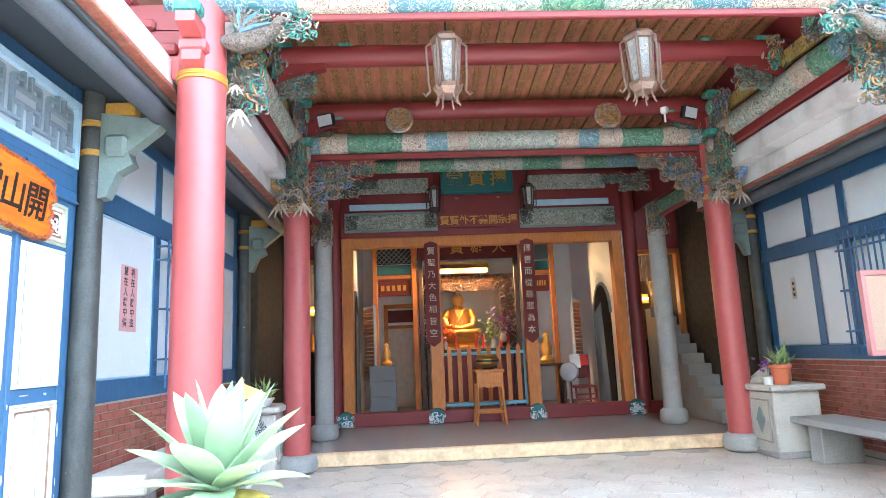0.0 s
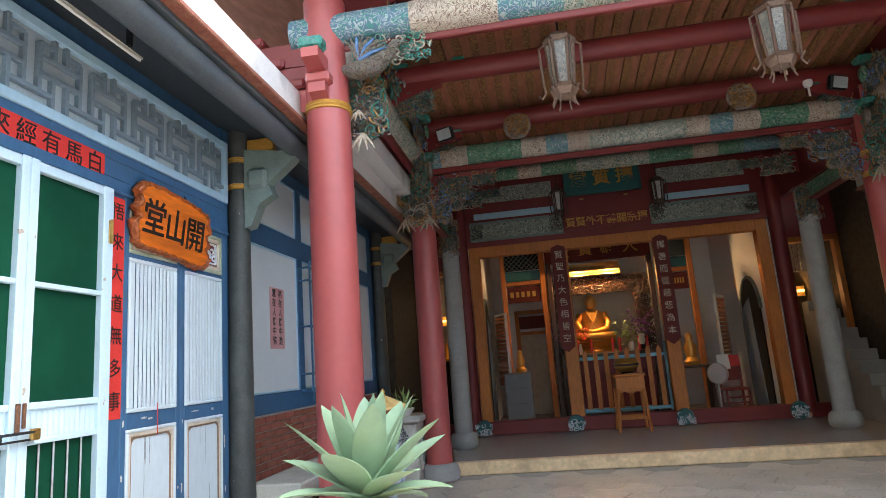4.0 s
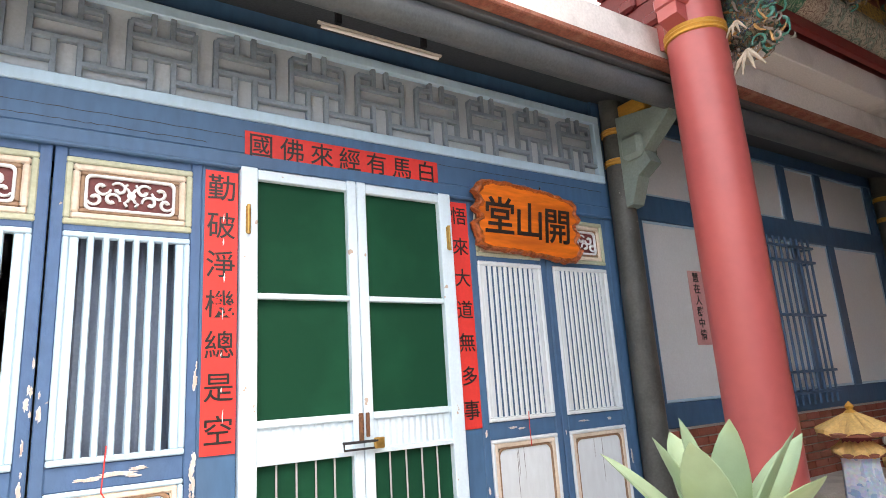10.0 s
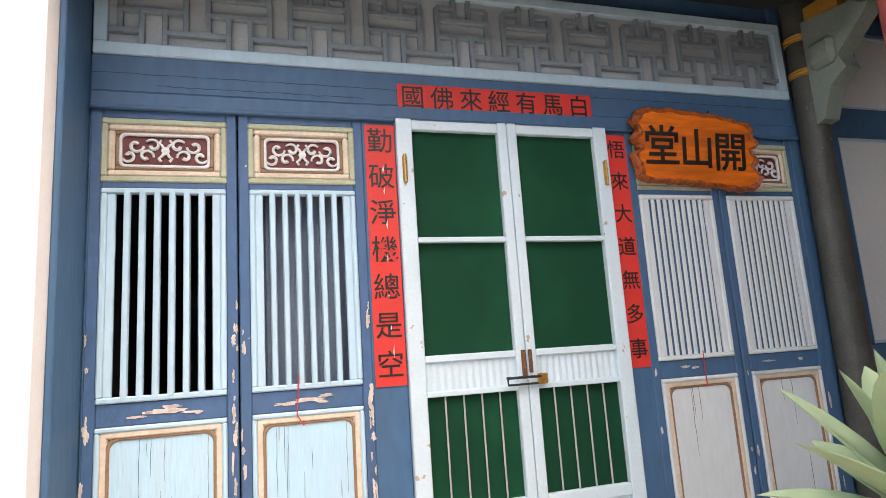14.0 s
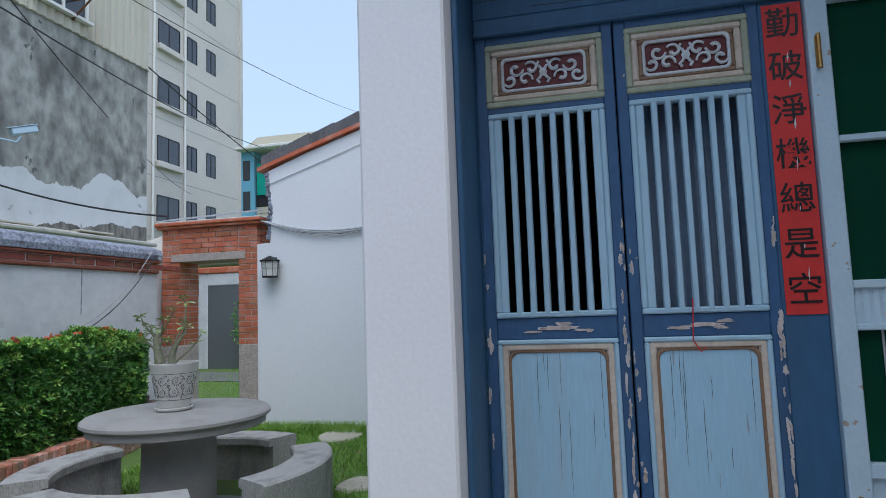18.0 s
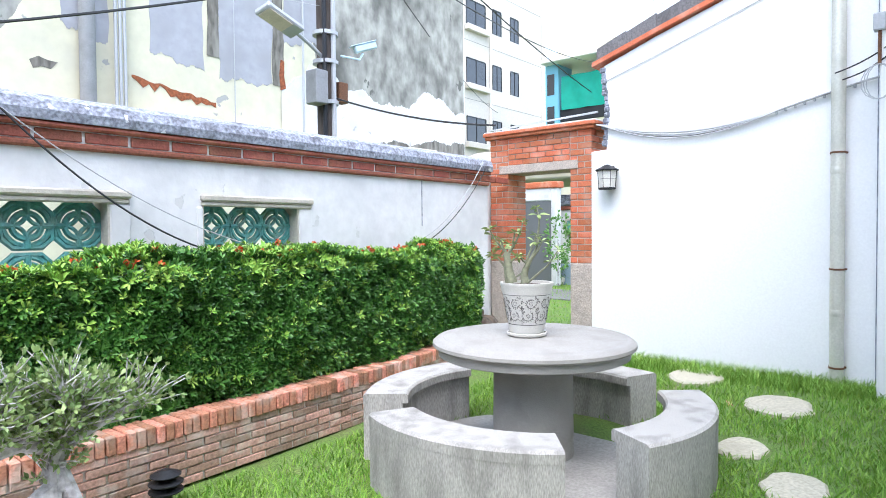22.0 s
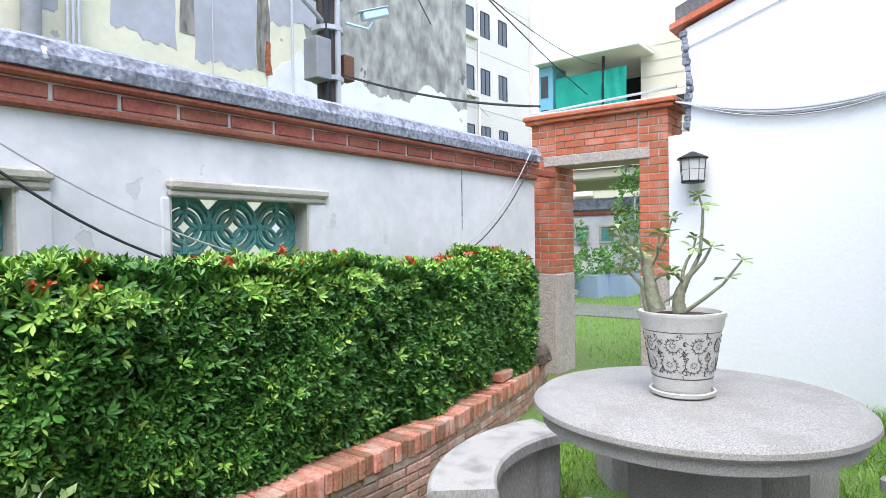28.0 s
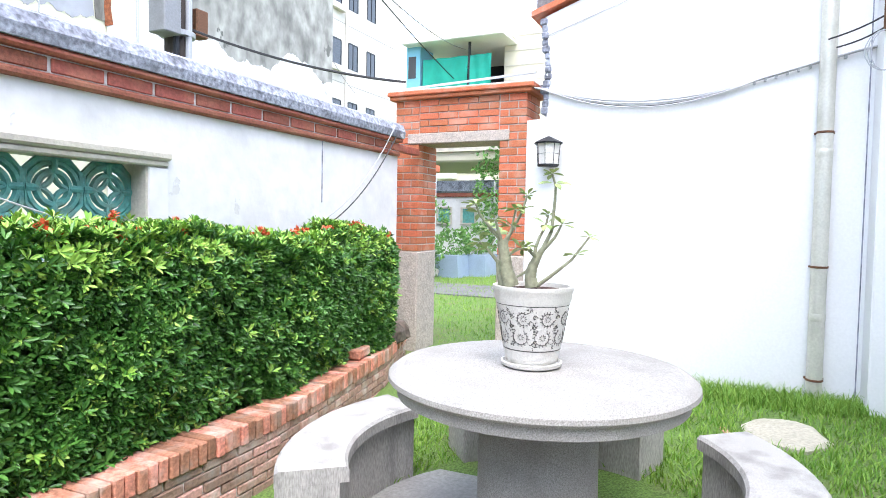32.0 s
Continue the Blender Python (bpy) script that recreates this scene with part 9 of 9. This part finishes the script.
part("sheet", Geo().box(-0.2, 0.02, -0.01, 0.0, 0, 0.28, 0, pose(0, 0, 0, -15, 0, 0)), TUBEOFF, t)
part("cover", Geo().box(0.02, 0.2, -0.012, 0.0, 0.04, 0.26, 0, pose(0, 0, 0, -15, 0, 0)), REDPAPER, t)
for x, s in ((1.36, 1), (6.64, -1)):
    t = thing("arched_door", "dark teal arched side door in the white hall wall", "door", (x, 12.75, 0.165), group="arched doors of the hall")
    arch = [(-0.55, 0), (0.55, 0), (0.55, 1.95)] + [(0.55 * math.cos(a * math.pi / 10), 1.95 + 0.65 * math.sin(a * math.pi / 10)) for a in range(1, 10)] + [(-0.55, 1.95)]
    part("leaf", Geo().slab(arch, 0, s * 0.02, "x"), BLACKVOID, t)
    part("curtain", Geo().slab([(-0.2, 0.1), (0.5, 0.1), (0.5, 2.0), (0.0, 2.2)], s * 0.022, s * 0.03, "x"), CURTAIN, t, "pale teal curtain")
    g = Geo().tube([(0, a * 1.04, b) for a, b in arch[1:]], 0.04, 6)
    part("arch_trim", g, BRACKET, t)
for x, a in ((1.62, 25), (6.20, -30)):
    t = thing("louvred_screen", "brown louvred folding screen", "screen", (x, 13.3, 0.9), group="louvred screens")
    t.rotation_euler = (0, 0, radians(a))
    part("frame", Geo().box(-0.03, 0.03, -0.32, -0.28, 0, 1.6).box(-0.03, 0.03, 0.28, 0.32, 0, 1.6).box(-0.03, 0.03, -0.28, 0.28, 1.55, 1.6).box(-0.03, 0.03, -0.28, 0.28, 0, 0.05), ALU, t)
    lm = Geo().box(-0.025, 0.025, -0.28, 0.28, -0.03, 0.03, 0.005).mesh("louvre", ORANGEWOOD)
    for k in range(18):
        ob = new("louvre", lm)
        ob.parent, ob.location = t, (0, 0, 0.09 + 0.083 * k)
t = thing("inner_doorway", "lit inner doorway with an orange frame", "doorway", (2.35, 15.15, 0.165))
part("frame", Geo().box(-0.5, -0.4, -0.06, 0.0, 0, 2.5).box(0.4, 0.5, -0.06, 0.0, 0, 2.5).box(-0.5, 0.5, -0.06, 0.0, 2.4, 2.5).box(-0.5, 0.5, -0.06, 0.0, 1.9, 1.98), ORANGEWOOD, t)
part("opening", Geo().box(-0.4, 0.4, -0.02, 0.0, 0, 1.9), CREAM, t)
part("name_board", Geo().box(-0.4, 0.4, -0.05, 0.0, 2.05, 2.35), BROWNBOARD, t)

# side rooms left and right of the hall, each with a warm tube lamp
for s, x0 in ((1, 0.2), (-1, 7.8)):
    def X(v):
        return x0 + s * v
    solid("wall_side_room", Geo().box(X(0), X(1.0), 13.6, 13.7, 0.165, 3.3), BEIGEHOUSE, "cream back wall of the side room", "wall", kind="structure")
    t = thing("side_altar", "dark side altar with small figures", "altar", (X(0.45), 13.2, 0.165), group="side altars")
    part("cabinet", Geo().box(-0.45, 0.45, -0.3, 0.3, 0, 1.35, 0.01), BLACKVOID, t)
    part("shelf", Geo().box(-0.48, 0.48, -0.33, 0.3, 1.35, 1.40, 0.008), DARKWOOD, t)
    for k in range(3):
        ob = solid("small_statue", Geo().lathe([(0.07, 0), (0.08, 0.05), (0.05, 0.1), (0.06, 0.24), (0.03, 0.30), (0.04, 0.36), (0, 0.40)], 10), GOLD, "small gilt figure on a side altar", "statue", "figures on the side altars", smooth=True)
        ob.location = (X(0.2 + 0.25 * k), 13.15, 1.565)
    t = thing("side_lamp", "lit warm tube lamp in the side room", "lamp", (X(0.5), 12.9, 2.42), group="side room lamps")
    part("tube", Geo().tube([(-0.42, 0, 0), (0.42, 0, 0)], 0.024, 8), SIDETUBE, t, "glowing tube", smooth=True)
    part("reflector", Geo().box(-0.45, 0.45, 0.06, 0.08, -0.10, 0.10), SHADEGOLD, t)
    t = thing("side_door_frame", "orange timber frame of the side door", "door frame", (X(0.5), 11.37, 0.165), group="side door frames")
    part("jamb", Geo().box(-0.52, -0.42, -0.08, 0.08, 0, 3.1, 0.01), ORANGEWOOD, t)
    part("jamb", Geo().box(0.42, 0.52, -0.08, 0.08, 0, 3.1, 0.01), ORANGEWOOD, t)
    part("head", Geo().box(-0.52, 0.52, -0.08, 0.08, 3.0, 3.1, 0.01), ORANGEWOOD, t)
    part("threshold", Geo().box(-0.42, 0.42, -0.08, 0.08, 0, 0.22, 0.01), DARKRED, t)
    t = thing("louvre_transom", "cream louvred transom over the side room", "louvre", (X(0.5), 12.4, 2.75), group="louvre transoms")
    for k in range(9):
        part("slat", Geo().box(-0.45 + 0.1 * k, -0.37 + 0.1 * k, -0.01, 0.01, 0, 0.55, 0.003), CREAM, t)

# ---- courtyard: agave, stone bench, pagoda burner, notice board ----
t = thing("agave", "large grey-green agave in a pot, lower leaves yellowing", "plant", (1.53, 3.0, 0.78))


def agave_leaf(L, W, up, az, droop):
    """A broad pointed leaf, hollow along the middle and bending down towards its tip."""
    g = Geo()
    n = 10
    pts = []
    for i in range(n + 1):
        u = i / n
        w = W * (math.sin(math.pi * min(1, 0.20 + 0.80 * u) ** 1.25) ** 0.75) * (1 if u < 0.97 else 0.2)
        if i == n:
            w = 0.002
        r, z = L * u * math.cos(up) + droop * 0.2 * u * u, L * u * math.sin(up) - droop * u * u
        for k in (-1, -0.5, 0, 0.5, 1):
            lift = 0.20 * w * k * k
            pts.append((r - lift * math.sin(up) * 1.0, w * k, z + lift * math.cos(up)))
    for i in range(n + 1):
        for k in range(5):
            x, y, z = pts[i * 5 + k]
            pts.append((x + 0.012 * math.sin(up) * (1 - i / n), y * 0.98, z - 0.014 * (1 - i / n) - 0.001))
    m = n + 1
    f = []
    for i in range(n):
        for k in range(4):
            a = i * 5 + k
            f += [(a, a + 1, a + 6, a + 5), (m * 5 + a, m * 5 + a + 5, m * 5 + a + 6, m * 5 + a + 1)]
        for k in (0, 4):
            a = i * 5 + k
            f.append((a, a + 5, m * 5 + a + 5, m * 5 + a))
    M = pose(0, 0, 0, 0, 0, math.degrees(az))
    g.add([M @ Vector(p) for p in pts], f)
    return g


rng = random.Random(12)
for k in range(24):
    u = k / 23
    az = k * 2.39996 + 0.9
    up = radians(84 - 84 * u ** 0.9)
    L = 0.50 + 0.09 * math.sin(math.pi * min(1, u * 1.25)) - 0.07 * max(0.0, u - 0.6) / 0.4
    ob = part("leaf", agave_leaf(L * rng.uniform(0.93, 1.07), 0.074 + 0.026 * min(1, u * 2.2), up, az, 0.02 + 0.13 * u * u), AGAVEOLD if k == 23 else AGAVE, t, smooth=True)
    ob.location = (0.02 * math.cos(az), 0.02 * math.sin(az), 0.10 - 0.09 * u)
part("heart", Geo().tube([(0, 0, 0.05), (0.01, 0, 0.25), (0.0, 0.01, 0.42)], [0.05, 0.035, 0.003], 8), AGAVE, t, smooth=True)
part("stalk", Geo().lathe([(0.07, -0.12), (0.06, 0.05)], 10), ROSESTEM, t)
t = thing("plant_pot", "white and blue glazed plant pot on a stone stand", "flower pot", (1.53, 3.0, 0.0))
part("pot", Geo().lathe([(0.0, 0.30), (0.14, 0.30), (0.19, 0.52), (0.21, 0.68), (0.18, 0.68), (0.16, 0.62), (0, 0.62)], 24), BLUEWHITE, t, smooth=True)
part("stand", Geo().box(-0.2, 0.2, -0.2, 0.2, 0, 0.30, 0.02), STONE, t)
part("soil", Geo().lathe([(0, 0.66), (0.17, 0.65), (0.17, 0.6), (0, 0.6)], 16), SOIL, t)

t = thing("stone_bench", "long pale stone bench against the brick dado", "bench", (0.30, 6.0, 0.0))
part("seat", Geo().box(-0.22, 0.25, -1.50, 1.1, 0.50, 0.65, 0.015), MOULD, t)
for y in (-1.25, 0.85):
    part("support", Geo().box(-0.18, 0.18, y - 0.12, y + 0.12, 0, 0.50, 0.012), STONE, t)
t = thing("stone_bench", "long grey stone bench against the brick dado", "bench", (7.50, 5.9, 0.0))
part("seat", Geo().box(-0.35, 0.25, -1.3, 1.35, 0.42, 0.50, 0.015), STONE, t)
for y in (-1.0, 1.0):
    part("support", Geo().box(-0.28, 0.22, y - 0.12, y + 0.12, 0, 0.42, 0.012), STONE, t)
for x, s, lab in ((0.55, 1, "pale carved stone stand beside the columns"), (7.27, -1, "pale carved stone stand beside the columns")):
    t = thing("stone_stand", lab, "stand", (x, 7.55 if s < 0 else 7.78, 0.0), group="stone stands")
    part("body", Geo().box(-0.30, 0.30, -0.32, 0.32, 0.06, 0.80, 0.02), MOULD, t)
    part("foot", Geo().box(-0.33, 0.33, -0.35, 0.35, 0.0, 0.08, 0.015), STONE, t)
    part("top", Geo().box(-0.36, 0.36, -0.38, 0.38, 0.80, 0.88, 0.02), MOULD, t)
    part("panel_frame", Geo().ring_frame(s * 0.30, s * 0.315, -0.22, 0.22, 0.18, 0.70, 0.02), STONE, t)
    part("diamond", Geo().slab([(0, 0.28), (0.09, 0.44), (0, 0.60), (-0.09, 0.44)], s * 0.30, s * 0.32, "x"), BRACKET, t, "green and gold diamond inset")
    if s < 0:
        part("scroll_end", Geo().slab([(-0.3, 0.88), (0.32, 0.88), (0.32, 1.18), (0.22, 1.22), (0.12, 1.12), (-0.05, 1.05), (-0.2, 0.95)], -0.05, 0.05, "y", pose(0, 0.3, 0)), MOULD, t)
b = thing("potted_plant", "green plant in a terracotta pot on the stone stand", "plant", (7.15, 7.30, 0.88))
part("pot", Geo().lathe([(0.0, 0), (0.09, 0), (0.12, 0.20), (0.135, 0.21), (0.135, 0.25), (0.11, 0.25), (0, 0.22)], 18), TERRACOTTA, b, smooth=True)
v, f = scatter_leaves(np.tile([0, 0, 0.24], (26, 1)) + rr.normal(scale=0.03, size=(26, 3)), np.tile([0, 0, 1.0], (26, 1)), 2, 0.22, 0.018, rr, 0.8)
ob = new("leaf", array_mesh("leaf", v, f, SHRUB))
ob.parent = b
b = thing("orchid", "small purple orchid beside the stone stand", "plant", (7.00, 7.35, 0.88))
part("pot", Geo().lathe([(0.05, 0), (0.07, 0.10), (0, 0.09)], 12), POTWHITE, b)
v, f = scatter_leaves(rr.normal(scale=0.06, size=(20, 3)) + [0, 0, 0.26], rr.normal(size=(20, 3)), 3, 0.05, 0.02, rr, 1.0)
ob = new("bloom", array_mesh("bloom", v, f, PURPLE))
ob.parent = b
part("stem", Geo().tube([(0, 0, 0.05), (0.02, 0, 0.3)], 0.005, 5), ROSESTEM, b)
b = thing("potted_plant", "strappy green plant in a white bowl on the stone stand", "plant", (0.66, 7.62, 0.88))
part("bowl", Geo().lathe([(0.0, 0), (0.08, 0), (0.15, 0.09), (0.14, 0.10), (0, 0.08)], 18), POTWHITE, b, smooth=True)
v, f = scatter_leaves(np.tile([0, 0, 0.1], (24, 1)) + rr.normal(scale=0.03, size=(24, 3)), np.tile([0, 0, 1.0], (24, 1)), 2, 0.24, 0.014, rr, 1.0)
ob = new("leaf", array_mesh("leaf", v, f, SHRUB))
ob.parent = b

# small pagoda-shaped burner
t = thing("pagoda_burner", "small pavilion-shaped burner with two yellow tiled roofs", "incense burner", (1.12, 4.94, 0.0))
part("stand", Geo().lathe([(0.17, 0), (0.17, 0.05), (0.12, 0.10), (0.075, 0.22), (0.07, 0.40), (0.10, 0.48), (0.16, 0.56), (0.17, 0.64), (0.15, 0.70), (0.125, 0.72), (0.0, 0.72)], 20), BLUEWHITE, t, "blue and white porcelain pedestal", smooth=True)
part("body", Geo().lathe([(0.125, 0.72), (0.12, 0.76), (0.105, 0.98), (0.115, 1.04)], 6), BLUEWHITE, t, "blue and white porcelain body")
part("upper_body", Geo().lathe([(0.085, 1.08), (0.085, 1.19)], 6), DARKRED, t)
for z, r in ((1.04, 0.135), (1.16, 0.20)):
    g = Geo()
    n = 36
    pts = []
    for i in range(n):
        a = 2 * math.pi * i / n
        k = 1 + 0.10 * math.cos(6 * a)
        pts += [(0.03 * math.cos(a), 0.03 * math.sin(a), z + 0.10), (r * 0.55 * math.cos(a), r * 0.55 * math.sin(a), z + 0.055 + 0.008 * (i % 2)), (r * k * math.cos(a), r * k * math.sin(a), z + 0.02 * (k - 1) * 8 + 0.006 * (i % 2)), (r * k * math.cos(a), r * k * math.sin(a), z - 0.02 + 0.02 * (k - 1) * 8)]
    g.add(pts, [(i * 4 + q, ((i + 1) % n) * 4 + q, ((i + 1) % n) * 4 + q + 1, i * 4 + q + 1) for i in range(n) for q in range(3)])
    part("tiled_roof", g, YELLOWTILE, t, "yellow glazed tile roof")
    part("eave_rim", Geo().lathe([(r * 0.95, z - 0.03), (r * 1.0, z - 0.012), (r * 0.9, z - 0.005)], 36), REDTRIM, t)
part("finial", Geo().lathe([(0.03, 1.245), (0.035, 1.26), (0.016, 1.275), (0.026, 1.295), (0, 1.325)], 10), GOLDBAND, t, smooth=True)
g = Geo()
n = 14
pts = [(0.10 * math.sin(i * 1.7 + j) + 0.02 * j, -0.2 + 0.4 * i / n, 0.92 - 0.10 * j + 0.04 * math.sin(i * 0.9)) for j in range(5) for i in range(n + 1)]
g.add(pts, [(j * (n + 1) + i, j * (n + 1) + i + 1, (j + 1) * (n + 1) + i + 1, (j + 1) * (n + 1) + i) for j in range(4) for i in range(n)])
ob = solid("checked_cloth", g, CHECK, "black and white checked cloth draped on the bench", "cloth", smooth=True)
ob.location = (0.60, 7.22, 0.02)
t = thing("white_bowl", "small white bowl with a red candle", "bowl", (0.46, 6.45, 0.65))
part("bowl", Geo().lathe([(0, 0), (0.05, 0), (0.09, 0.05), (0.085, 0.05), (0, 0.015)], 16), POTWHITE, t, smooth=True)
part("candle", Geo().lathe([(0.01, 0.01), (0.01, 0.10), (0, 0.11)], 6), REDPAPER, t)
t = thing("drink_cup", "amber drink in a clear plastic cup", "cup", (0.50, 6.75, 0.65))
part("cup", Geo().lathe([(0, 0), (0.035, 0), (0.05, 0.14), (0, 0.14)], 14), YELLOWTILE, t, smooth=True)

# notice board
t = thing("notice_board", "brown notice board on slanted pink-red legs", "notice board", (6.85, 4.6, 0.0))
part("panel", Geo().box(-0.48, 0.75, 0.0, 0.03, 1.32, 1.95, 0.006), CORK, t)
part("frame", Geo().box(-0.52, -0.48, -0.01, 0.04, 1.28, 1.99).box(0.75, 0.79, -0.01, 0.04, 1.28, 1.99).box(-0.48, 0.75, -0.01, 0.04, 1.95, 1.99).box(-0.48, 0.75, -0.01, 0.04, 1.28, 1.32), PINKWOOD, t)
part("leg", Geo().tube([(-0.2, 0.02, 1.30), (-0.45, -0.1, 0.0)], 0.035, 6), PINKWOOD, t)
part("leg", Geo().tube([(0.5, 0.02, 1.30), (0.75, -0.1, 0.0)], 0.035, 6), PINKWOOD, t)
part("brace", Geo().tube([(-0.33, -0.04, 0.65), (0.62, -0.04, 0.65)], 0.025, 6), PINKWOOD, t)
for y, w, h in ((8.2, 0.10, 0.30), (7.72, 0.08, 0.30)):
    t = thing("paper_notice", "small cream paper notice with faint writing", "notice", (8.037, y, 2.15), group="paper notices")
    part("sheet", Geo().box(-0.004, 0, -w / 2, w / 2, -h / 2, h / 2), CREAM, t)
    for k in range(3):
        part("writing", Geo().box(-0.006, -0.004, -0.02, 0.02, h * 0.22 - 0.08 * k - 0.02, h * 0.22 - 0.08 * k + 0.02), INK, t)
# concrete stair at the hall's side
t = thing("side_stair", "narrow grey concrete stair rising beside the hall", "stair", (7.35, 9.4, 0.165))
for k in range(11):
    part("step", Geo().box(0.0, 0.42, 0.25 * k, 0.25 * k + 0.27, 0, 0.18 * (k + 1), 0.008), STONE, t)

# ---- bricks and tiles, last ----
made = {}


def brick_of(lx, ly, lz, material, name="brick"):
    key = (round(lx, 3), round(ly, 3), round(lz, 3), material.name)
    if key not in made:
        made[key] = Geo().box(-lx / 2, lx / 2, -ly / 2, ly / 2, -lz / 2, lz / 2, 0.003).mesh(name, material)
    return made[key]


rng = random.Random(17)
J = 0.010
for base, rows in (((-4.36, -4.105), 21), ((-3.32, -3.07), 21)):
    y0, y1 = base
    for r in range(rows):
        z = 1.045 + 0.0669 * r
        ysp = (0.17, 0.085) if r % 2 else (0.085, 0.17)
        xsp = (0.20, 0.185) if r % 2 else (0.11, 0.275)
        y = y0
        for dy in ysp:
            x = 0.0
            for dx in xsp:
                ob = new("brick", brick_of(dx - J, dy - J, 0.0669 - J, BRICK))
                ob.parent = gateway
                ob.location = (x - dx / 2 + 0.002 + rng.uniform(-0.002, 0.002), y + dy / 2 - GY, z + 0.033)
                x -= dx
            y += dy
for r in range(5):
    z = 2.14 + 0.062 * r
    n = 4
    w = (4.105 - 3.32) / n
    for k in range(n + (r % 2)):
        a = -4.105 + w * (k - 0.5 * (r % 2))
        b = min(a + w, -3.32)
        a = max(a, -4.105)
        ob = new("brick", brick_of(0.20, b - a - J, 0.062 - J, BRICK))
        ob.parent = gateway
        ob.location = (-0.098 + rng.uniform(-0.002, 0.002), (a + b) / 2 - GY, z + 0.03)

# cornice bricks of the boundary wall
cm = Geo().box(-0.122, 0.122, -0.05, 0.02, -0.030, 0.030, 0.004).mesh("cornice_brick", TERRABRICK)
for k in range(34):
    ob = new("cornice_brick", cm)
    ob.parent = boundary
    ob.location = (-3.50 + 0.262 * k, WY + 0.002, 1.9625)

# planter bricks along its bent line
pts = [Vector((a, b, 0)) for a, b in PL]
seg = [(pts[i + 1] - pts[i]).length for i in range(len(pts) - 1)]
total = sum(seg)


def along(s):
    for i, L in enumerate(seg):
        if s <= L or i == len(seg) - 1:
            d = (pts[i + 1] - pts[i]).normalized()
            return pts[i] + d * s, d
        s -= L


fm = Geo().box(-0.098, 0.098, -0.045, 0.0, -0.0205, 0.0205, 0.004).mesh("brick", OLDBRICK)
cap = Geo().box(-0.0225, 0.0225, -0.17, 0.012, -0.048, 0.048, 0.006).mesh("edge_brick", CAPBRICK)
s = 1.6
while s < total - 0.05:
    for r in range(6):
        p, d = along(s + (0.105 if r % 2 else 0))
        ob = new("brick", fm)
        ob.parent = planter
        ob.matrix_basis = Matrix.Translation((p.x, p.y + 3.3 + rng.uniform(-0.003, 0.003), 0.024 + 0.0475 * r)) @ Euler((0, 0, math.atan2(-d.y, -d.x))).to_matrix().to_4x4()
    s += 0.21
s = 1.5
while s < total:
    p, d = along(s)
    ob = new("edge_brick", cap)
    ob.parent = planter
    ob.matrix_basis = Matrix.Translation((p.x, p.y + 3.3 + rng.uniform(-0.006, 0.004), 0.328 + rng.uniform(-0.004, 0.004))) @ Euler((0, rng.uniform(-0.02, 0.02), math.atan2(-d.y, -d.x) + rng.uniform(-0.02, 0.02))).to_matrix().to_4x4()
    s += 0.0515
solid("planter_back", Geo().box(2.95, 4.5, -3.48, -3.34, 0.0, 0.36, 0.01), OLDBRICK, "weathered brick planter wall out of sight", "planter", kind="structure")

# brick dado of the wings: the near stretch piece by piece
for d, mesh_, places in dados:
    west = d.name.endswith("west_bay")
    for p in places:
        if west or p[2] > 0.1:
            ob = new("brick", mesh_)
            ob.parent = d
            ob.matrix_basis = Matrix.Translation(p) if west else Matrix.Translation(p) @ pose(0, 0, 0, 0, 0, 180)

# hexagonal paving of the courtyard
court = bpy.data.objects["pavement"]
R = 0.27
hexm = Geo().slab([((R - 0.006) * math.cos(radians(60 * i)), (R - 0.006) * math.sin(radians(60 * i))) for i in range(6)], -0.012, 0.0).mesh("paving_stone", PAVE)
for i in range(20):
    for j in range(28):
        x, y = 0.2 + 1.5 * R * i, 0.0 + math.sqrt(3) * R * (j + 0.5 * (i % 2))
        if 0.55 < x < 7.6 and 3.6 < y < 8.05:
            ob = new("paving_stone", hexm)
            ob.parent = court
            ob.location = (x, y, rng.uniform(-0.0015, 0.0015))
g = Geo()
for i in range(20):
    for j in range(-2, 15):
        x, y = 0.2 + 1.5 * R * i, math.sqrt(3) * R * (j + 0.5 * (i % 2))
        if 0.9 < x < 7.6 and -0.8 < y <= 3.6:
            g.slab([(x + (R - 0.006) * math.cos(radians(60 * q)), y + (R - 0.006) * math.sin(radians(60 * q))) for q in range(6)], -0.012, 0.0)
ob = part("paving_stones", g, PAVE, court)
tagged(ob, kind="stuff")
